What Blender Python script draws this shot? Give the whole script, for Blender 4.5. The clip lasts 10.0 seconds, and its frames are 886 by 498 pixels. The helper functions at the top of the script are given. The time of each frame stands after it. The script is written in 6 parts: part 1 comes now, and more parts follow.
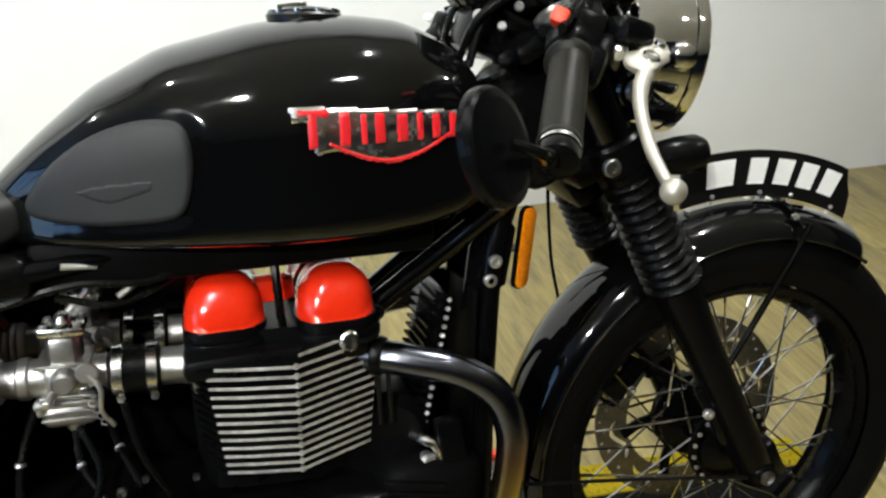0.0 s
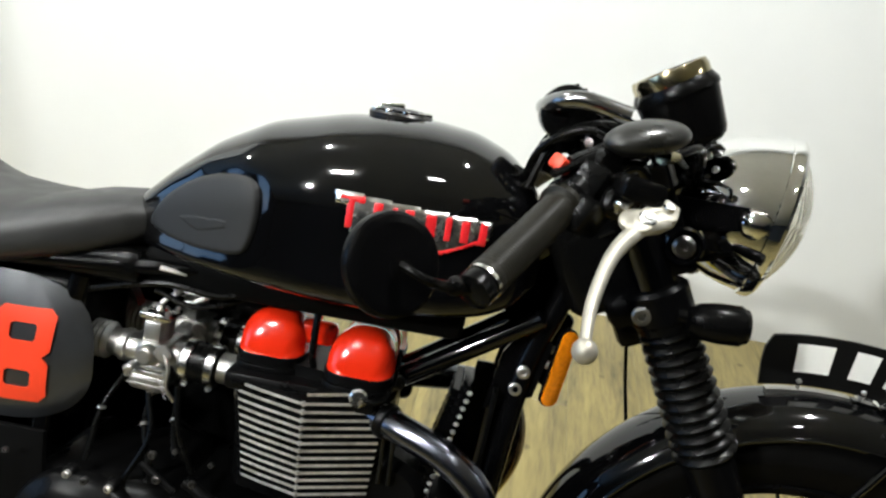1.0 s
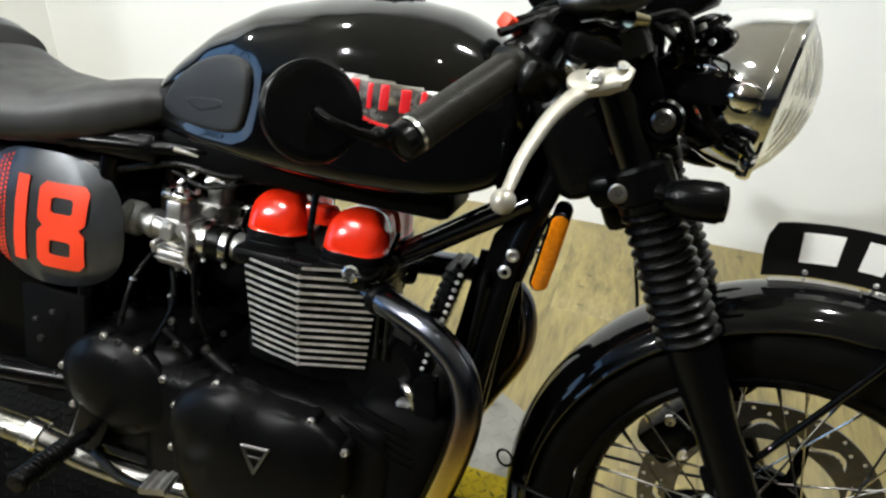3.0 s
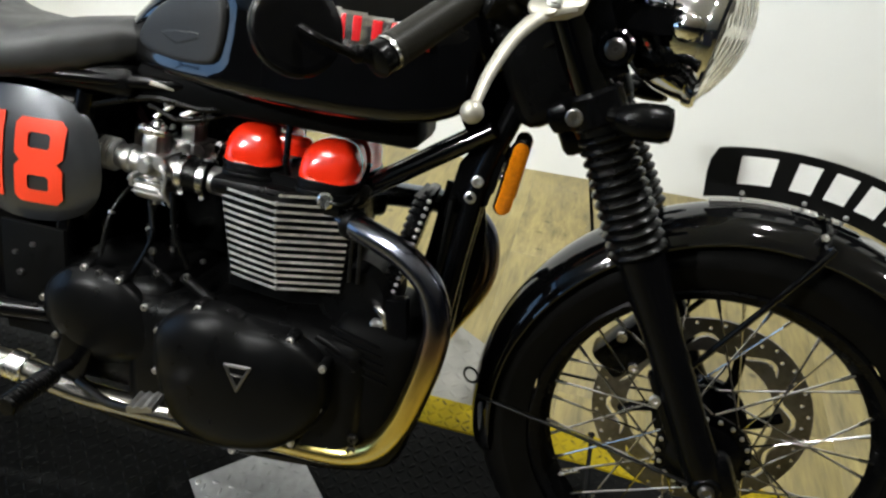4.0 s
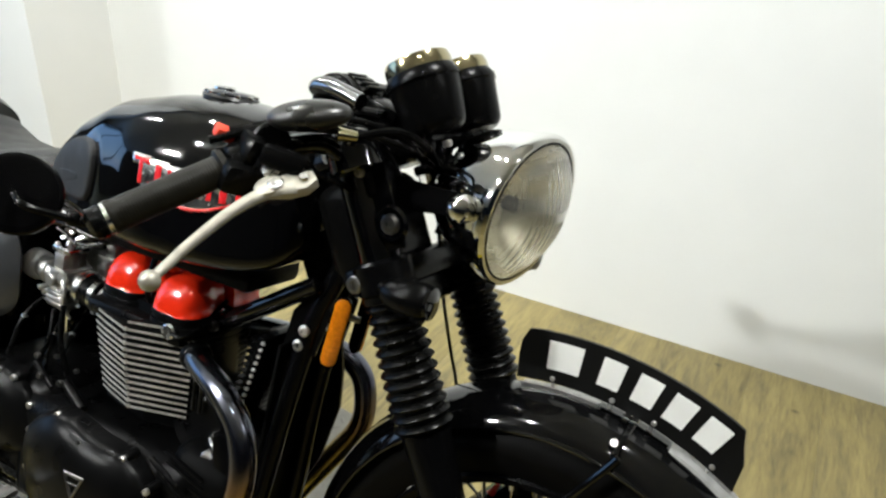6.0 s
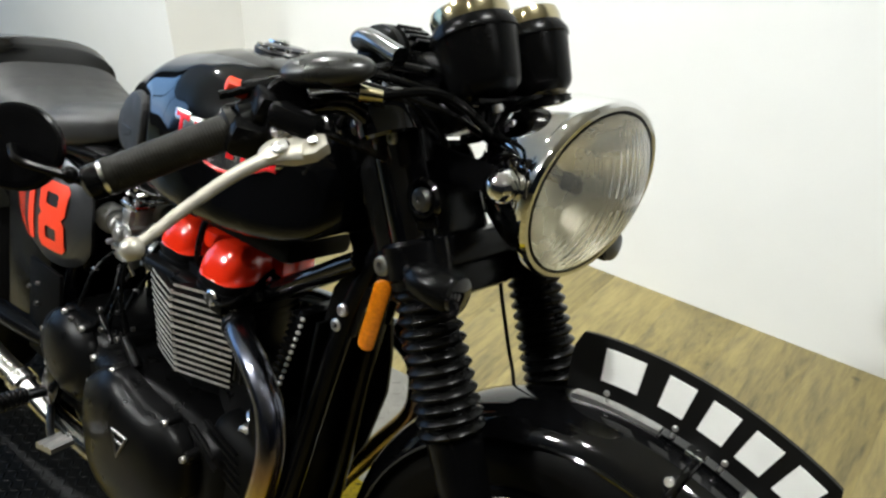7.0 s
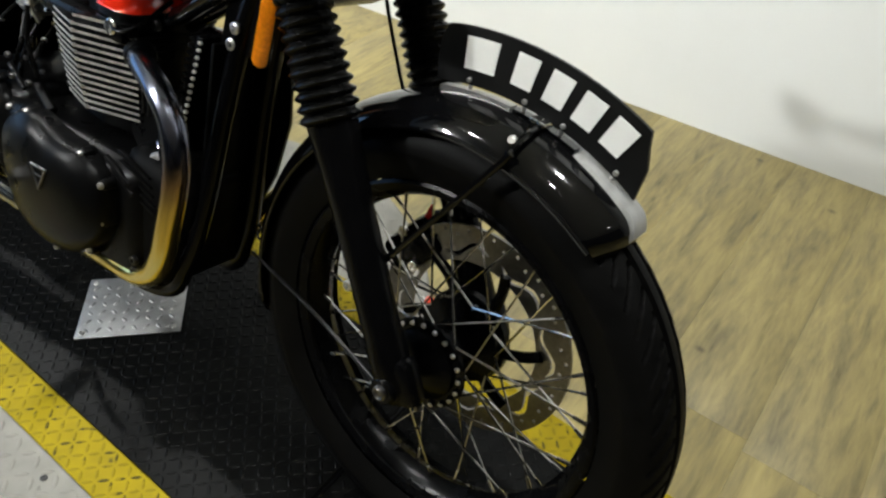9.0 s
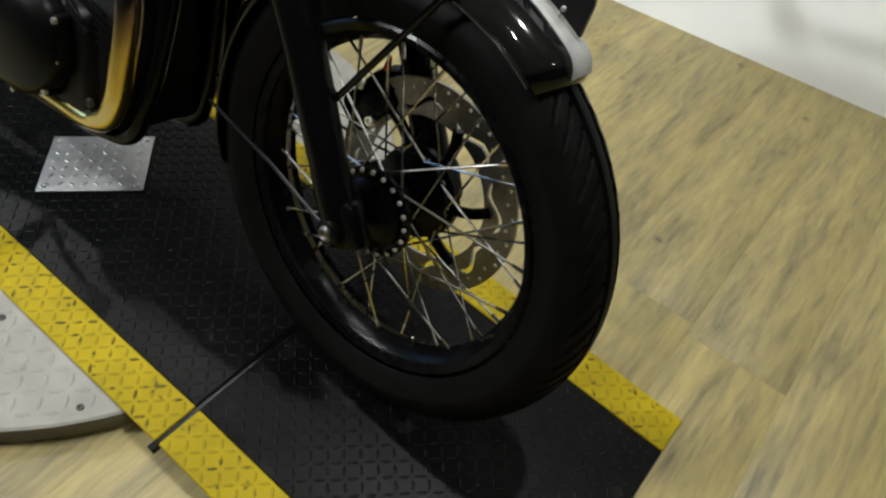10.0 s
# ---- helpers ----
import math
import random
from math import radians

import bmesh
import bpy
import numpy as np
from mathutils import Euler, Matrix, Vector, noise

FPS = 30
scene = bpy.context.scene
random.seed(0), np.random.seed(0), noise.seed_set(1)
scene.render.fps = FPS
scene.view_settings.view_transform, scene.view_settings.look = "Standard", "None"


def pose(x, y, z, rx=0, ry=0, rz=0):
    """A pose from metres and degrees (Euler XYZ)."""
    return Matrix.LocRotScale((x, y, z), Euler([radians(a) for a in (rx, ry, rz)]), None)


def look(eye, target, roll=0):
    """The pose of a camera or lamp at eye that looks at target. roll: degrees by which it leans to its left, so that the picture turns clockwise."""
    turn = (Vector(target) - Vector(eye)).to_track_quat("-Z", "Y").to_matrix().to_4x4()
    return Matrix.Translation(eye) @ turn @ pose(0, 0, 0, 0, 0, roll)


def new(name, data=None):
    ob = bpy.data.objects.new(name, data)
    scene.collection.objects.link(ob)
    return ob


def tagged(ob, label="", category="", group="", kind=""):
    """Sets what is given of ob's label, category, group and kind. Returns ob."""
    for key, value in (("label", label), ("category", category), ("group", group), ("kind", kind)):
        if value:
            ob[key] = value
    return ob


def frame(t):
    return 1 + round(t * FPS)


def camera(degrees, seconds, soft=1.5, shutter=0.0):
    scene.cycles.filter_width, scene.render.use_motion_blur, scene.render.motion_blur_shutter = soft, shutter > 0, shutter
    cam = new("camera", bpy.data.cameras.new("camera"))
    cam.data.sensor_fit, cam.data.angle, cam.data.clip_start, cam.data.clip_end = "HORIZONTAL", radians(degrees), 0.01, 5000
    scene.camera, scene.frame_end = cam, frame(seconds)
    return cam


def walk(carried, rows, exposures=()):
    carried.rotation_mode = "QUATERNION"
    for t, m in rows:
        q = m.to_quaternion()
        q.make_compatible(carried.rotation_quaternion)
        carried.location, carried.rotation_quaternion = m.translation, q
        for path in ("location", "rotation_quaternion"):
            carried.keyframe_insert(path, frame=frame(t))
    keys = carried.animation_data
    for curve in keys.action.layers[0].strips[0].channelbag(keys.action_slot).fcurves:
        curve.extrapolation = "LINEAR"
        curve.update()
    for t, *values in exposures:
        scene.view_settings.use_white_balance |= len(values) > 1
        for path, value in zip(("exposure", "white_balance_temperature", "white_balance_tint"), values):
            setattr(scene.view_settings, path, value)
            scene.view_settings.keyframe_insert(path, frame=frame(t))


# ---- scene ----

import itertools

cam = camera(64.0, 10.0, soft=2.4, shutter=0.0)
PATH = [
    (0, (0.0227, -0.3828, 1.0365), (0.3039, 0.4264, 0.5207), 4.40),
    (0.3, (0.0804, -0.4194, 1.0734), (0.2765, 0.4113, 0.5523), 5.57),
    (0.5, (0.1072, -0.4428, 1.0836), (0.2481, 0.4138, 0.5872), 5.76),
    (0.8, (0.1870, -0.4481, 1.0991), (0.2152, 0.4175, 0.5992), 6.44),
    (1, (0.2604, -0.4373, 1.1139), (0.1682, 0.4428, 0.6481), 7.93),
    (1.2, (0.3186, -0.4160, 1.1401), (0.1772, 0.4621, 0.6829), 9.16),
    (1.5, (0.3552, -0.4162, 1.1497), (0.1529, 0.4509, 0.6944), 8.41),
    (1.7, (0.3551, -0.4195, 1.1593), (0.1468, 0.4605, 0.7325), 7.03),
    (2, (0.3601, -0.4407, 1.1537), (0.1730, 0.4412, 0.7211), 5.85),
    (2.5, (0.3884, -0.4409, 1.1257), (0.1904, 0.4074, 0.6347), 3.88),
    (2.7, (0.3954, -0.4381, 1.1176), (0.1880, 0.3840, 0.5874), 3.79),
    (3, (0.4115, -0.4476, 1.0770), (0.1847, 0.3541, 0.5239), 3.93),
    (3.2, (0.4154, -0.4553, 1.0552), (0.1975, 0.3209, 0.4636), 4.20),
    (4.3, (0.4287, -0.5421, 1.0905), (0.3029, 0.2648, 0.5133), 3.96),
    (4.5, (0.4622, -0.5452, 1.1166), (0.3501, 0.2849, 0.5704), 2.26),
    (4.7, (0.5049, -0.5364, 1.1505), (0.3788, 0.3000, 0.6170), 2.64),
    (4.9, (0.5702, -0.5300, 1.1592), (0.4016, 0.3077, 0.6399), 4.73),
    (5, (0.6117, -0.5263, 1.1658), (0.4136, 0.3024, 0.6424), 4.43),
    (5.1, (0.6478, -0.5137, 1.1759), (0.4142, 0.3024, 0.6472), 4.40),
    (5.2, (0.6861, -0.5084, 1.1882), (0.4238, 0.3223, 0.6970), 7.07),
    (6.3, (0.7917, -0.2870, 1.1447), (0.3613, 0.4798, 0.6685), 2.27),
    (6.5, (0.7853, -0.2587, 1.1374), (0.3376, 0.4948, 0.6559), 2.12),
    (6.8, (0.7999, -0.2296, 1.1251), (0.3103, 0.4795, 0.6176), 2.75),
    (7, (0.8186, -0.2120, 1.1213), (0.2820, 0.4494, 0.5973), 1.72),
    (7.2, (0.8993, -0.1845, 1.0892), (0.3227, 0.4355, 0.5572), 2.74),
    (7.5, (0.9406, -0.1385, 1.1111), (0.3888, 0.4433, 0.5135), 5.99),
    (7.7, (0.9662, -0.1266, 1.1123), (0.3921, 0.3985, 0.4840), 3.06),
    (8, (0.9841, -0.1200, 1.0951), (0.4037, 0.3965, 0.4655), 3.74),
    (8.2, (0.9715, -0.1392, 1.0862), (0.4283, 0.4039, 0.4459), 1.94),
    (8.5, (0.9658, -0.1996, 1.0493), (0.4990, 0.3977, 0.3972), 2.84),
    (8.7, (0.9600, -0.2329, 1.0596), (0.5561, 0.3672, 0.3691), 3.45),
    (9, (0.9949, -0.2753, 1.0313), (0.5783, 0.3228, 0.3466), 3.54),
    (9.2, (1.0142, -0.3024, 1.0319), (0.6094, 0.2963, 0.3406), 4.52),
    (9.4, (1.0227, -0.2969, 1.0174), (0.6294, 0.2848, 0.3055), 5.15),
    (9.5, (1.0306, -0.3015, 1.0026), (0.6448, 0.2805, 0.2868), 5.66),
    (9.7, (1.0452, -0.3043, 0.9967), (0.6887, 0.2756, 0.2641), 7.43),
    (9.9, (1.0683, -0.3196, 0.9807), (0.7178, 0.2504, 0.2376), 9.26),
    (10, (1.0820, -0.2987, 0.9761), (0.7280, 0.2511, 0.2195), 8.17),
]
walk(cam, [(t, look(eye, target, roll)) for t, eye, target, roll in PATH],
     exposures=[(0.0, 0.13), (7.0, 0.10), (8.5, 0.03), (10.0, 0.06)])

# ---- light: a showroom with ceiling downlights, some added as fill, and a glazed front behind the camera ----
FLOOR_Z = -0.053
CEIL_Z = 2.72
world = bpy.data.worlds.new("world")
scene.world = world
world.use_nodes = True
wn = world.node_tree
sky = wn.nodes.new("ShaderNodeTexSky")
sky.sky_type = "NISHITA"
sky.sun_disc = False
sky.sun_elevation, sky.sun_rotation = radians(35), radians(200)
wn.links.new(sky.outputs[0], wn.nodes["Background"].inputs[0])
wn.nodes["Background"].inputs[1].default_value = 0.08


def lamp(name, where, target, power, size, colour, shape="DISK", size_y=None, spread=180):
    data = bpy.data.lights.new(name, "AREA")
    data.shape, data.size, data.energy, data.color = shape, size, power, colour
    data.spread = radians(spread)
    if size_y:
        data.size_y = size_y
    ob = new(name, data)
    ob.matrix_world = look(where, target)
    return ob


WARM = (0.98, 1.0, 0.975)
# place, the point each spot is turned to, watts and width
# (-2.50, 0.45) is an added fill for the pier face; (0.55, -3.0) is assumed
LAMPS = [((-1.90, -2.20), (0.55, 1.2, 0.5), 40, 0.22), ((-0.70, -0.90), (-0.5, 0.6, 0.2), 12.5, 0.14), ((0.95, 0.56), (0.40, 0.56, 0), 29, 0.09), ((-2.50, 0.45), (-2.5, 0.6, 0), 34, 0.09),
         ((0.80, -0.62), (0.75, -0.3, 0), 2, 0.08), ((-0.90, 0.60), (-0.9, 0.9, 0), 18, 0.09), ((3.0, 0.35), (3.0, 0.7, 0), 11, 0.09), ((0.55, -3.0), (0.55, -2.7, 0), 5, 0.09)]
for (lx, ly), goal, watts, wide in LAMPS:
    lamp("downlight", (lx, ly, CEIL_Z - 0.02), goal, watts, wide, WARM, spread=88 if ly < -0.5 else 150)
# the sky's light in the window of the far end wall
lamp("window_daylight", (-5.46, -1.35, 1.55), (0, -1.35, 1.55), 48, 3.9, (0.24, 0.52, 1.0), "RECTANGLE", 2.2)

# ---- helpers for meshes ----
V = Vector


def rotation_between(direction):
    return V(direction).normalized().to_track_quat("Z", "Y").to_matrix()


def quad_grid(bm, rows, closed_u=False, closed_v=False, caps=False):
    """Joins rows of points into a skin of quads."""
    vs = [[bm.verts.new(p) for p in row] for row in rows]
    nu, nv = len(vs), len(vs[0])
    for i in range(nu if closed_u else nu - 1):
        for j in range(nv if closed_v else nv - 1):
            a, b = vs[i][j], vs[(i + 1) % nu][j]
            c, d = vs[(i + 1) % nu][(j + 1) % nv], vs[i][(j + 1) % nv]
            bm.faces.new((a, b, c, d))
    if caps:
        bm.faces.new(vs[0][::-1])
        bm.faces.new(vs[-1])
    return vs


def done(bm):
    bmesh.ops.recalc_face_normals(bm, faces=bm.faces)
    return bm


def lathe(profile, origin=(0, 0, 0), axis=(0, 0, 1), seg=32, bm=None, close=False):
    """Turns (radius, height) pairs about an axis; ends on the axis are closed with fans."""
    bm = bm or bmesh.new()
    q = rotation_between(axis)
    o = V(origin)
    rings = []
    for r, h in profile:
        if r < 1e-6:
            rings.append([bm.verts.new(o + q @ V((0, 0, h)))])
        else:
            rings.append([bm.verts.new(o + q @ V((r * math.cos(2 * math.pi * k / seg), r * math.sin(2 * math.pi * k / seg), h))) for k in range(seg)])
    pairs = list(zip(rings, rings[1:]))
    if close:
        pairs.append((rings[-1], rings[0]))
    for a, b in pairs:
        for k in range(seg):
            n = (k + 1) % seg
            if len(a) == 1 and len(b) == 1:
                continue
            if len(a) == 1:
                bm.faces.new((a[0], b[k], b[n]))
            elif len(b) == 1:
                bm.faces.new((a[k], a[n], b[0]))
            else:
                bm.faces.new((a[k], a[n], b[n], b[k]))
    return done(bm)


def rod(a, b, r, r2=None, seg=14, bm=None, bevel=0.0):
    """A closed cylinder or cone from a to b, with a small turned edge."""
    a, b = V(a), V(b)
    r2 = r if r2 is None else r2
    length = (b - a).length
    e = min(bevel, length * 0.3, r * 0.5, r2 * 0.5)
    prof = [(0, 0), (r - e, 0), (r, e), (r2, length - e), (r2 - e, length), (0, length)] if e > 0 else [(0, 0), (r, 0), (r2, length), (0, length)]
    return lathe(prof, a, b - a, seg, bm)


def spline(points, steps=8):
    """Catmull-Rom points through the given ones."""
    p = [V(q) for q in points]
    p = [p[0] * 2 - p[1], *p, p[-1] * 2 - p[-2]]
    out = []
    for i in range(1, len(p) - 2):
        for k in range(steps):
            t = k / steps
            out.append(0.5 * ((2 * p[i]) + (p[i + 1] - p[i - 1]) * t + (2 * p[i - 1] - 5 * p[i] + 4 * p[i + 1] - p[i + 2]) * t * t
                              + (3 * p[i] - p[i - 1] - 3 * p[i + 1] + p[i + 2]) * t ** 3))
    out.append(p[-2])
    return out


def tube(points, radius, seg=12, steps=8, bm=None, caps=True):
    """A round tube along a smooth line; radius is a number or a function of 0..1."""
    bm = bm or bmesh.new()
    pts = spline(points, steps) if steps > 1 else [V(q) for q in points]
    rows, side = [], None
    for i, p in enumerate(pts):
        d = (pts[min(i + 1, len(pts) - 1)] - pts[max(i - 1, 0)]).normalized()
        if side is None:
            side = d.orthogonal().normalized()
        side = (side - d * side.dot(d)).normalized()
        up = d.cross(side)
        r = radius(i / (len(pts) - 1)) if callable(radius) else radius
        rows.append([p + r * (math.cos(2 * math.pi * k / seg) * side + math.sin(2 * math.pi * k / seg) * up) for k in range(seg)])
    quad_grid(bm, rows, closed_v=True, caps=caps)
    return done(bm)


def block(size, centre=(0, 0, 0), turn=(0, 0, 0), bevel=0.003, bm=None, segments=2):
    """A box with rounded edges."""
    own = bmesh.new()
    bmesh.ops.create_cube(own, size=1.0)
    own.transform(Matrix.Diagonal((*size, 1)))
    if bevel > 0:
        bmesh.ops.bevel(own, geom=own.edges[:], offset=min(bevel, min(size) * 0.45), segments=segments, affect="EDGES", profile=0.5)
    own.transform(pose(*centre, *turn))
    return join(bm, own)


def join(bm, own):
    if bm is None:
        return own
    tmp = bpy.data.meshes.new("tmp")
    own.to_mesh(tmp)
    bm.from_mesh(tmp)
    bpy.data.meshes.remove(tmp)
    own.free()
    return bm


def slab(outline, thick, bevel=0.0, bm=None):
    """A flat plate from an outline in x and y, thick in z from 0 upwards."""
    own = bmesh.new()
    low = [own.verts.new((x, y, 0)) for x, y in outline]
    high = [own.verts.new((x, y, thick)) for x, y in outline]
    n = len(outline)
    own.faces.new(low[::-1])
    top = own.faces.new(high)
    for i in range(n):
        own.faces.new((low[i], low[(i + 1) % n], high[(i + 1) % n], high[i]))
    done(own)
    if bevel > 0:
        bmesh.ops.bevel(own, geom=[e for e in own.edges if any(f is top for f in e.link_faces)], offset=bevel, segments=2, affect="EDGES", profile=0.5)
    return join(bm, own)


def ball(centre, radii, u=20, v=12, bm=None):
    own = bmesh.new()
    bmesh.ops.create_uvsphere(own, u_segments=u, v_segments=v, radius=1.0)
    radii = (radii,) * 3 if isinstance(radii, (int, float)) else radii
    own.transform(Matrix.Translation(centre) @ Matrix.Diagonal((*radii, 1)))
    return join(bm, own)


def bolt_head(bm, where, axis, r=0.006, h=0.005, socket=True):
    """A cap screw with a hollow."""
    prof = [(r, 0), (r, h * 0.8), (r * 0.85, h), (r * 0.5, h), (r * 0.45, h * 0.45), (0, h * 0.45)] if socket else [(r, 0), (r, h * 0.7), (r * 0.8, h), (0, h)]
    return lathe(prof, where, axis, 12, bm)


def mesh_object(name, bm, material, sharp=0.6):
    for f in bm.faces:
        f.smooth = True
    for e in bm.edges:
        if len(e.link_faces) == 2 and e.calc_face_angle(0.0) > sharp:
            e.smooth = False
    me = bpy.data.meshes.new(name)
    bm.to_mesh(me)
    bm.free()
    for m in material if isinstance(material, (list, tuple)) else (material,):
        me.materials.append(m)
    return new(name, me)


def thing(name, bm, material, label, category, group="", kind="", sharp=0.6):
    return tagged(mesh_object(name, bm, material, sharp), label, category, group, kind)


def part(name, bm, material, parent, label="", sharp=0.6):
    ob = mesh_object(name, bm, material, sharp)
    ob.parent = parent
    return tagged(ob, label)


def share(ob, parent, m):
    """Another object on the same mesh."""
    other = bpy.data.objects.new(ob.name, ob.data)
    scene.collection.objects.link(other)
    other.parent = parent
    other.matrix_local = m
    return other


# ---- materials ----
def material(name, colour, rough=0.5, metal=0.0, coat=0.0, vary=0.15, scale=30.0, bump=0.0, bump_scale=300.0, rough_vary=0.1, coords="Object", stretch=(1, 1, 1), spec=0.5):
    m = bpy.data.materials.new(name)
    m.use_nodes = True
    nt = m.node_tree
    n, link = nt.nodes, nt.links
    p = n["Principled BSDF"]
    p.inputs["Roughness"].default_value = rough
    p.inputs["Metallic"].default_value = metal
    p.inputs["Coat Weight"].default_value = coat
    p.inputs["Coat Roughness"].default_value = 0.04
    p.inputs["Specular IOR Level"].default_value = spec
    tc = n.new("ShaderNodeTexCoord")
    mp = n.new("ShaderNodeMapping")
    mp.inputs["Scale"].default_value = stretch
    link.new(tc.outputs[coords], mp.inputs[0])
    big = n.new("ShaderNodeTexNoise")
    big.inputs["Scale"].default_value, big.inputs["Detail"].default_value = scale * 0.15, 4
    fine = n.new("ShaderNodeTexNoise")
    fine.inputs["Scale"].default_value, fine.inputs["Detail"].default_value = scale, 6
    link.new(mp.outputs[0], big.inputs[0])
    link.new(mp.outputs[0], fine.inputs[0])
    both = n.new("ShaderNodeMath")
    both.operation = "ADD"
    link.new(big.outputs[0], both.inputs[0])
    link.new(fine.outputs[0], both.inputs[1])
    ramp = n.new("ShaderNodeMapRange")
    ramp.inputs["From Min"].default_value, ramp.inputs["From Max"].default_value = 0.7, 1.3
    ramp.inputs["To Min"].default_value, ramp.inputs["To Max"].default_value = 1 - vary, 1 + vary
    link.new(both.outputs[0], ramp.inputs[0])
    mul = n.new("ShaderNodeVectorMath")
    mul.operation = "SCALE"
    mul.inputs[0].default_value = colour
    link.new(ramp.outputs[0], mul.inputs["Scale"])
    link.new(mul.outputs[0], p.inputs["Base Color"])
    rr = n.new("ShaderNodeMapRange")
    rr.inputs["From Min"].default_value, rr.inputs["From Max"].default_value = 0.35, 0.65
    rr.inputs["To Min"].default_value, rr.inputs["To Max"].default_value = max(0.0, rough * (1 - rough_vary)), min(1.0, rough * (1 + rough_vary))
    link.new(fine.outputs[0], rr.inputs[0])
    link.new(rr.outputs[0], p.inputs["Roughness"])
    if bump:
        bt = n.new("ShaderNodeTexNoise")
        bt.inputs["Scale"].default_value, bt.inputs["Detail"].default_value = bump_scale, 5
        link.new(mp.outputs[0], bt.inputs[0])
        b = n.new("ShaderNodeBump")
        b.inputs["Strength"].default_value, b.inputs["Distance"].default_value = bump, 0.002
        link.new(bt.outputs[0], b.inputs["Height"])
        link.new(b.outputs[0], p.inputs["Normal"])
    return m


FRAME_BLACK = material("black_frame_enamel", (0.0016, 0.0016, 0.0018), 0.16, vary=0.2, rough_vary=0.3, spec=0.16)
TANK_BLACK = material("deep_black_tank_lacquer", (0.0016, 0.0016, 0.0018), 0.065, coat=0.25, vary=0.2, rough_vary=0.25, spec=0.45)
GLOSS_BLACK = material("gloss_black_paint", (0.0016, 0.0016, 0.0018), 0.07, coat=0.1, vary=0.2, rough_vary=0.2, spec=0.40)
SATIN_BLACK = material("satin_black_paint", (0.0018, 0.0018, 0.002), 0.22, vary=0.3, bump=0.04, bump_scale=900, spec=0.10)
CASE_BLACK = material("black_engine_casing", (0.0024, 0.0024, 0.0025), 0.30, vary=0.3, bump=0.08, bump_scale=700, spec=0.085)
BLACK_PLASTIC = material("black_plastic", (0.0022, 0.0022, 0.0022), 0.22, vary=0.2, bump=0.06, bump_scale=1200, spec=0.09)
RESERVOIR = material("smoked_reservoir_plastic", (0.007, 0.007, 0.006), 0.30, coat=0.15, vary=0.25, rough_vary=0.4, spec=0.5)
BLACK_RUBBER = material("black_rubber", (0.0022, 0.0022, 0.0021), 0.27, vary=0.3, bump=0.08, bump_scale=500, spec=0.10)
TYRE_RUBBER = material("tyre_rubber", (0.0030, 0.0029, 0.0028), 0.46, vary=0.35, scale=60, bump=0.10, bump_scale=600, spec=0.05)
GREY_RUBBER = material("grey_knee_rubber", (0.013, 0.0135, 0.0145), 0.55, vary=0.15, bump=0.1, bump_scale=900, spec=0.3)
SEAT_VINYL = material("black_seat_vinyl", (0.010, 0.010, 0.010), 0.45, vary=0.2, bump=0.25, bump_scale=700, spec=0.5)
CHROME = material("chrome", (0.82, 0.82, 0.80), 0.05, metal=1.0, vary=0.04, rough_vary=0.4)
POLISHED = material("polished_aluminium", (0.72, 0.71, 0.69), 0.22, metal=1.0, vary=0.15, scale=80, rough_vary=0.35)
CAST_ALLOY = material("cast_alloy", (0.40, 0.395, 0.38), 0.38, metal=1.0, vary=0.25, scale=60, bump=0.15, bump_scale=700)
RIM_BLACK = material("black_rim_paint", (0.002, 0.002, 0.0022), 0.24, vary=0.2, rough_vary=0.3, spec=0.08)
RIB_METAL = material("dull_rib_metal", (0.33, 0.33, 0.32), 0.55, metal=0.6, vary=0.25, scale=60)
STEEL = material("stainless_steel", (0.58, 0.57, 0.56), 0.33, metal=0.92, vary=0.15, scale=80)
SILENCER_STEEL = material("dull_silencer_steel", (0.30, 0.29, 0.26), 0.30, metal=1.0, vary=0.2, scale=60)
DISC_STEEL = material("brake_disc_steel", (0.17, 0.165, 0.16), 0.32, metal=1.0, vary=0.25, scale=120)
LEVER_ALLOY = material("dull_lever_alloy", (0.41, 0.388, 0.33), 0.50, metal=0.65, vary=0.2, scale=70, rough_vary=0.3)
BLACK_CHROME = material("black_chrome", (0.07, 0.07, 0.08), 0.10, metal=1.0, vary=0.15)
SMOKED_CHROME = material("smoked_chrome", (0.24, 0.24, 0.24), 0.16, metal=1.0, vary=0.15)
# darker, duller copy of the casing black: shade is put into the material
CRANK_BLACK = material("sooty_black_casing", (0.002, 0.002, 0.002), 0.5, vary=0.3, bump=0.15, bump_scale=500, spec=0.04)
FIN_EDGE = material("machined_fin_edge", (0.58, 0.57, 0.55), 0.42, metal=0.75, vary=0.35, scale=120, rough_vary=0.3)
DARK_STEEL = material("dark_steel", (0.045, 0.045, 0.045), 0.35, metal=1.0, vary=0.25)
SPOKE_STEEL = material("bright_spoke_steel", (0.62, 0.60, 0.57), 0.16, metal=1.0, vary=0.2, scale=40)
GRIP_RUBBER = material("worn_olive_black_grip", (0.0085, 0.0078, 0.0055), 0.42, vary=0.35, scale=60, bump=0.06, bump_scale=500, spec=0.16)
RED_PAINT = material("red_paint", (0.66, 0.022, 0.005), 0.16, coat=0.35, vary=0.08, rough_vary=0.2)
RED_VINYL = material("red_vinyl", (0.74, 0.045, 0.012), 0.45, vary=0.08)
BADGE_RED = material("red_enamel", (0.55, 0.015, 0.02), 0.25, coat=0.5, vary=0.15)
PANEL_GREY = material("graphite_panel", (0.060, 0.063, 0.068), 0.38, metal=0.75, coat=0.4, vary=0.15)
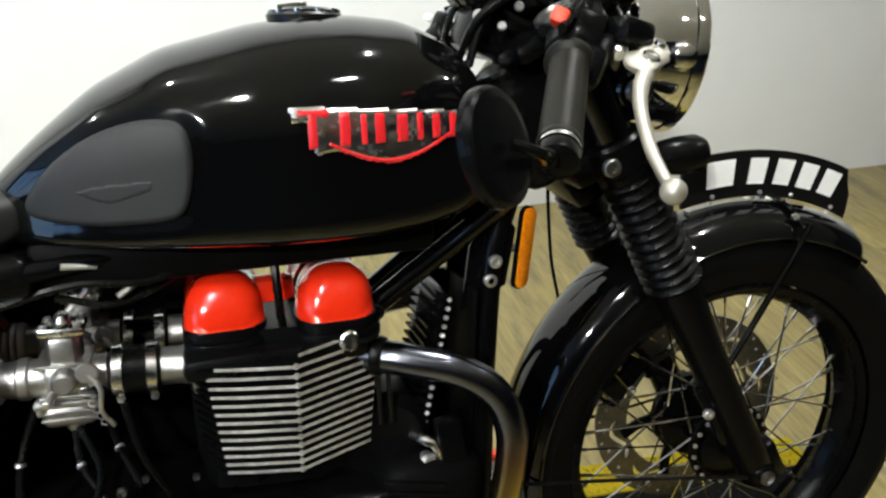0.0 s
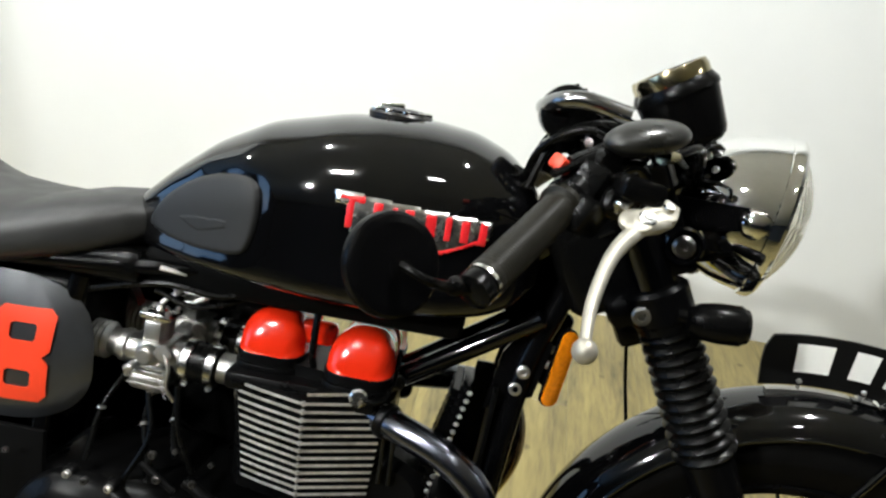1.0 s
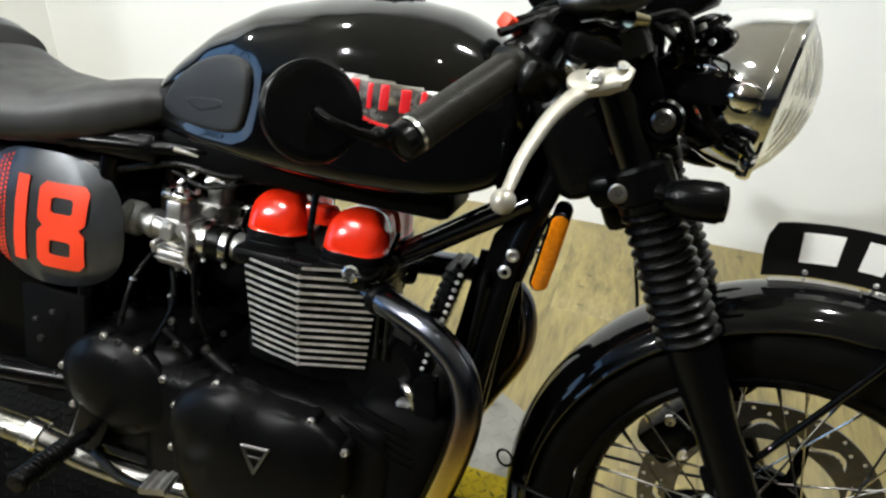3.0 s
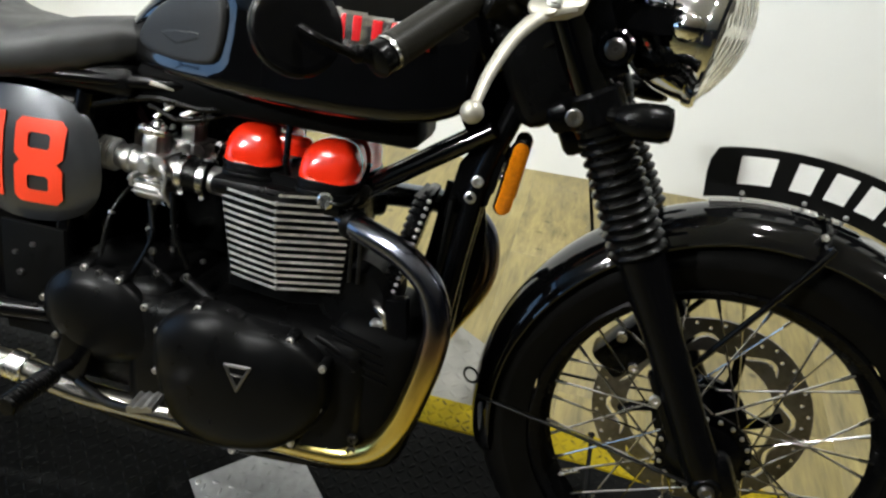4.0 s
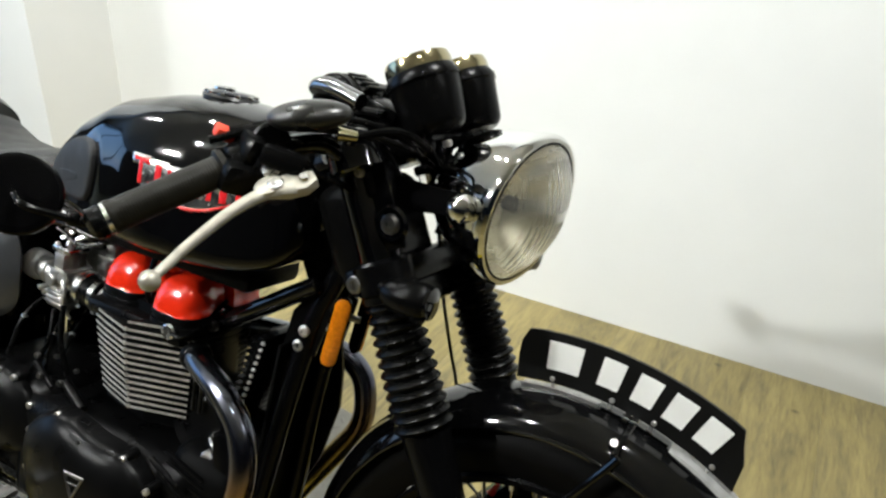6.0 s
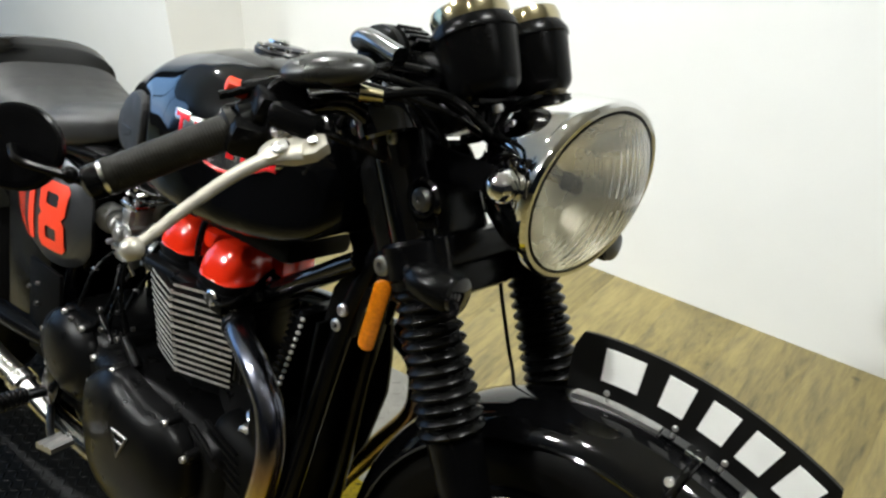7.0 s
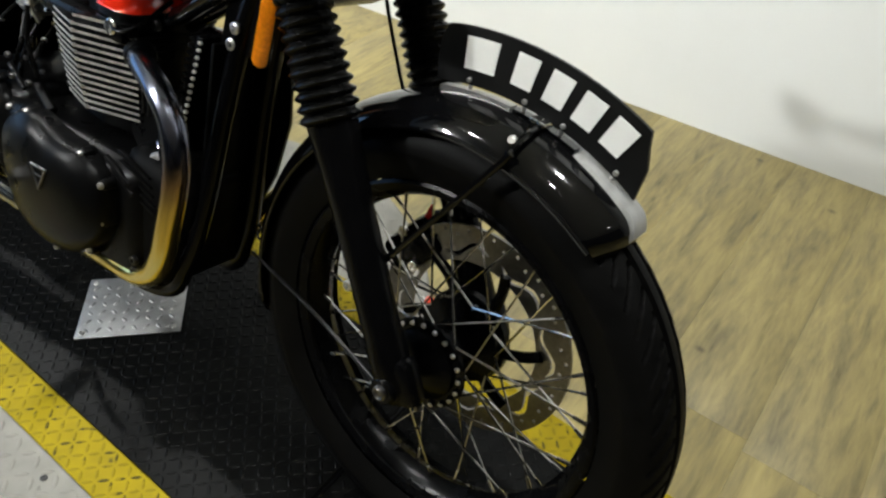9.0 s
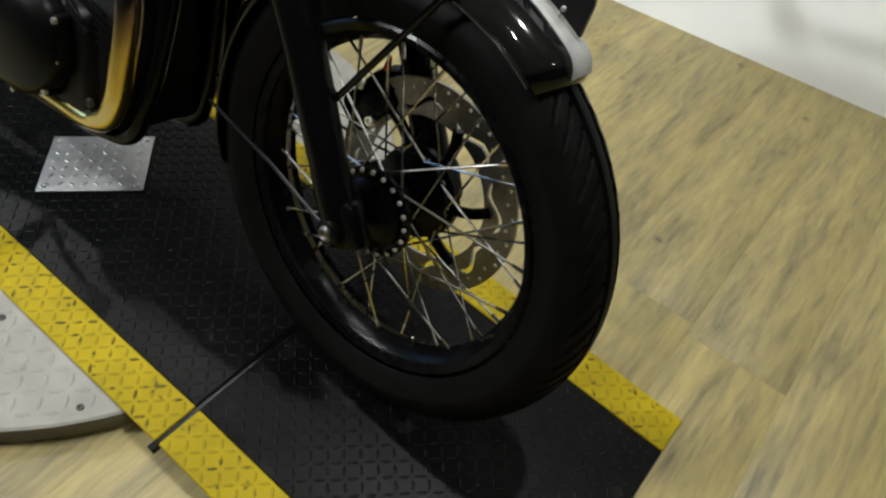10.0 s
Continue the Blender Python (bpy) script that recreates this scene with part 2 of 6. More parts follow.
PLATE_BLACK = material("black_number_plate", (0.003, 0.003, 0.003), 0.45, vary=0.2, spec=0.2)
WHITE_PAINT = material("white_letter_paint", (0.75, 0.75, 0.72), 0.5, vary=0.06)
AMBER = material("amber_reflector", (0.62, 0.175, 0.004), 0.18, coat=0.4, vary=0.25, scale=260, bump=0.4, bump_scale=260)
MIRROR_GLASS = material("mirror_glass", (0.9, 0.9, 0.9), 0.02, metal=1.0, vary=0.02)
IVORY = material("dial_face", (0.03, 0.03, 0.03), 0.5, vary=0.1)
BRASS = material("brass_tinted_bezel", (0.42, 0.37, 0.23), 0.15, metal=1.0, vary=0.15)


def glass_material(name, rough=0.02):
    m = bpy.data.materials.new(name)
    m.use_nodes = True
    p = m.node_tree.nodes["Principled BSDF"]
    p.inputs["Base Color"].default_value = (0.93, 0.95, 0.93, 1)
    p.inputs["Roughness"].default_value = rough
    p.inputs["Transmission Weight"].default_value = 1.0
    p.inputs["IOR"].default_value = 1.3
    return m


LENS_GLASS = glass_material("lens_glass", 0.03)
HEAD_GLASS = glass_material("fluted_headlight_glass", 0.045)
HEAD_GLASS.node_tree.nodes["Principled BSDF"].inputs["Transmission Weight"].default_value = 0.95
HEAD_GLASS.node_tree.nodes["Principled BSDF"].inputs["Base Color"].default_value = (0.95, 0.94, 0.88, 1)
SILVERED = material("silvered_reflector", (0.80, 0.77, 0.64), 0.27, metal=0.95, vary=0.05)


def heat_tinted_pipe():
    """Steel header that turns from blue-grey at the head to straw lower down."""
    m = material("heat_tinted_header", (0.5, 0.5, 0.5), 0.21, metal=1.0, vary=0.1, scale=60)
    n, link = m.node_tree.nodes, m.node_tree.links
    p = n["Principled BSDF"]
    tc, sep = n.new("ShaderNodeTexCoord"), n.new("ShaderNodeSeparateXYZ")
    noise_tex, add = n.new("ShaderNodeTexNoise"), n.new("ShaderNodeMath")
    noise_tex.inputs["Scale"].default_value = 14
    add.operation, add.inputs[1].default_value = "MULTIPLY_ADD", 0.08
    ramp = n.new("ShaderNodeValToRGB")
    link.new(tc.outputs["Object"], sep.inputs[0])
    link.new(tc.outputs["Object"], noise_tex.inputs[0])
    link.new(noise_tex.outputs[0], add.inputs[0])
    link.new(sep.outputs[2], add.inputs[2])
    link.new(add.outputs[0], ramp.inputs[0])
    # heat tint; the low gold also holds painted-in reflection of the yellow strips
    e = ramp.color_ramp.elements
    e[0].position, e[0].color = 0.20, (0.80, 0.68, 0.28, 1)
    e[1].position, e[1].color = 0.62, (0.15, 0.16, 0.18, 1)
    for at, c in ((0.37, (0.70, 0.54, 0.14, 1)), (0.47, (0.25, 0.165, 0.12, 1)), (0.53, (0.13, 0.135, 0.19, 1))):
        k = e.new(at)
        k.color = c
    # the run under the engine stays plain steel
    rear = n.new("ShaderNodeMapRange")
    rear.inputs["From Min"].default_value, rear.inputs["From Max"].default_value = -0.52, -0.60
    link.new(sep.outputs[0], rear.inputs[0])
    mix = n.new("ShaderNodeMix")
    mix.data_type = "RGBA"
    link.new(rear.outputs[0], mix.inputs["Factor"])
    link.new(ramp.outputs[0], mix.inputs["A"])
    mix.inputs["B"].default_value = (0.37, 0.36, 0.335, 1)
    link.new(mix.outputs["Result"], p.inputs["Base Color"])
    return m


HEADER = heat_tinted_pipe()


def wood_material():
    m = bpy.data.materials.new("vinyl_wood_plank")
    m.use_nodes = True
    n, link = m.node_tree.nodes, m.node_tree.links
    p = n["Principled BSDF"]
    tc, info, mp = n.new("ShaderNodeTexCoord"), n.new("ShaderNodeObjectInfo"), n.new("ShaderNodeMapping")
    shift = n.new("ShaderNodeCombineXYZ")
    times = n.new("ShaderNodeMath")
    times.operation, times.inputs[1].default_value = "MULTIPLY", 40.0
    link.new(info.outputs["Random"], times.inputs[0])
    for k in range(3):
        link.new(times.outputs[0], shift.inputs[k])
    add = n.new("ShaderNodeVectorMath")
    link.new(tc.outputs["Object"], add.inputs[0])
    link.new(shift.outputs[0], add.inputs[1])
    mp.inputs["Scale"].default_value = (8.5, 1.1, 8.5)
    link.new(add.outputs[0], mp.inputs[0])
    grain = n.new("ShaderNodeTexNoise")
    grain.inputs["Scale"].default_value, grain.inputs["Detail"].default_value, grain.inputs["Roughness"].default_value = 2.6, 9, 0.68
    grain.inputs["Distortion"].default_value = 0.5
    link.new(mp.outputs[0], grain.inputs[0])
    fine = n.new("ShaderNodeTexNoise")
    fine.inputs["Scale"].default_value, fine.inputs["Detail"].default_value = 12.0, 7
    link.new(mp.outputs[0], fine.inputs[0])
    knots = n.new("ShaderNodeTexVoronoi")
    knots.inputs["Scale"].default_value = 6.5
    link.new(add.outputs[0], knots.inputs[0])
    kr = n.new("ShaderNodeMapRange")
    kr.inputs["From Min"].default_value, kr.inputs["From Max"].default_value = 0.03, 0.09
    kr.inputs["To Min"].default_value, kr.inputs["To Max"].default_value = 0.42, 1.0
    link.new(knots.outputs["Distance"], kr.inputs[0])
    ramp = n.new("ShaderNodeValToRGB")
    e = ramp.color_ramp.elements
    e[0].position, e[0].color = 0.30, (0.108, 0.088, 0.038, 1)
    e[1].position, e[1].color = 0.72, (0.345, 0.277, 0.106, 1)
    for at, c in ((0.42, (0.190, 0.154, 0.066, 1)), (0.54, (0.258, 0.207, 0.080, 1))):
        k = e.new(at)
        k.color = c
    mixf = n.new("ShaderNodeMath")
    mixf.operation, mixf.inputs[1].default_value = "MULTIPLY_ADD", 0.38
    link.new(fine.outputs[0], mixf.inputs[0])
    less = n.new("ShaderNodeMath")
    less.operation, less.inputs[1].default_value = "MULTIPLY_ADD", 0.92
    less.inputs[2].default_value = -0.125
    link.new(grain.outputs[0], less.inputs[0])
    link.new(less.outputs[0], mixf.inputs[2])
    link.new(mixf.outputs[0], ramp.inputs[0])
    # narrow dark cracks that run with the plank
    long_map, cracks, crack_ramp = n.new("ShaderNodeMapping"), n.new("ShaderNodeTexNoise"), n.new("ShaderNodeMapRange")
    long_map.inputs["Scale"].default_value = (30.0, 2.2, 30.0)
    cracks.inputs["Scale"].default_value, cracks.inputs["Detail"].default_value, cracks.inputs["Roughness"].default_value = 1.6, 6, 0.6
    crack_ramp.inputs["From Min"].default_value, crack_ramp.inputs["From Max"].default_value = 0.56, 0.70
    crack_ramp.inputs["To Min"].default_value, crack_ramp.inputs["To Max"].default_value = 1.0, 0.68
    link.new(add.outputs[0], long_map.inputs[0])
    link.new(long_map.outputs[0], cracks.inputs[0])
    link.new(cracks.outputs[0], crack_ramp.inputs[0])
    tone = n.new("ShaderNodeMapRange")
    tone.inputs["To Min"].default_value, tone.inputs["To Max"].default_value = 0.86, 1.08
    link.new(info.outputs["Random"], tone.inputs[0])
    t2 = n.new("ShaderNodeMath")
    t2.operation = "MULTIPLY"
    worn = n.new("ShaderNodeMath")
    worn.operation = "MULTIPLY"
    link.new(tone.outputs[0], worn.inputs[0])
    link.new(crack_ramp.outputs[0], worn.inputs[1])
    link.new(worn.outputs[0], t2.inputs[0])
    link.new(kr.outputs[0], t2.inputs[1])
    sc = n.new("ShaderNodeVectorMath")
    sc.operation = "SCALE"
    link.new(ramp.outputs[0], sc.inputs[0])
    link.new(t2.outputs[0], sc.inputs["Scale"])
    link.new(sc.outputs[0], p.inputs["Base Color"])
    p.inputs["Roughness"].default_value = 0.46
    b = n.new("ShaderNodeBump")
    b.inputs["Strength"].default_value, b.inputs["Distance"].default_value = 0.12, 0.001
    link.new(mixf.outputs[0], b.inputs["Height"])
    link.new(b.outputs[0], p.inputs["Normal"])
    return m


WOOD = wood_material()
WALL_PAINT = material("white_wall_paint", (0.79, 0.80, 0.79), 0.6, vary=0.02, scale=6, bump=0.05, bump_scale=180)
CEIL_PAINT = material("pale_ceiling_paint", (0.74, 0.73, 0.69), 0.7, vary=0.04, scale=6)
# the room's dimness is put into this colour, for walls out of view
DARK_PAINT = material("charcoal_wall_paint", (0.035, 0.035, 0.036), 0.6, vary=0.08, scale=6)
WOOD_BASE = material("dark_underlay", (0.05, 0.04, 0.03), 0.7)


def worn_paint(name, colour, worn, amount, rough, scale=18.0, spec=0.09):
    """Paint on tread plate, rubbed through in spots."""
    m = material(name, colour, rough, vary=0.16, scale=25, bump=0.08, bump_scale=400, spec=spec)
    n, link = m.node_tree.nodes, m.node_tree.links
    p = n["Principled BSDF"]
    old = p.inputs["Base Color"].links[0].from_socket
    tc, spots = n.new("ShaderNodeTexCoord"), n.new("ShaderNodeTexNoise")
    spots.inputs["Scale"].default_value, spots.inputs["Detail"].default_value = scale, 8
    link.new(tc.outputs["Object"], spots.inputs[0])
    mask = n.new("ShaderNodeMapRange")
    mask.inputs["From Min"].default_value, mask.inputs["From Max"].default_value = 0.66 - amount, 0.70 - amount
    link.new(spots.outputs[0], mask.inputs[0])
    mix = n.new("ShaderNodeMix")
    mix.data_type = "RGBA"
    link.new(mask.outputs[0], mix.inputs["Factor"])
    link.new(old, mix.inputs["A"])
    mix.inputs["B"].default_value = (*worn, 1)
    link.new(mix.outputs["Result"], p.inputs["Base Color"])
    return m


PLATE_PAINT_BLACK = worn_paint("black_tread_paint", (0.0023, 0.0024, 0.0023), (0.008, 0.008, 0.0075), 0.03, 0.36, spec=0.07)
PLATE_PAINT_YELLOW = worn_paint("yellow_tread_paint", (0.275, 0.208, 0.005), (0.10, 0.078, 0.01), 0.01, 0.5, 45.0)
YELLOW_BARS = worn_paint("worn_yellow_tread_bars", (0.215, 0.161, 0.006), (0.075, 0.060, 0.010), 0.10, 0.5, 30.0)
PLATE_PAINT_WHITE = worn_paint("pale_grey_tread_paint", (0.235, 0.227, 0.203), (0.135, 0.128, 0.11), -0.03, 0.5)
EDGE_BROWN = material("dull_brown_edge", (0.075, 0.062, 0.038), 0.6, vary=0.35, scale=20)
ALLOY_TREAD = material("bare_alloy_tread", (0.33, 0.33, 0.33), 0.52, metal=0.9, vary=0.25, scale=60)

# ---- room ----
WALL_Y, WALL_SLOPE = 1.497, 0.0507


def wall_y(x):
    return WALL_Y + WALL_SLOPE * x


def wall_between(name, a, b, label, low=FLOOR_Z, high=CEIL_Z, thick=0.15, paint=None):
    """A wall whose face runs from a to b, thick to the left of that way."""
    a, b = V((*a, 0)), V((*b, 0))
    d = (b - a).normalized()
    n = V((-d.y, d.x, 0))
    bm = bmesh.new()
    lo = [bm.verts.new((p.x, p.y, low)) for p in (a, b, b + n * thick, a + n * thick)]
    hi = [bm.verts.new((v.co.x, v.co.y, high)) for v in lo]
    bm.faces.new(lo[::-1])
    bm.faces.new(hi)
    for i in range(4):
        bm.faces.new((lo[i], lo[(i + 1) % 4], hi[(i + 1) % 4], hi[i]))
    return thing(name, done(bm), paint or WALL_PAINT, label, "wall", kind="structure")


X_EAST, X_WEST, Y_SOUTH = 5.5, -5.5, -6.5
wall_between("wall_north", (-1.52, wall_y(-1.52)), (X_EAST, wall_y(X_EAST)), "plain white painted showroom wall behind the motorcycle")
wall_between("wall_pier_side", (-1.60, 1.16), (-1.52, wall_y(-1.52)), "white painted side of a wall pier")
wall_between("wall_pier_face", (X_WEST, 1.16), (-1.60, 1.16), "white painted wall pier standing proud of the wall")
# assumed walls out of view, dark so that the black lacquer mirrors little
wall_between("wall_east", (X_EAST, wall_y(X_EAST)), (X_EAST, Y_SOUTH), "unseen end wall, coloured dark to keep reflections dim", paint=DARK_PAINT)
wall_between("wall_south", (X_EAST, Y_SOUTH), (X_WEST, Y_SOUTH), "unseen wall opposite the motorcycle, coloured dark to keep reflections dim", paint=DARK_PAINT)
for name, y0, y1, z0, z1 in (("wall_west_a", Y_SOUTH, -3.3, FLOOR_Z, CEIL_Z), ("wall_west_b", 0.6, 1.16, FLOOR_Z, CEIL_Z), ("wall_west_sill", -3.3, 0.6, FLOOR_Z, 0.45), ("wall_west_lintel", -3.3, 0.6, 2.65, CEIL_Z)):
    wall_between(name, (X_WEST, y0), (X_WEST, y1), "unseen wall beside a window, coloured dark to keep reflections dim", z0, z1, paint=DARK_PAINT)
window = tagged(new("window_1"), "wide dark-framed showroom window in the end wall", "window", kind="structure")
for a, b in (((-3.3, 0.45), (-3.3, 2.65)), ((0.6, 0.45), (0.6, 2.65)), ((-2.0, 0.45), (-2.0, 2.65)), ((-0.7, 0.45), (-0.7, 2.65)), ((-3.3, 0.45), (0.6, 0.45)), ((-3.3, 2.65), (0.6, 2.65))):
    part("window_frame", block((0.06, abs(b[0] - a[0]) + 0.06, abs(b[1] - a[1]) + 0.06), (X_WEST + 0.03, (a[0] + b[0]) / 2, (a[1] + b[1]) / 2), bevel=0.004), DARK_PAINT, window)
bm = block((X_EAST - X_WEST + 0.4, 8.6, 0.1), ((X_EAST + X_WEST) / 2, -2.4, CEIL_Z + 0.05), bevel=0)
thing("ceiling", bm, CEIL_PAINT, "plain pale painted showroom ceiling", "ceiling", kind="structure")
floor = thing("floor", block((X_EAST - X_WEST + 0.4, 8.6, 0.1), ((X_EAST + X_WEST) / 2, -2.4, FLOOR_Z - 0.054), bevel=0), WOOD_BASE,
              "greyish tan wood-look plank floor", "floor", kind="structure")

# ---- turntable and loading platform ----
PLAT_Y0, PLAT_Y1, STRIPE = -0.152, 0.430, 0.072
SEAM_X, RAMP_X, REAR_X = 0.555, 1.122, -0.965


def lozenges(spots, size, height, bm=None):
    """Raised tread bars: each a low six-sided bar with a pitched top."""
    bm = bm or bmesh.new()
    length, width = size
    for x, y, z, turn in spots:
        c, s = math.cos(turn), math.sin(turn)
        ring = [(-0.5, 0), (-0.2, -0.5), (0.2, -0.5), (0.5, 0), (0.2, 0.5), (-0.2, 0.5)]
        low = [bm.verts.new((x + u * length * c - v * width * s, y + u * length * s + v * width * c, z)) for u, v in ring]
        a = bm.verts.new((x - 0.28 * length * c, y - 0.28 * length * s, z + height))
        b = bm.verts.new((x + 0.28 * length * c, y + 0.28 * length * s, z + height))
        bm.faces.new((low[0], low[1], a))
        bm.faces.new((low[1], low[2], b, a))
        bm.faces.new((low[2], low[3], b))
        bm.faces.new((low[3], low[4], b))
        bm.faces.new((low[4], low[5], a, b))
        bm.faces.new((low[5], low[0], a))
    return bm


def tread_spots(x0, x1, y0, y1, pitch, z, keep=lambda x, y: True):
    out = []
    nx, ny = int((x1 - x0) / pitch), int((y1 - y0) / pitch)
    for i in range(nx + 1):
        for j in range(ny + 1):
            x, y = x0 + (i + 0.5) * pitch, y0 + (j + 0.5) * pitch
            if x > x1 - pitch * 0.3 or y > y1 - pitch * 0.3 or not keep(x, y):
                continue
            out.append((x, y, z(x) if callable(z) else z, radians(45 if (i + j) % 2 else -45)))
    return out


def sloped_plate(x0, x1, y0, y1, z0, z1, thick, bevel=0.002):
    bm = bmesh.new()
    lo, hi = [], []
    for x, y in ((x0, y0), (x1, y0), (x1, y1), (x0, y1)):
        z = z0 if x == x0 else z1
        hi.append(bm.verts.new((x, y, z)))
        lo.append(bm.verts.new((x, y, z - thick)))
    bm.faces.new(lo[::-1])
    bm.faces.new(hi)
    for i in range(4):
        bm.faces.new((lo[i], lo[(i + 1) % 4], hi[(i + 1) % 4], hi[i]))
    done(bm)
    bmesh.ops.bevel(bm, geom=bm.edges[:], offset=bevel, segments=1, affect="EDGES")
    return bm


DISC_C, DISC_R = (-0.03, 0.139), 0.585
disc = thing("turntable", lathe([(0, -0.008), (DISC_R - 0.004, -0.008), (DISC_R, -0.011), (DISC_R, -0.040), (0, -0.040)], (*DISC_C, 0), (0, 0, 1), 128),
             PLATE_PAINT_WHITE, "round pale grey tread plate turntable on the plank floor", "turntable")
part("edge_band", lathe([(DISC_R + 0.0005, -0.012), (DISC_R + 0.0015, -0.014), (DISC_R + 0.0015, -0.040), (DISC_R - 0.006, -0.041)], (*DISC_C, 0), (0, 0, 1), 128), EDGE_BROWN, disc, "dull brown edge of the turntable")
part("base_ring", lathe([(DISC_R - 0.03, -0.040), (DISC_R - 0.03, FLOOR_Z), (0.3, FLOOR_Z), (0.3, -0.040)], (*DISC_C, 0), (0, 0, 1), 96, close=True), SATIN_BLACK, disc)
keep = lambda x, y: math.hypot(x - DISC_C[0], y - DISC_C[1]) < DISC_R - 0.02 and not (PLAT_Y0 - 0.012 < y < PLAT_Y1 + 0.012)
bars = lozenges(tread_spots(-0.65, 0.6, -0.47, 0.75, 0.026, -0.008, keep), (0.027, 0.0075), 0.0028)
tagged(part("tread_pattern", bars, PLATE_PAINT_WHITE, disc, sharp=0.2), kind="stuff")
for sx, sy in ((0.202, -0.167 - 0.012), (0.426, -0.177 - 0.012), (-0.02, -0.175), (-0.25, -0.175), (0.2, 0.455), (0.42, 0.455), (-0.05, 0.455)):
    part("screw", bolt_head(None, (sx, sy, -0.008), (0, 0, 1), 0.0055, 0.0025), DARK_STEEL, disc)


def ramp_z(x):
    return -0.051 * max(0.0, (x - SEAM_X) / (RAMP_X - SEAM_X))


platform = thing("platform", sloped_plate(REAR_X, SEAM_X - 0.004, PLAT_Y0 + STRIPE, PLAT_Y1 - STRIPE, 0, 0, 0.007), PLATE_PAINT_BLACK,
                 "black tread plate motorcycle platform with yellow edge strips", "platform")
ramp = thing("ramp", sloped_plate(SEAM_X + 0.004, RAMP_X, PLAT_Y0 + STRIPE, PLAT_Y1 - STRIPE, 0, -0.047, 0.005), PLATE_PAINT_BLACK,
             "black tread plate ramp flap with yellow edge strips", "ramp")
for y0, y1 in ((PLAT_Y0, PLAT_Y0 + STRIPE), (PLAT_Y1 - STRIPE, PLAT_Y1)):
    part("yellow_strip", sloped_plate(REAR_X, SEAM_X - 0.004, y0, y1, 0.0006, 0.0006, 0.0076), PLATE_PAINT_YELLOW, platform, "worn yellow painted tread plate strip")
    part("yellow_strip", sloped_plate(SEAM_X + 0.004, RAMP_X, y0, y1, 0.0006, -0.0464, 0.0056), PLATE_PAINT_YELLOW, ramp, "worn yellow painted tread plate strip")
    tagged(part("tread_pattern", lozenges(tread_spots(REAR_X, SEAM_X - 0.006, y0, y1, 0.0172, 0.0006), (0.0195, 0.0052), 0.0018), YELLOW_BARS, platform, sharp=0.2), kind="stuff")
    tagged(part("tread_pattern", lozenges(tread_spots(SEAM_X + 0.008, RAMP_X, y0, y1, 0.0172, lambda x: ramp_z(x) * 0.92 + 0.0006), (0.0195, 0.0052), 0.0018), YELLOW_BARS, ramp, sharp=0.2), kind="stuff")
inner = (PLAT_Y0 + STRIPE, PLAT_Y1 - STRIPE)
tagged(part("tread_pattern", lozenges(tread_spots(REAR_X, SEAM_X - 0.006, *inner, 0.0172, 0), (0.0195, 0.0052), 0.0019), PLATE_PAINT_BLACK, platform, sharp=0.2), kind="stuff")
tagged(part("tread_pattern", lozenges(tread_spots(SEAM_X + 0.008, RAMP_X, *inner, 0.0172, lambda x: ramp_z(x) * 0.92), (0.0195, 0.0052), 0.0019), PLATE_PAINT_BLACK, ramp, sharp=0.2), kind="stuff")
part("hinge_rod", rod((SEAM_X, PLAT_Y0 - 0.012, -0.008), (SEAM_X, PLAT_Y1 + 0.01, -0.008), 0.0075), SATIN_BLACK, ramp)

# a bare alloy tread plate patch lies on the platform below the engine
ASX, ASY = 0.187, 0.150
patch = thing("patch_plate", block((ASX, ASY, 0.003), (0, 0, 0.0022), bevel=0.0012), ALLOY_TREAD, "small bare alloy tread plate screwed on the black platform", "tread plate")
tagged(part("tread_pattern", lozenges(tread_spots(-ASX / 2 + 0.006, ASX / 2 - 0.004, -ASY / 2 + 0.006, ASY / 2 - 0.004, 0.0215, 0.0037), (0.0165, 0.0058), 0.0022), ALLOY_TREAD, patch, sharp=0.2), kind="stuff")
for sx, sy in itertools.product((-1, 1), (-1, 1)):
    part("screw", bolt_head(None, (sx * (ASX / 2 - 0.012), sy * (ASY / 2 - 0.012), 0.0037), (0, 0, 1), 0.005, 0.0025), STEEL, patch)
patch.matrix_world = pose(0.012, 0.121, 0.0, 0, 0, 45.2)

# a red-capped locking pin stands at the far rim of the turntable
pin = thing("locking_pin", lathe([(0.012, 0), (0.012, 0.004), (0.005, 0.006), (0.005, 0.022), (0, 0.022)], (0.452, 0.470, -0.0078), (0, 0, 1), 18), STEEL, "steel locking pin with a red cap on the turntable", "locking pin")
part("cap", lathe([(0.005, 0), (0.009, 0.003), (0.010, 0.014), (0.007, 0.019), (0, 0.020)], (0.452, 0.470, 0.0135), (0, 0, 1), 18), RED_VINYL, pin, "red rubber cap")
part("lever", rod((0.452, 0.470, 0.006), (0.425, 0.482, 0.010), 0.004, 0.003, 10), STEEL, pin)

# ---- motorcycle ----
bike = tagged(new("motorcycle"), "black cafe racer motorcycle with red cam covers on its side stand", "motorcycle")
bike.empty_display_size = 0.2
bike.matrix_world = pose(0.657, 0.105, 0.0, -16.0, 0, 1.5)

RAKE = radians(28)
UP_FORK = V((-math.sin(RAKE), 0, math.cos(RAKE)))
BACK_FORK = V((-math.cos(RAKE), 0, -math.sin(RAKE)))
AXLE = V((0.012, 0, 0.317))
AXIS_POINT = AXLE + BACK_FORK * 0.055
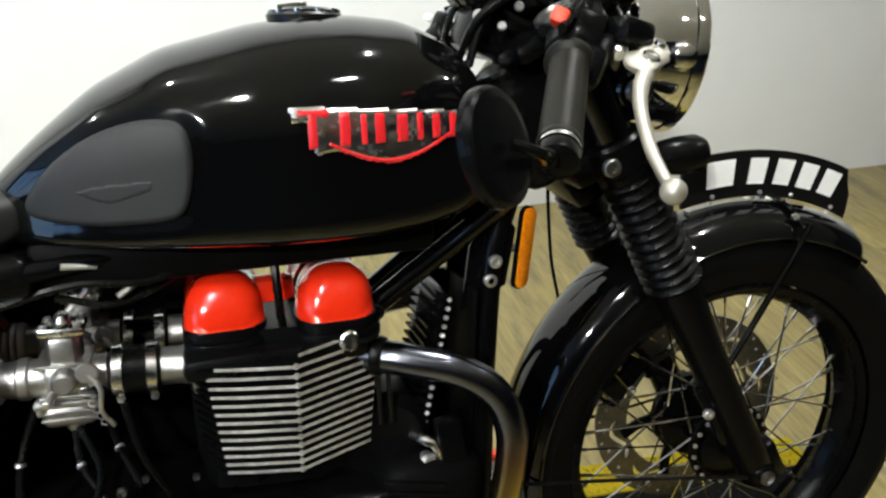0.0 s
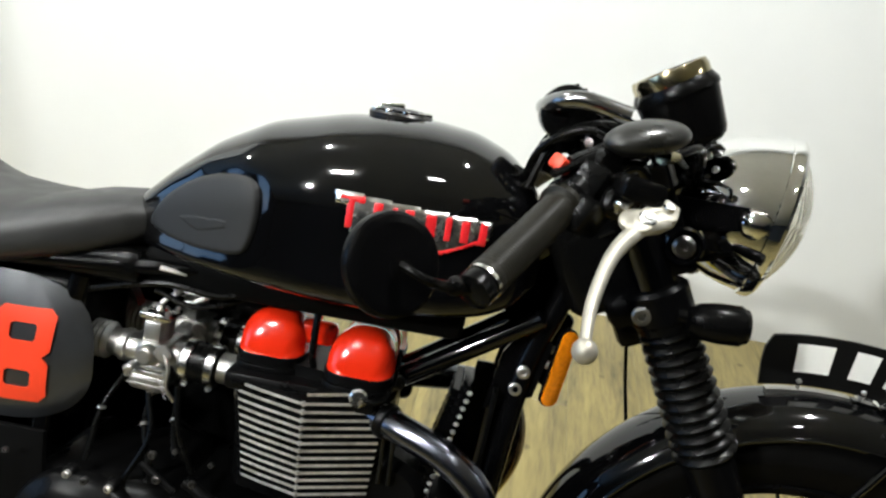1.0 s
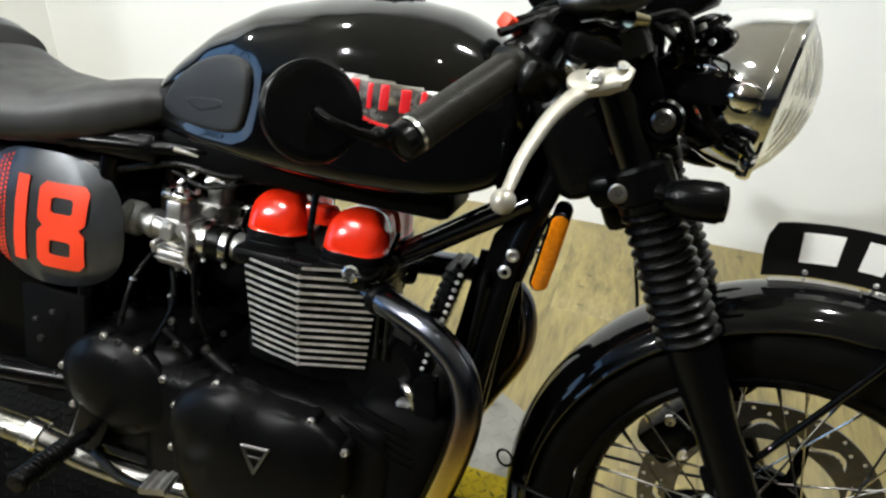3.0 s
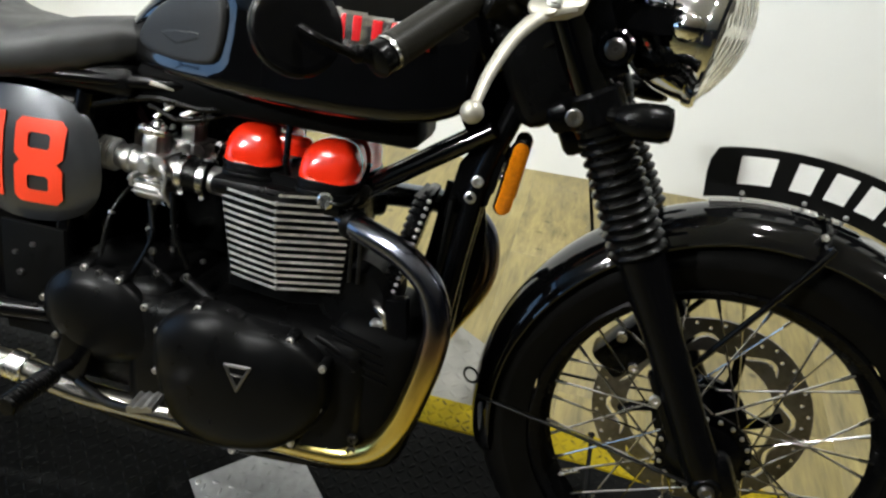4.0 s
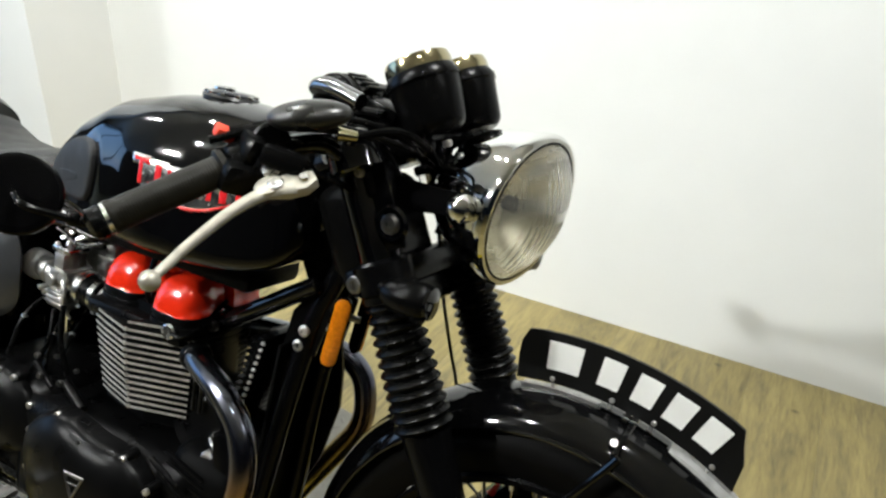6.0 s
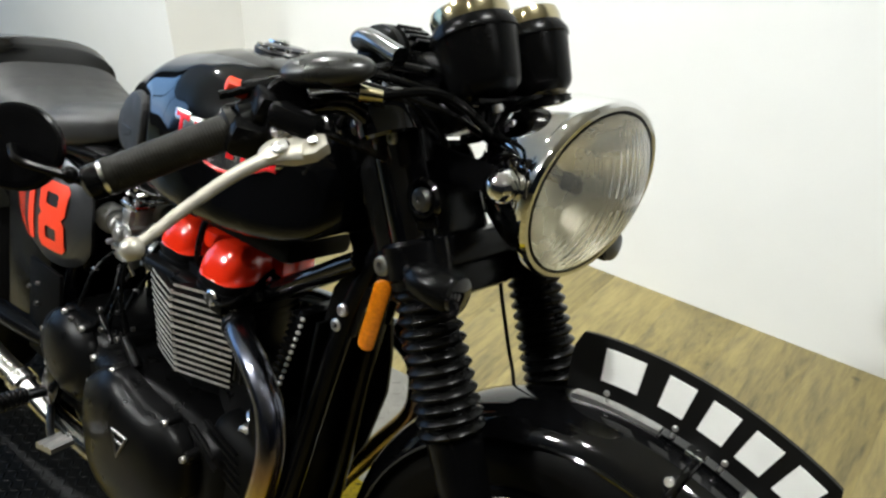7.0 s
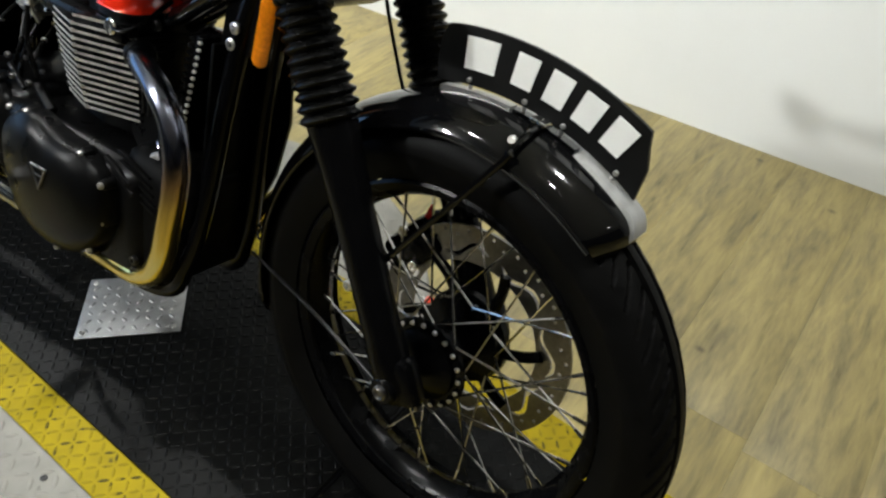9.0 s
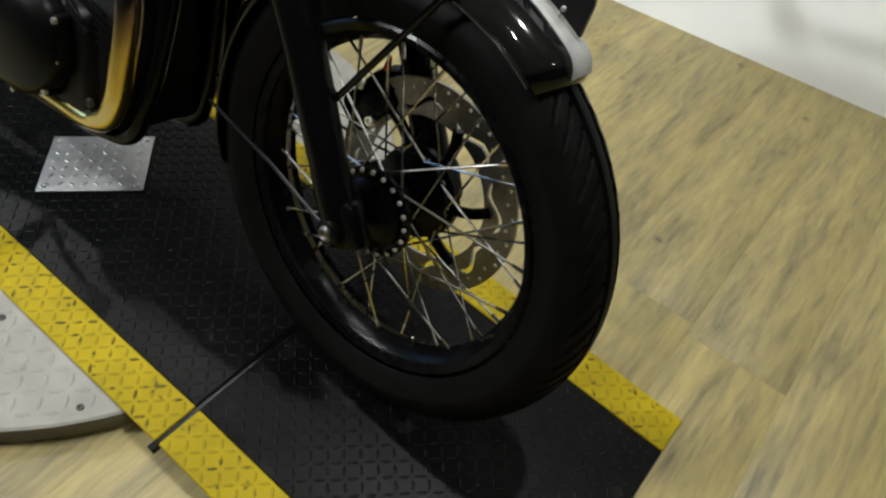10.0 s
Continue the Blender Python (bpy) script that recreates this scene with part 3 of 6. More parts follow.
STEER = Matrix.Translation(AXIS_POINT + V((0, 0.022, 0))) @ Matrix.Rotation(radians(-4.5), 4, UP_FORK) @ Matrix.Translation(-AXIS_POINT)
MIRRORED = STEER @ Matrix.Diagonal((1, -1, 1, 1)) @ STEER.inverted()
FLIP = Matrix.Diagonal((1, -1, 1, 1))


def steered(bm):
    bm.transform(STEER)
    return bm


def flipped(bm, m=FLIP):
    bm.transform(m)
    bmesh.ops.reverse_faces(bm, faces=bm.faces)
    return bm


def on_side(bm, left, m=FLIP):
    return flipped(bm, m) if left else bm


def wheel(name, centre, m, label, tyre_r=0.318, half=0.050, rim_r=0.2165, hub_r=0.062, flange=0.036, spokes=40, tread=True):
    """A spoked wheel about the y axis at centre, moved by m: the rim is the part, the rest hangs under it."""
    c = V(centre)
    rim_prof = [(rim_r, -0.012), (rim_r - 0.006, 0.0), (rim_r, 0.012), (rim_r + 0.012, 0.026), (rim_r + 0.020, 0.030), (rim_r + 0.022, 0.034),
                (rim_r + 0.018, 0.036), (rim_r + 0.008, 0.031), (rim_r + 0.016, 0.0), (rim_r + 0.008, -0.031), (rim_r + 0.018, -0.036), (rim_r + 0.022, -0.034),
                (rim_r + 0.020, -0.030), (rim_r + 0.012, -0.026)]
    bm = lathe(rim_prof, c, (0, 1, 0), 96, close=True)
    bm.transform(m)
    rim = part(name, bm, RIM_BLACK, bike, label)
    # tyre: the tread is cut into the crown as slanted grooves
    seg, across = (880, 104) if tread else (96, 24)
    rows = []
    for k in range(seg):
        ang = 2 * math.pi * k / seg
        row = []
        for j in range(across + 1):
            u = -1 + 2 * j / across
            th = u * radians(118)
            y = half * math.sin(th) * (1.0 if abs(u) < 0.75 else 1.0)
            mid = tyre_r - 0.046
            r = mid + 0.046 * math.cos(th)
            if abs(u) > 0.75:
                f = (abs(u) - 0.75) / 0.25
                r = r - 0.010 * f
                y = y * (1 - 0.18 * f)
            depth = 0.0
            if tread and abs(u) < 0.46:
                s = ang * tyre_r / 0.0285
                arm = s + abs(u) * 5.2 + (0.5 if u < 0 else 0.0)
                d = abs((arm % 1.0) - 0.5)
                if 0.14 < abs(u) < 0.44:
                    depth = max(depth, 1.0 if d < 0.10 else 0.0)
                if abs(abs(u) - 0.10) < 0.026:
                    depth = 1.0
            r -= 0.0068 * depth
            row.append(c + V((r * math.cos(ang), y, r * math.sin(ang))))
        rows.append(row)
    bm = bmesh.new()
    quad_grid(bm, rows, closed_u=True)
    done(bm)
    bm.transform(m)
    part("tyre", bm, TYRE_RUBBER, rim, "black road tyre with slanted tread grooves", sharp=0.9)
    hub = lathe([(0.0, -0.055), (0.018, -0.055), (0.020, -0.040), (hub_r, -flange - 0.004), (hub_r, -flange + 0.002), (hub_r * 0.55, -flange + 0.010), (hub_r * 0.52, flange - 0.010),
                 (hub_r, flange - 0.002), (hub_r, flange + 0.004), (0.020, 0.040), (0.018, 0.055), (0, 0.055)], c, (0, 1, 0), 48)
    for k in range(spokes // 2):
        a = 2 * math.pi * (k + 0.5) / (spokes // 2)
        for side in (-1, 1):
            ball(c + V(((hub_r - 0.006) * math.cos(a), side * (flange + 0.005), (hub_r - 0.006) * math.sin(a))), 0.0042, 8, 6, hub)
    hub.transform(m)
    part("hub", hub, SATIN_BLACK, rim, "black spoked hub")
    for k in range(spokes // 2):
        a = 2 * math.pi * (k + 0.5) / (spokes // 2)
        for side in (-1, 1):
            p = c + V(((hub_r - 0.005) * math.cos(a), side * (flange + 0.006), (hub_r - 0.005) * math.sin(a)))
            bm = lathe([(0.0034, 0), (0.0030, 0.0024), (0, 0.0034)], p, (0, side, 0), 8)
            bm.transform(m)
            part("spoke_head", bm, STEEL, rim)
    for k in range(spokes):
        group, side = k % 4, -1 if k % 2 else 1
        a_rim = 2 * math.pi * k / spokes
        lead = radians(52) * (1 if group < 2 else -1)
        a_hub = a_rim + lead
        p0 = c + V(((hub_r - 0.006) * math.cos(a_hub), side * flange, (hub_r - 0.006) * math.sin(a_hub)))
        p1 = c + V(((rim_r - 0.0025) * math.cos(a_rim), side * 0.006, (rim_r - 0.0025) * math.sin(a_rim)))
        bm = rod(p0, p1, 0.0016, 0.0015, 6)
        n0 = p1 + (p0 - p1).normalized() * 0.018
        rod(n0, p1, 0.0024, 0.0029, 8, bm)
        bm.transform(m)
        part("spoke", bm, SPOKE_STEEL, rim)
    return rim


front_wheel = wheel("front_wheel", AXLE, STEER, "black spoked front wheel")

# brake disc on the far side: a ring with slots and drilled holes
bm = bmesh.new()
dn, rings = 720, [0.104 + 0.0018 * k for k in range(29)]
for a0 in range(dn):
    for r0, r1 in zip(rings, rings[1:]):
        # eight wavy slots with a drilled row outside each
        u, rm = (a0 % 90) / 90, (r0 + r1) / 2
        wave = 0.1215 + 0.0085 * math.sin(u / 0.78 * 2 * math.pi)
        if u < 0.78 and abs(rm - wave) < 0.0040 * math.sin(math.pi * u / 0.78) ** 0.4:
            continue
        if math.hypot(((a0 % 30) - 14.5) * 0.0012, rm - 0.1405) < 0.0026 or math.hypot((((a0 + 15) % 30) - 14.5) * 0.0012, rm - 0.1480) < 0.0026:
            continue
        q = []
        for r, k in ((r0, a0), (r1, a0), (r1, a0 + 1), (r0, a0 + 1)):
            a = 2 * math.pi * k / dn
            q.append(AXLE + V((r * math.cos(a), 0.062, r * math.sin(a))))
        bm.faces.new([bm.verts.new(p) for p in q])
bmesh.ops.remove_doubles(bm, verts=bm.verts, dist=1e-5)
bmesh.ops.solidify(bm, geom=bm.faces[:], thickness=0.005)
done(bm)
brake_disc = part("brake_disc", steered(bm), DISC_STEEL, front_wheel, "drilled and slotted steel brake disc")
for k in range(6):
    a = 2 * math.pi * k / 6
    d = V((math.cos(a), 0, math.sin(a)))
    s = V((-math.sin(a), 0, math.cos(a)))
    bm = tube([AXLE + d * 0.05 + V((0, 0.055, 0)), AXLE + d * 0.085 + s * 0.012 + V((0, 0.06, 0)), AXLE + d * 0.110 + s * 0.028 + V((0, 0.062, 0))], 0.008, 8, 4)
    part("carrier_arm", steered(bm), BLACK_PLASTIC, front_wheel)
bm = lathe([(0.03, 0.046), (0.066, 0.050), (0.066, 0.060), (0.03, 0.066)], AXLE, (0, 1, 0), 40)
part("disc_carrier", steered(bm), BLACK_PLASTIC, front_wheel)
bm = bmesh.new()
lathe([(0.030, -0.038), (0.048, -0.041), (0.048, -0.045), (0.036, -0.052), (0.02, -0.056), (0.0, -0.056)], AXLE, (0, 1, 0), 40, bm)
part("hub_cover", steered(bm), SATIN_BLACK, front_wheel)
part("valve", steered(rod(AXLE + V((-0.176, -0.012, -0.118)), AXLE + V((-0.150, -0.016, -0.100)), 0.0035, 0.0028)), POLISHED, front_wheel)

# caliper behind the far fork leg
bm = block((0.060, 0.052, 0.100), AXLE + V((-0.120, 0.080, 0.075)), (0, 38, 0), 0.012)
block((0.040, 0.060, 0.060), AXLE + V((-0.122, 0.080, 0.073)), (0, 38, 0), 0.010, bm)
caliper = part("brake_caliper", steered(bm), BLACK_PLASTIC, bike, "black two-piston front brake caliper")
for dz in (-0.022, 0.022):
    part("bolt", steered(bolt_head(None, AXLE + V((-0.12 - dz * 0.6, 0.054, 0.075 + dz)), (0, -1, 0), 0.008, 0.006)), POLISHED, caliper)
part("bleed_nipple", steered(rod(AXLE + V((-0.11, 0.07, 0.125)), AXLE + V((-0.10, 0.06, 0.150)), 0.006, 0.003)), BADGE_RED, caliper)

# ---- fork ----
FORK_Y = 0.094


def fork_point(s, y, ahead=0.0):
    return AXLE + UP_FORK * s - BACK_FORK * ahead + V((0, y, 0))


for side in (-1, 1):
    y = side * FORK_Y
    a, b = fork_point(-0.022, y), fork_point(0.335, y)
    length = (b - a).length
    bm = lathe([(0, 0), (0.018, 0), (0.024, 0.010), (0.025, 0.06), (0.0235, 0.10), (0.0245, 0.24), (0.029, length - 0.02), (0.029, length), (0, length)], a, UP_FORK, 28)
    leg = part("fork_leg", steered(bm), SATIN_BLACK, bike, "black fork leg")
    foot = block((0.050, 0.030, 0.062), fork_point(0.004, y, 0.012), (0, -28, 0), 0.010)
    rod(AXLE + V((0, side * 0.066, 0)), AXLE + V((0, side * 0.120, 0)), 0.018, 0.018, 20, foot, 0.003)
    block((0.018, 0.016, 0.10), fork_point(0.115, y, -0.022), (0, -28, 0), 0.005, foot)
    part("axle_clamp", steered(foot), SATIN_BLACK, leg)
    cap = lathe([(0.010, 0.0), (0.010, 0.004), (0.007, 0.006), (0.005, 0.003), (0, 0.003)], AXLE + V((0, side * 0.119, 0)), (0, side, 0), 14)
    part("axle_nut", steered(cap), DISC_STEEL, leg)
    part("pinch_bolt", steered(bolt_head(None, fork_point(-0.026, y, 0.03), -UP_FORK, 0.006, 0.006)), DISC_STEEL, leg)
    part("stay_bolt", steered(bolt_head(None, fork_point(0.128, y, -0.030) + V((0, side * 0.006, 0)), (0, side, 0), 0.007, 0.006)), STEEL, leg)
    # bellows
    prof, n = [(0.026, 0.0), (0.032, 0.001)], 12
    g0, g1 = 0.318, 0.470
    step = (g1 - g0) / n
    for k in range(n):
        z = k * step
        taper = 1.0 - 0.12 * k / n
        prof += [(0.0292 * taper, z + step * 0.06), (0.0340 * taper, z + step * 0.30), (0.0356 * taper, z + step * 0.50), (0.0340 * taper, z + step * 0.70), (0.0292 * taper, z + step * 0.94)]
    prof += [(0.031, g1 - g0), (0.031, g1 - g0 + 0.014), (0.026, g1 - g0 + 0.016)]
    part("gaiter", steered(lathe(prof, fork_point(g0, y), UP_FORK, 32)), BLACK_RUBBER, leg, "ribbed black rubber fork gaiter")
    part("upper_tube", steered(rod(fork_point(0.46, y), fork_point(0.655, y), 0.0235, seg=24, bevel=0.003)), GLOSS_BLACK, leg)
    top = lathe([(0.0235, 0), (0.0235, 0.006), (0.017, 0.010), (0.012, 0.010), (0.010, 0.006), (0, 0.006)], fork_point(0.655, y), UP_FORK, 24)
    part("top_cap", steered(top), CAST_ALLOY, leg)


def yoke(s, height, name, label, wide=0.030):
    bm = bmesh.new()
    block((0.070, 0.205, height), fork_point(s, 0, -0.022), (0, -28, 0), 0.012, bm)
    for side in (-1, 1):
        rod(fork_point(s - height * 0.55, side * FORK_Y), fork_point(s + height * 0.55, side * FORK_Y), wide + 0.004, seg=26, bm=bm, bevel=0.004)
    return part(name, steered(bm), SATIN_BLACK, bike, label)


lower = yoke(0.497, 0.036, "lower_yoke", "black lower fork yoke")
upper = yoke(0.640, 0.022, "upper_yoke", "black upper fork yoke", 0.026)
part("yoke_shroud", steered(block((0.052, 0.136, 0.042), fork_point(0.466, 0, -0.030), (0, -28, 0), 0.010)), SATIN_BLACK, lower)
for side in (-1, 1):
    part("pinch_bolt", steered(bolt_head(None, fork_point(0.497, side * 0.119, -0.022), (0, side, 0), 0.010, 0.007)), CAST_ALLOY, lower)
    part("pinch_bolt", steered(bolt_head(None, fork_point(0.640, side * 0.118, -0.014), (0, side, 0), 0.007, 0.006)), STEEL, upper)
part("stem_nut", steered(lathe([(0.020, 0), (0.020, 0.012), (0.015, 0.016), (0, 0.016)], fork_point(0.655, 0, -0.055), UP_FORK, 6)), CHROME, upper)
head = part("steering_head", rod(AXIS_POINT + UP_FORK * 0.515, AXIS_POINT + UP_FORK * 0.628, 0.034, seg=28, bevel=0.004), GLOSS_BLACK, bike)


def step01(v):
    v = max(0.0, min(1.0, v))
    return v * v * (3 - 2 * v)


# ---- headlight ----
def small(bm, scale=0.978):
    bm.transform(Matrix.Translation(HL) @ Matrix.Scale(scale, 4) @ Matrix.Translation(-HL))
    return steered(bm)


HL = V((-0.108, 0.004, 0.851))
HL_AXIS = V((1, -0.14, -0.12)).normalized()
HL_SIDE = HL_AXIS.cross(V((0, 0, 1))).normalized()
bm = lathe([(0, -0.116), (0.020, -0.115), (0.041, -0.108), (0.061, -0.093), (0.076, -0.071), (0.0855, -0.046), (0.0900, -0.022), (0.0915, -0.004), (0.0885, -0.004), (0.0870, -0.022),
            (0.074, -0.068), (0, -0.108)], HL, HL_AXIS, 56)
headlight = part("headlight", small(bm), CHROME, bike, "round chrome headlight with fluted glass lens")
bm = lathe([(0.0908, -0.010), (0.0935, -0.009), (0.0950, -0.003), (0.0945, 0.003), (0.0910, 0.0065), (0.0868, 0.0062), (0.0858, 0.002), (0.0900, -0.004)], HL, HL_AXIS, 64, close=True)
part("headlight_rim", small(bm), CHROME, headlight, "polished chrome rim")
bm = bmesh.new()
rows = []
q = rotation_between(HL_AXIS)
for i in range(41):
    r = 0.0005 + 0.087 * i / 40
    row = []
    for k in range(128):
        a = 2 * math.pi * k / 128
        px, py = r * math.cos(a), r * math.sin(a)
        h = 0.004 + 0.034 * (1 - (r / 0.087) ** 2)
        flute = 0.0011 * math.cos(px / 0.0048 * math.pi) * step01((0.078 - r) / 0.008) * step01((abs(py - 0.005) - 0.004) / 0.006)
        row.append(HL + q @ V((px, py, h + flute * 0.6)))
    rows.append(row)
quad_grid(bm, rows, closed_v=True)
bm.faces.new([v for v in bm.verts][:128])
done(bm)
bmesh.ops.solidify(bm, geom=bm.faces[:], thickness=0.003)
lens = part("lens", small(bm), HEAD_GLASS, headlight, "fluted clear glass headlight lens", sharp=1.2)
lens.visible_shadow = False
bm = lathe([(0.0865, 0.001), (0.078, -0.016), (0.062, -0.036), (0.040, -0.052), (0.018, -0.060), (0.012, -0.061)], HL, HL_AXIS, 48)
bmesh.ops.solidify(bm, geom=bm.faces[:], thickness=-0.001)
part("reflector", small(bm), SILVERED, headlight, "bright parabolic reflector")
bm = lathe([(0.012, -0.062), (0.008, -0.045), (0.007, -0.025), (0, -0.018)], HL, HL_AXIS, 16)
part("gasket", small(lathe([(0.0862, 0.0040), (0.0862, 0.0062), (0.0835, 0.0066), (0.0832, 0.0050)], HL, HL_AXIS, 64, close=True)), BLACK_RUBBER, headlight, "thin black rubber ring round the lens")
part("bulb", small(bm), POLISHED, headlight)
part("bulb_shield", small(lathe([(0, -0.012), (0.007, -0.013), (0.0095, -0.020), (0.0095, -0.030), (0.0085, -0.030), (0.0085, -0.020)], HL, HL_AXIS, 24)), DARK_STEEL, headlight)
for side in (-1, 1):
    part("mount_bolt", steered(lathe([(0.009, 0), (0.016, 0.002), (0.0165, 0.010), (0.013, 0.018), (0.006, 0.022), (0, 0.0225)], HL - HL_AXIS * 0.026 - HL_SIDE * (side * 0.087), -HL_SIDE * side, 24)), CHROME, headlight)
    tip = [(-0.148 + 0.012 * math.cos(radians(a)), 0.857 + 0.012 * math.sin(radians(a))) for a in range(-90, 91, 15)]
    bm = slab([(-0.285, 0.832), (-0.230, 0.832)] + tip + [(-0.200, 0.869), (-0.285, 0.872)], 0.005, 0.0015)
    bm.transform(Matrix(((1, 0, 0, 0), (0, 0, 1, side * 0.083 - 0.0025), (0, 1, 0, 0), (0, 0, 0, 1))))
    done(bm)
    rod(V((-0.262, side * 0.084, 0.862)) - UP_FORK * 0.025, V((-0.262, side * 0.084, 0.862)) + UP_FORK * 0.03, 0.027, seg=20, bm=bm, bevel=0.003)
    block((0.040, 0.005, 0.10), (-0.235, side * 0.104, 0.835), (0, -28, 0), 0.002, bm)
    bracket = part("headlight_bracket", steered(bm), SATIN_BLACK, bike)
    part("emblem_bolt", steered(lathe([(0.021, 0), (0.021, 0.003), (0.018, 0.006), (0.015, 0.006), (0.013, 0.003), (0, 0.003)], V((-0.214, side * 0.107, 0.822)), (0, side, 0), 24)), GLOSS_BLACK, bracket)
    part("emblem_dome", steered(lathe([(0.0120, 0.003), (0.0120, 0.006), (0.0090, 0.009), (0.0035, 0.0095), (0.0030, 0.007), (0, 0.007)], V((-0.214, side * 0.107, 0.822)), (0, side, 0), 10)), DISC_STEEL, bracket, "dull steel boss")
    part("bolt", steered(bolt_head(None, V((-0.262, side * 0.111, 0.868)), (0, side, 0), 0.006, 0.005)), STEEL, bracket)

# ---- instruments ----
G_AXIS = V((-0.52, 0, 0.85)).normalized()
bm = rod((-0.214, -0.060, 0.915), (-0.214, 0.070, 0.915), 0.005, seg=10)
for side in (-1, 1):
    tube([(-0.215, side * 0.03, 0.912), (-0.212, side * 0.034, 0.885), (-0.235, side * 0.04, 0.870)], 0.006, 8, 4, bm)
part("instrument_bracket", steered(bm), SATIN_BLACK, bike)


def wider(bm):
    """Grows a piece of the gauge in hand about its foot."""
    bm.transform(Matrix.Translation(c) @ Matrix.Scale(1.06, 4) @ Matrix.Translation(-c))
    return steered(bm)


for side, name in ((-1, "tachometer"), (1, "speedometer")):
    c = V((-0.211, 0.046, 0.922) if side > 0 else (-0.214, -0.041, 0.922))
    bm = lathe([(0, -0.002), (0.026, -0.002), (0.0315, 0.003), (0.0335, 0.008), (0.0395, 0.050), (0.0412, 0.051), (0.0412, 0.056), (0.0368, 0.064), (0, 0.064)], c, G_AXIS, 44)
    gauge = part(name, wider(bm), BLACK_PLASTIC, bike, "black cup-shaped " + name + " with brassy chrome bezel")
    part("bezel", wider(lathe([(0.0365, 0.063), (0.0368, 0.072), (0.0350, 0.078), (0.0325, 0.0785), (0.0318, 0.074), (0.033, 0.064)], c, G_AXIS, 44, close=True)), BRASS, gauge)
    part("dial", wider(lathe([(0, 0.0715), (0.0330, 0.0715), (0.0330, 0.066), (0, 0.066)], c, G_AXIS, 36)), IVORY, gauge)
    qd = rotation_between(G_AXIS)
    bm = lathe([(0.0292, 0.0715), (0.0304, 0.0715), (0.0304, 0.0724), (0.0292, 0.0724)], c, G_AXIS, 36, close=True)
    for k in range(9):
        a = radians(-220 + 32 * k)
        u = V((math.cos(a), math.sin(a), 0))
        rod(c + G_AXIS * 0.0722 + qd @ (u * 0.0245), c + G_AXIS * 0.0722 + qd @ (u * 0.030), 0.0008, seg=6, bm=bm)
    part("dial_scale", wider(bm), WHITE_PAINT, gauge)
    g = part("glass", wider(lathe([(0, 0.0775), (0.0324, 0.0770), (0.0324, 0.0755), (0, 0.0755)], c, G_AXIS, 36)), LENS_GLASS, gauge)
    g.visible_shadow = False
    for k in (0, 1):
        part("bolt", wider(bolt_head(None, c + V((-0.012 + 0.024 * k, 0.0, -0.008)), -G_AXIS, 0.005, 0.006)), STEEL, gauge)

# dark oval horn cover between the instruments and the headlight
bm = lathe([(0, -0.006), (0.016, -0.006), (0.021, -0.003), (0.022, 0.0), (0.020, 0.004), (0, 0.006)], (0, 0, 0), (0, 0, 1), 28)
flap_n, flap_u = V((0.35, -0.80, -0.30)).normalized(), V((0.55, 0.1, 0.83))
flap_u = (flap_u - flap_n * flap_u.dot(flap_n)).normalized()
flap_m = Matrix((flap_u, flap_n.cross(flap_u), flap_n)).transposed().to_4x4()
bm.transform(Matrix.Translation((-0.199, 0.025, 0.893)) @ flap_m @ Matrix.Diagonal((1.75, 1.25, 1, 1)))
part("cover_flap", bm, BLACK_PLASTIC, bike, "black oval flap behind the headlight")

bm = tube([(-0.296, -0.074, 0.936), (-0.345, -0.066, 0.945), (-0.370, -0.054, 0.940), (-0.380, -0.020, 0.934), (-0.380, 0.020, 0.934), (-0.370, 0.054, 0.940), (-0.345, 0.066, 0.945), (-0.296, 0.074, 0.936)], 0.0100, 18, 8)
bridge = part("bar_bridge", bm, SMOKED_CHROME, bike, "bent gloss black tube bridging the handlebars")
bm = lathe([(0, 0), (0.024, 0), (0.030, 0.004), (0.031, 0.012), (0.028, 0.014), (0.028, 0.018), (0.031, 0.020), (0.031, 0.036), (0.028, 0.038), (0.028, 0.042), (0.031, 0.044), (0.031, 0.068), (0.026, 0.076), (0, 0.076)], (-0.356, -0.042, 0.930), (0, 1, 0), 30)
for k in range(4):
    block((0.004, 0.040, 0.014), (-0.352 + 0.009 * k, 0.0, 0.956 - 0.003 * k), (0, 10 + 8 * k, 0), 0.001, bm)
part("lock_housing", bm, BLACK_PLASTIC, bridge)

part("ignition_box", block((0.085, 0.070, 0.050), (-0.335, 0.004, 0.876), (0, 20, 0), 0.012), BLACK_PLASTIC, bike)
part("ignition_switch", block((0.050, 0.062, 0.046), (-0.302, 0.004, 0.915), (0, 12, 0), 0.010), BLACK_PLASTIC, bike)
part("connector_cover", block((0.070, 0.105, 0.030), (-0.276, 0.012, 0.882), (0, -28, 0), 0.008), BLACK_PLASTIC, bike)
for k, pts in enumerate(([(-0.300, -0.060, 0.905), (-0.338, -0.070, 0.916), (-0.378, -0.055, 0.892), (-0.392, -0.030, 0.850)], [(-0.290, -0.030, 0.925), (-0.330, -0.046, 0.922), (-0.366, -0.048, 0.900), (-0.386, -0.046, 0.846)],
                         [(-0.285, 0.050, 0.915), (-0.325, 0.062, 0.925), (-0.365, 0.055, 0.905), (-0.390, 0.030, 0.850)], [(-0.262, -0.020, 0.905), (-0.276, -0.050, 0.900), (-0.300, -0.080, 0.886), (-0.330, -0.100, 0.880)])):
    part("cable", tube(pts, 0.0042 + 0.0006 * (k % 2), 8, 6), BLACK_RUBBER, bike)
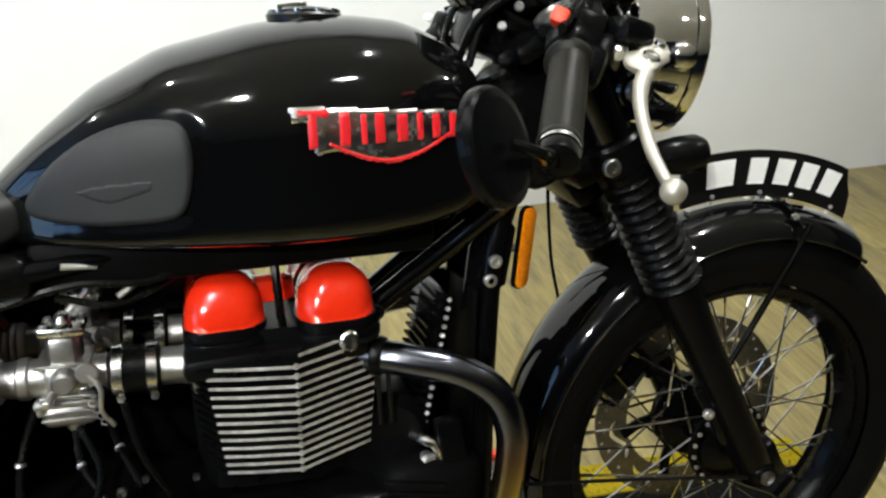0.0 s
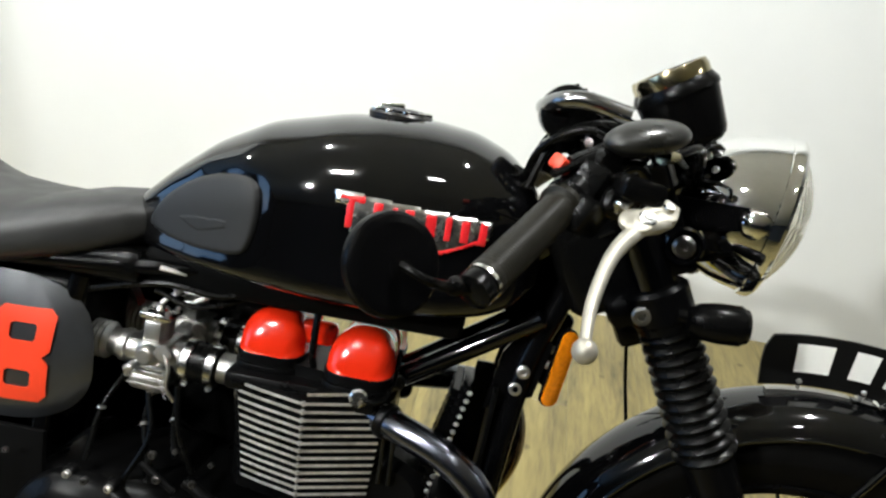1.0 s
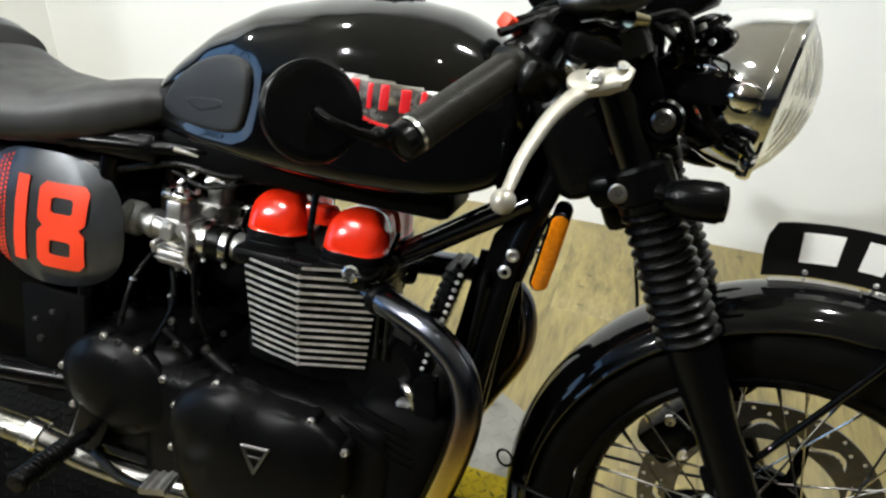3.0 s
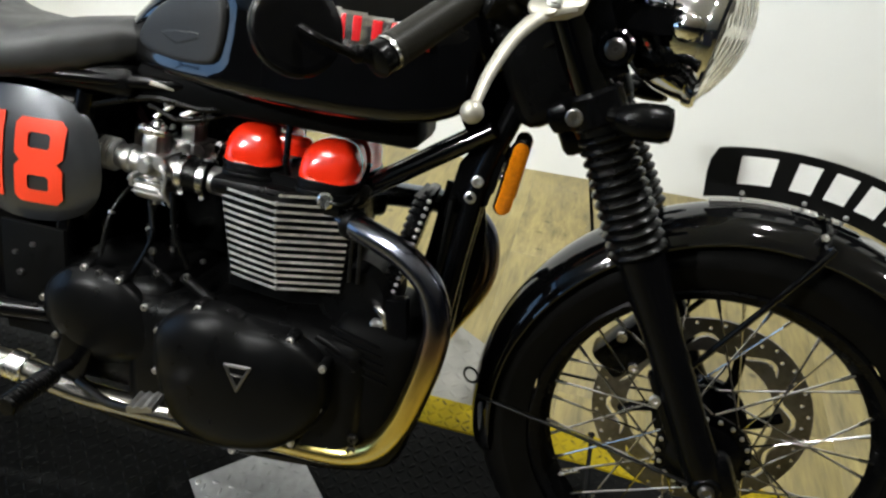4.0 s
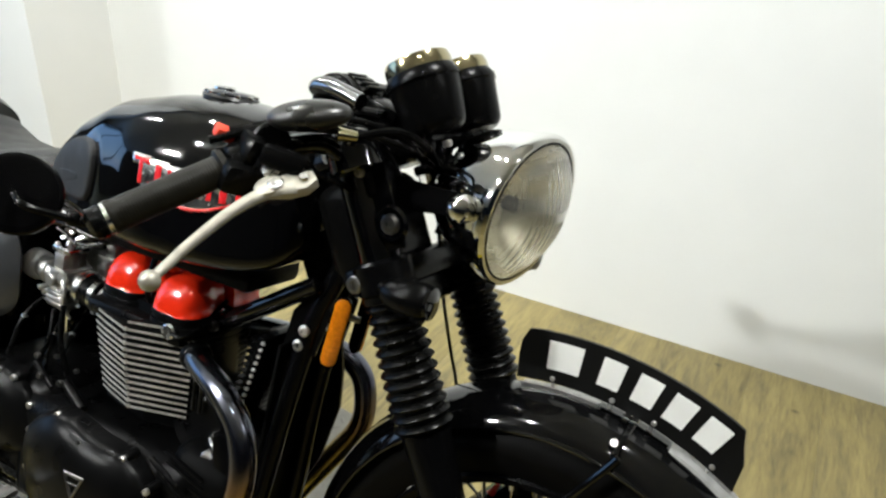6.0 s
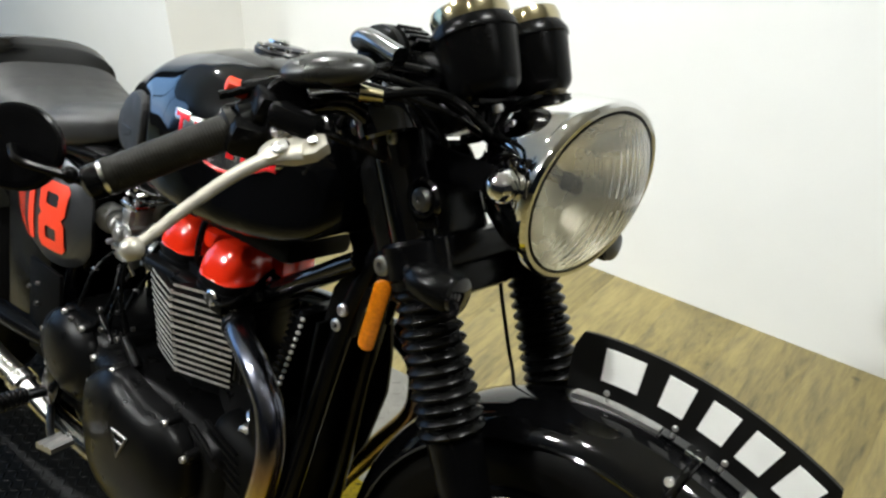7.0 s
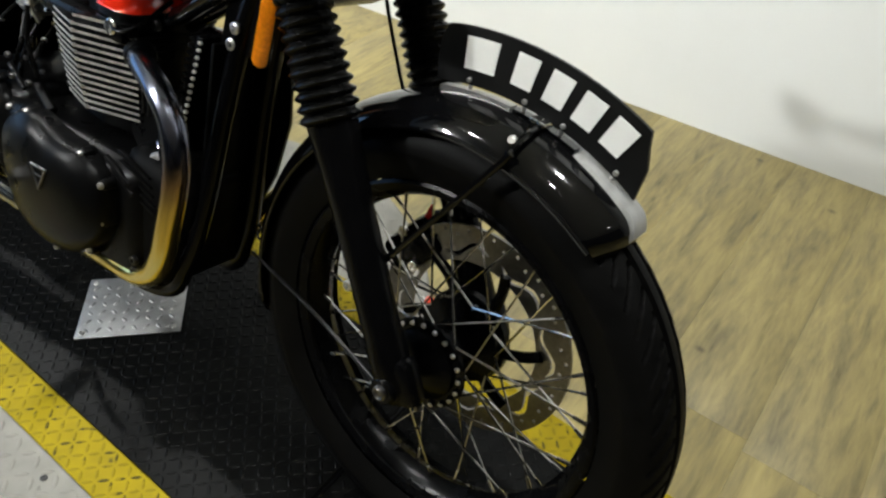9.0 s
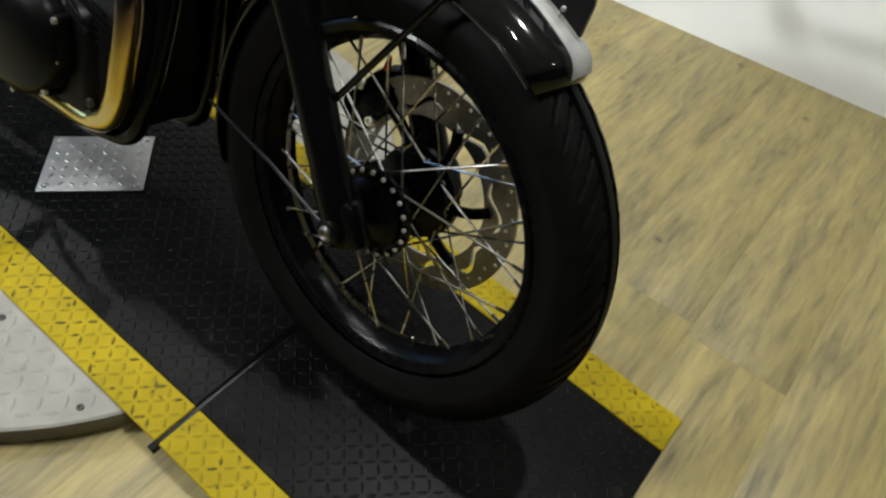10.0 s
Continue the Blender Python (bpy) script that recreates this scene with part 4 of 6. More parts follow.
for pos, r in (((-0.372, -0.040, 0.895), 0.006), ((-0.330, -0.045, 0.903), 0.005), ((-0.352, -0.052, 0.884), 0.0045)):
    part("clamp_screw", bolt_head(None, pos, (-0.2, -0.9, 0.3), r, 0.004), STEEL, bike)

part("wiring_cover", block((0.095, 0.120, 0.130), (-0.296, 0.014, 0.780), (0, -28, 0), 0.022, segments=3), BLACK_PLASTIC, bike)

# ---- handlebar ends, levers, mirrors: given for the near side, mirrored for the other ----
GRIP_IN, GRIP_OUT = V((-0.3575, -0.2055, 0.853)), V((-0.4115, -0.2925, 0.797))
GRIP_D = (GRIP_OUT - GRIP_IN).normalized()
for left in (False, True):
    side_bm = lambda bm: on_side(bm, left, MIRRORED)
    bm = tube([(-0.277, -0.118, 0.878), (-0.300, -0.138, 0.890), GRIP_IN - GRIP_D * 0.035, GRIP_IN, GRIP_OUT], 0.0112, 14, 8)
    rod(V((-0.275, -0.100, 0.876)) - UP_FORK * 0.013, V((-0.275, -0.100, 0.876)) + UP_FORK * 0.018, 0.031, seg=24, bm=bm, bevel=0.003)
    bar = part("handlebar", side_bm(bm), GLOSS_BLACK, bike, "black clip-on handlebar")
    prof = [(0.012, 0.0), (0.0205, 0.0), (0.0210, 0.006), (0.0168, 0.009)]
    for k in range(34):
        z = 0.012 + k * 0.003
        prof += [(0.01585, z), (0.0161, z + 0.0008), (0.0161, z + 0.0022)]
    prof += [(0.0158, 0.112), (0.0166, 0.114), (0.0166, 0.118), (0.012, 0.118)]
    part("grip", side_bm(lathe(prof, GRIP_IN, GRIP_D, 28)), GRIP_RUBBER, bar, "ribbed black rubber grip")
    part("bar_end", side_bm(lathe([(0.0150, 0), (0.0160, 0.003), (0.0155, 0.012), (0.009, 0.016), (0, 0.016)], GRIP_IN + GRIP_D * 0.123, GRIP_D, 24)), BLACK_PLASTIC, bar)
    part("end_ring", side_bm(lathe([(0.012, 0.0), (0.0160, 0.0), (0.0160, 0.0035), (0.012, 0.0035)], GRIP_IN + GRIP_D * 0.1185, GRIP_D, 24, close=True)), POLISHED, bar)
    # switch housing
    d = GRIP_D
    bm = rod(GRIP_IN - d * 0.040, GRIP_IN - d * 0.002, 0.0225, 0.0215, 22, bevel=0.004)
    block((0.034, 0.040, 0.036), GRIP_IN - d * 0.022 + V((0.006, 0.0, 0.012)), (20, 10, 70), 0.008, bm)
    block((0.052, 0.026, 0.034), GRIP_IN - d * 0.012 + V((0.014, -0.004, -0.013)), (20, 10, 62), 0.008, bm)
    block((0.046, 0.024, 0.026), GRIP_IN - d * 0.030 + V((0.030, -0.002, -0.010)), (10, 16, 48), 0.007, bm)
    switch = part("switch_housing", side_bm(bm), BLACK_PLASTIC, bike, "black handlebar switch housing")
    if not left:
        part("kill_switch", side_bm(block((0.022, 0.014, 0.013), V((-0.366, -0.204, 0.886)), (25, 15, 60), 0.003)), RED_VINYL, switch, "red engine stop switch")
    else:
        part("light_switch", side_bm(block((0.014, 0.010, 0.010), V((-0.364, -0.205, 0.888)), (25, 15, 60), 0.003)), WHITE_PAINT, switch)
    # master cylinder and lever perch
    bm = block((0.046, 0.026, 0.022), (-0.296, -0.196, 0.874), (0, 10, 25), 0.006)
    rod((-0.335, -0.172, 0.886), (-0.322, -0.186, 0.886), 0.020, seg=18, bm=bm, bevel=0.003)
    perch = part("brake_master" if not left else "clutch_perch", side_bm(bm), CAST_ALLOY if left else BLACK_PLASTIC, bike, "lever perch clamped on the handlebar")
    lug_n = V((0.12, -0.62, 0.78)).normalized()
    lug_u = (V((-0.55, -0.45, -0.30)) - lug_n * V((-0.55, -0.45, -0.30)).dot(lug_n)).normalized()
    lug_m = Matrix((lug_u, lug_n.cross(lug_u), lug_n)).transposed().to_4x4()
    boss = slab([(-0.024, -0.009), (-0.010, -0.014), (0.006, -0.012), (0.024, -0.007), (0.030, 0.000), (0.022, 0.006), (0.004, 0.012), (-0.014, 0.012), (-0.026, 0.004)], 0.011, 0.002)
    boss.transform(Matrix.Translation((-0.280, -0.201, 0.849)) @ lug_m)
    part("lever_boss", side_bm(boss), LEVER_ALLOY, perch)
    for along, r in ((-0.014, 0.0052), (0.013, 0.0080)):
        at = V((-0.280, -0.201, 0.849)) + lug_u * along + lug_n * 0.0108
        part("boss_screw", side_bm(lathe([(r, 0), (r, 0.003), (r * 0.8, 0.0045), (r * 0.3, 0.0045), (0, 0.0030)], at, lug_n, 18)), POLISHED, perch)
    part("adjuster", side_bm(rod((-0.300, -0.188, 0.872), (-0.312, -0.205, 0.856), 0.008, seg=14, bevel=0.002)), POLISHED, perch)
    if not left:
        bm = ball((0, 0, 0), (0.043, 0.024, 0.0155), 32, 16)
        bm.transform(pose(-0.293, -0.170, 0.919, 12, -14, 26))
        part("reservoir", bm, RESERVOIR, perch, "smooth rounded brake fluid reservoir")
        part("hose_union", rod((-0.272, -0.15, 0.905), (-0.258, -0.135, 0.905), 0.008, 0.006), BRASS, perch)
    part("pivot_screw", side_bm(lathe([(0.0145, 0), (0.0145, 0.004), (0.0122, 0.0055), (0, 0.0060)], V((-0.296, -0.214, 0.848)), (-0.1, -0.55, 0.83), 24)), LEVER_ALLOY, perch)
    # lever: a flattened tapering blade ending in a ball
    lever_pts = spline([(-0.272, -0.205, 0.855), (-0.284, -0.213, 0.850), (-0.298, -0.224, 0.841), (-0.315, -0.244, 0.821), (-0.327, -0.276, 0.793), (-0.331, -0.300, 0.774), (-0.332, -0.316, 0.763)], 8)
    bm = bmesh.new()
    rows = []
    for i, p in enumerate(lever_pts):
        t = i / (len(lever_pts) - 1)
        dd = (lever_pts[min(i + 1, len(lever_pts) - 1)] - lever_pts[max(i - 1, 0)]).normalized()
        sd = dd.cross(V((0.35, -0.35, 0.87))).normalized()
        ud = dd.cross(sd)
        wide = 0.0058 * (1 - t) ** 1.6 + 0.0046
        thin = 0.0056 * (1 - t) + 0.0042 * t
        rows.append([p + sd * wide * math.cos(a) + ud * thin * math.sin(a) for a in (2 * math.pi * k / 14 for k in range(14))])
    quad_grid(bm, rows, closed_v=True, caps=True)
    done(bm)
    ball((-0.332, -0.317, 0.7625), 0.0098, 18, 12, bm)
    if left:  # the clutch lever is set further forward
        bm.transform(Matrix.Translation((0.056, -0.022, -0.002)))
    part("brake_lever" if not left else "clutch_lever", side_bm(bm), LEVER_ALLOY, bike, "dull silver ball-ended hand lever")
    # bar-end mirror, folded in under the grip
    NRM = V((0.62, -0.74, 0.26)).normalized()
    mc = V((-0.474, -0.343, 0.808))
    drop = V((0, 0, -0.035)) if left else V((0, 0, 0))
    mc = mc + drop
    bm = lathe([(0, 0.0), (0.030, -0.0004), (0.0355, -0.0012), (0.0377, -0.0030), (0.0384, -0.0065), (0.0384, -0.0105), (0.0374, -0.0120), (0.0362, -0.0112), (0.0355, -0.0095), (0, -0.0095)], mc, NRM, 48)
    mirror = part("mirror", side_bm(bm), SATIN_BLACK, bike, "round black bar-end mirror", sharp=0.12)
    part("mirror_glass", side_bm(lathe([(0, -0.0097), (0.0352, -0.0097), (0.0352, -0.0107), (0, -0.0107)], mc, NRM, 40)), MIRROR_GLASS, mirror)
    part("stem", side_bm(tube([GRIP_IN + GRIP_D * 0.134, V((-0.434, -0.318, 0.792)) + drop * 0.5, V((-0.452, -0.348, 0.802)) + drop, mc + NRM * 0.004], lambda t: 0.0046 - 0.001 * t, 10, 5)), BLACK_PLASTIC, mirror)
    part("pivot", side_bm(ball(V((-0.433, -0.316, 0.793)), (0.0075, 0.007, 0.008), 14, 10)), BLACK_PLASTIC, mirror)
    # indicator
    yy = -0.112 if not left else -0.150
    bm = lathe([(0, -0.030), (0.012, -0.028), (0.018, -0.018), (0.0205, 0.0), (0.0205, 0.022), (0.0185, 0.025), (0, 0.025)], V((-0.178, yy, 0.750)), (1, 0, 0.05), 26)
    rod((-0.215, -0.105, 0.750), (-0.184, yy, 0.750), 0.0075, 0.009, 12, bm)
    ind = part("indicator", side_bm(bm), BLACK_PLASTIC, bike, "small black bullet indicator")
    part("indicator_lens", side_bm(lathe([(0.0185, 0.024), (0.0175, 0.029), (0.010, 0.031), (0, 0.032)], V((-0.178, yy, 0.750)), (1, 0, 0.05), 24)), GLOSS_BLACK if not left else PANEL_GREY, ind)

# ---- front mudguard with the curved number plate on it ----
def arc_shell(r_of, a0, a1, half, crown, name, mat, parent, label, steps=72, across=14, lip=0.004):
    """A shell over the wheel: r_of(angle) is the crown's radius; the sides roll down by crown."""
    bm = bmesh.new()
    rows = []
    for i in range(steps + 1):
        f = (i / steps) ** 1.6
        a = radians(a0 + (a1 - a0) * f)
        end = min(f, 1 - f)
        nose = 1 - math.sqrt(max(0.0, 1 - max(0.0, 1 - f / 0.034) ** 2))
        w = half * (1 - 0.40 * max(0.0, 1 - end / 0.045) ** 2)
        row = []
        for j in range(across + 1):
            u = -1 + 2 * j / across
            th = u * radians(80)
            y = w * math.sin(th) / math.sin(radians(80))
            r = r_of(a) - 0.024 * nose - crown * (1 - math.cos(th)) / (1 - math.cos(radians(80)))
            row.append(AXLE + V((r * math.cos(a), y, r * math.sin(a))))
        rows.append(row)
    quad_grid(bm, rows)
    done(bm)
    bmesh.ops.solidify(bm, geom=bm.faces[:], thickness=lip * 0.6)
    return part(name, steered(bm), mat, parent, label)


guard_r = lambda a: 0.343 - 0.016 * max(0.0, math.sin(a - radians(95)))
mudguard = arc_shell(guard_r, 55, 199, 0.058, 0.034, "front_mudguard", GLOSS_BLACK, bike, "gloss black front mudguard with curved number plate")
bm = bmesh.new()
for side in (-1, 1):
    tube([AXLE + V(((guard_r(radians(a)) - 0.034) * math.cos(radians(a)), side * 0.058, (guard_r(radians(a)) - 0.034) * math.sin(radians(a)))) for a in range(58, 196, 6)], 0.0028, 6, 2, bm)
part("rolled_edge", steered(bm), GLOSS_BLACK, mudguard)


def ring_point(r, deg, y=0.0):
    return AXLE + V((r * math.cos(radians(deg)), y, r * math.sin(radians(deg))))


def arc_plate(r0, r1, out0, out1, in0, in1, y0, y1, steps=28, round_end=0.010):
    """A flat plate bent to an arc in the wheel's plane."""
    bm = bmesh.new()
    rows = []
    for i in range(steps + 1):
        t = i / steps
        row = []
        edge = max(0.0, 1 - min(t, 1 - t) / 0.045)
        for r, a, b in ((r0, in0, in1), ((r0 + r1) / 2, (in0 + out0) / 2, (in1 + out1) / 2), (r1 - round_end * edge ** 2, out0, out1)):
            row.append((r, a + (b - a) * t))
        rows.append(row)
    front = [[ring_point(r, a, y0) for r, a in row] for row in rows]
    back = [[ring_point(r, a, y1) for r, a in row] for row in rows]
    quad_grid(bm, [f + b[::-1] for f, b in zip(front, back)], closed_v=True, caps=True)
    return done(bm)


plate = part("number_plate", steered(arc_plate(0.351, 0.412, 103.0, 65, 104.2, 61.0, -0.0025, 0.0025, round_end=0.015)), PLATE_BLACK, mudguard, "curved black number plate with white characters")
for centre, wide in ((95.0, 5.9), (86.8, 3.8), (80.7, 3.8), (74.9, 3.8), (69.1, 3.9)):
    for y0, y1 in ((-0.0040, -0.0028), (0.0028, 0.0040)):
        bm = arc_plate(0.368, 0.402, centre + wide / 2, centre - wide / 2, centre + wide / 2 + 0.3, centre - wide / 2 + 0.3, y0, y1, 5, 0.0)
        bm.transform(STEER)
        ob = mesh_object("character_bar", bm, WHITE_PAINT)
        ob.parent = mudguard
for deg in (97.0, 85.5, 77.5, 66.0):
    bm = rod(ring_point(0.340, deg, 0.0), ring_point(0.358, deg, 0.0), 0.0024, seg=10)
    rod(ring_point(0.3565, deg, -0.0052), ring_point(0.3565, deg, 0.0052), 0.0030, seg=10, bm=bm, bevel=0.0008)
    part("plate_bolt", steered(bm), STEEL, mudguard)
part("plate_foot", steered(arc_plate(0.3385, 0.3462, 103, 87.5, 103, 87.5, -0.0065, 0.0065, 20, 0.0)), CAST_ALLOY, mudguard, "pale alloy strip below the number plate")
part("plate_foot", steered(arc_plate(0.3385, 0.3455, 87, 73.5, 87, 73.5, -0.0060, 0.0060, 16, 0.0)), GLOSS_BLACK, mudguard)
bm = bmesh.new()
rows = []
for i in range(25):
    a = 73 - (73 - 55.6) * i / 24
    lift, wide = 0.0035 * min(1.0, i / 3, (24 - i) / 4 + 0.2), 0.0125 + 0.0045 * i / 24
    drop = 0.010 * max(0.0, (i - 18) / 6) ** 2
    rows.append([ring_point(0.3430 + h * lift - drop - (0.004 if h == 0 else 0), a, y * wide) for y, h in ((-1.05, 0), (-0.9, 0.7), (-0.6, 1.0), (0, 1.1), (0.6, 1.0), (0.9, 0.7), (1.05, 0))])
quad_grid(bm, rows)
done(bm)
part("crown_rib", steered(bm), RIB_METAL, mudguard, "pale worn rib along the mudguard's nose")
bm = bmesh.new()
for side in (-1, 1):
    pts = [ring_point(0.3465, 80.5, 0.0), ring_point(0.342, 80.5, side * 0.030), ring_point(0.326, 80.5, side * 0.056), ring_point(0.308, 81, side * 0.067), fork_point(0.128, side * 0.086, -0.026)]
    tube(pts, 0.0042, 10, 6, bm)
for deg, r in ((80.5, 0.3475), (82.0, 0.3475)):
    part("stay_clamp", steered(block((0.009, 0.020, 0.007), ring_point(r, deg, -0.004), (0, 90 - deg, 0), 0.002)), CHROME, mudguard)
stay = part("mudguard_stay", steered(bm), GLOSS_BLACK, bike, "black tubular mudguard stay")
for side in (-1, 1):
    part("stay_bolt", steered(bolt_head(None, ring_point(0.333, 81.5, side * 0.046), (0.1, side * 0.8, 0.6), 0.0055, 0.006, False)), POLISHED, stay)
bm = bmesh.new()
for side in (-1, 1):
    tube([ring_point(0.312, 178.5, side * 0.058), ring_point(0.16, 180, side * 0.078), AXLE + V((-0.02, side * 0.108, -0.004))], 0.0024, 8, 4, bm)
part("rear_stay", steered(bm), DARK_STEEL, bike)
bm = lathe([(0.011, -0.002), (0.0135, 0), (0.011, 0.002), (0.0095, 0)], ring_point(0.331, 176.5, -0.030), (0.3, 1, 0), 20, close=True)
part("cable_clip", steered(bm), BLACK_PLASTIC, mudguard)

# ---- fuel tank ----
TX = [-0.850, -0.82, -0.79, -0.74, -0.68, -0.60, -0.55, -0.50, -0.45, -0.41, -0.378, -0.358]
T_TOP = [0.742, 0.772, 0.799, 0.839, 0.871, 0.891, 0.898, 0.899, 0.893, 0.877, 0.851, 0.815]
T_BOT = [0.714, 0.708, 0.705, 0.701, 0.698, 0.695, 0.694, 0.694, 0.696, 0.702, 0.715, 0.740]
T_W = [0.016, 0.044, 0.063, 0.086, 0.106, 0.121, 0.123, 0.119, 0.108, 0.094, 0.077, 0.052]


FX = np.linspace(TX[0], TX[-1], 200)


def softened(ys, width=9):
    v = np.interp(FX, TX, ys)
    k = np.hanning(width * 2 + 1)
    k /= k.sum()
    pad = np.concatenate([2 * v[0] - v[width:0:-1], v, 2 * v[-1] - v[-2:-width - 2:-1]])
    return np.convolve(pad, k, "valid")


S_TOP, S_BOT, S_W = softened(T_TOP), softened(T_BOT), softened(T_W)


def tank_section(x):
    zt, zb, w = (float(np.interp(x, FX, s)) for s in (S_TOP, S_BOT, S_W))
    return zt, zb, max(w, 0.006), zb + 0.46 * (zt - zb)


def tank_side(x, z):
    """Half the tank's width at a height."""
    zt, zb, w, zc = tank_section(x)
    u, power = ((z - zc) / (zt - zc), 2.3) if z > zc else ((zc - z) / (zc - zb), 11.0)
    return w * max(0.0, 1 - abs(u) ** power) ** (1 / power)


KNEE = [(-0.805, 0.738), (-0.787, 0.768), (-0.757, 0.793), (-0.722, 0.810), (-0.684, 0.817), (-0.661, 0.811), (-0.654, 0.788), (-0.657, 0.756), (-0.667, 0.732), (-0.691, 0.724), (-0.740, 0.722), (-0.784, 0.726)]


def inside_distance(x, z, poly):
    """Signed distance to an outline, positive inside."""
    best, inside = 1e9, False
    for (x0, z0), (x1, z1) in zip(poly, poly[1:] + poly[:1]):
        dx, dz = x1 - x0, z1 - z0
        t = max(0.0, min(1.0, ((x - x0) * dx + (z - z0) * dz) / (dx * dx + dz * dz)))
        best = min(best, math.hypot(x - x0 - t * dx, z - z0 - t * dz))
        if (z0 > z) != (z1 > z) and x < x0 + (z - z0) / (z1 - z0) * dx:
            inside = not inside
    return best if inside else -best


def closed_spline(points, n=6):
    """A smooth closed outline through the given points."""
    pts = [V((x, 0, z)) for x, z in points]
    pts = pts[-2:] + pts + pts[:3]
    out = []
    for i in range(2, len(pts) - 3):
        a, b, c, d = pts[i - 1:i + 3]
        for k in range(n):
            t = k / n
            p = 0.5 * (2 * b + (c - a) * t + (2 * a - 5 * b + 4 * c - d) * t * t + (3 * b - a - 3 * c + d) * t ** 3)
            out.append((p.x, p.z))
    return out


KNEE = closed_spline(KNEE, 4)
bm = bmesh.new()
rows = []
for i in range(221):
    t = i / 220
    x = TX[0] + (TX[-1] - TX[0]) * (0.5 - 0.5 * math.cos(math.pi * t))
    zt, zb, w, zc = tank_section(x)
    row = []
    for j in range(208):
        a = 2 * math.pi * j / 208
        ca, sa = math.cos(a), math.sin(a)
        power = 2.3 if sa > 0 else 11.0
        y = w * math.copysign(abs(ca) ** (2 / power), ca)
        z = zc + ((zt - zc) if sa > 0 else (zc - zb)) * math.copysign(abs(sa) ** (2 / power), sa)
        if abs(y) > 0.02 and -0.83 < x < -0.625 and 0.70 < z < 0.83:
            y -= math.copysign(0.0034 * step01((inside_distance(x, z, KNEE) + 0.014) / 0.022), y)
        row.append((x, y, z))
    rows.append(row)
quad_grid(bm, rows, closed_v=True, caps=True)
done(bm)
tank = part("fuel_tank", bm, TANK_BLACK, bike, "gloss black fuel tank with grey knee pads and a badge", sharp=1.0)


def nearest_on(x, z, poly):
    """The point of an outline that lies nearest."""
    best = None
    for (x0, z0), (x1, z1) in zip(poly, poly[1:] + poly[:1]):
        dx, dz = x1 - x0, z1 - z0
        t = max(0.0, min(1.0, ((x - x0) * dx + (z - z0) * dz) / (dx * dx + dz * dz)))
        p = (x0 + t * dx, z0 + t * dz)
        gap = math.hypot(x - p[0], z - p[1])
        if best is None or gap < best[0]:
            best = (gap, p)
    return best[1]


def side_patch(outline, lift, thick, bm=None, cell=0.004, edge=0.003, sink=0.0, snap=False):
    """A pad that lies on the tank's near flank: a grid inside an outline, rounded at its border."""
    own = bmesh.new()
    xs = [p[0] for p in outline]
    zs = [p[1] for p in outline]
    nx, nz = int((max(xs) - min(xs)) / cell) + 2, int((max(zs) - min(zs)) / cell) + 2
    made = {}
    for i in range(nx + 1):
        for k in range(nz + 1):
            x, z = min(xs) + (i - 0.5) * cell, min(zs) + (k - 0.5) * cell
            d = inside_distance(x, z, outline)
            if d > -cell * 0.75:
                if snap and d < cell * 0.45:  # the border follows the outline
                    x, z = nearest_on(x, z, outline)
                    d = 0.0
                h = lift + thick * math.sqrt(max(0.0, 1 - (1 - min(1.0, max(0.0, d) / edge)) ** 2)) - sink
                made[i, k] = own.verts.new((x, -(tank_side(x, z) + h), z))
    for (i, k), v in list(made.items()):
        q = [made.get(s) for s in ((i, k), (i + 1, k), (i + 1, k + 1), (i, k + 1))]
        if all(q):
            own.faces.new(q)
    if snap:
        bmesh.ops.remove_doubles(own, verts=own.verts[:], dist=cell * 0.2)
    done(own)
    bmesh.ops.solidify(own, geom=own.faces[:], thickness=0.002)
    return join(bm, own)


def shrunk(outline, by):
    cx = sum(p[0] for p in outline) / len(outline)
    cz = sum(p[1] for p in outline) / len(outline)
    return [(x + (cx - x) * by, z + (cz - z) * by) for x, z in outline]


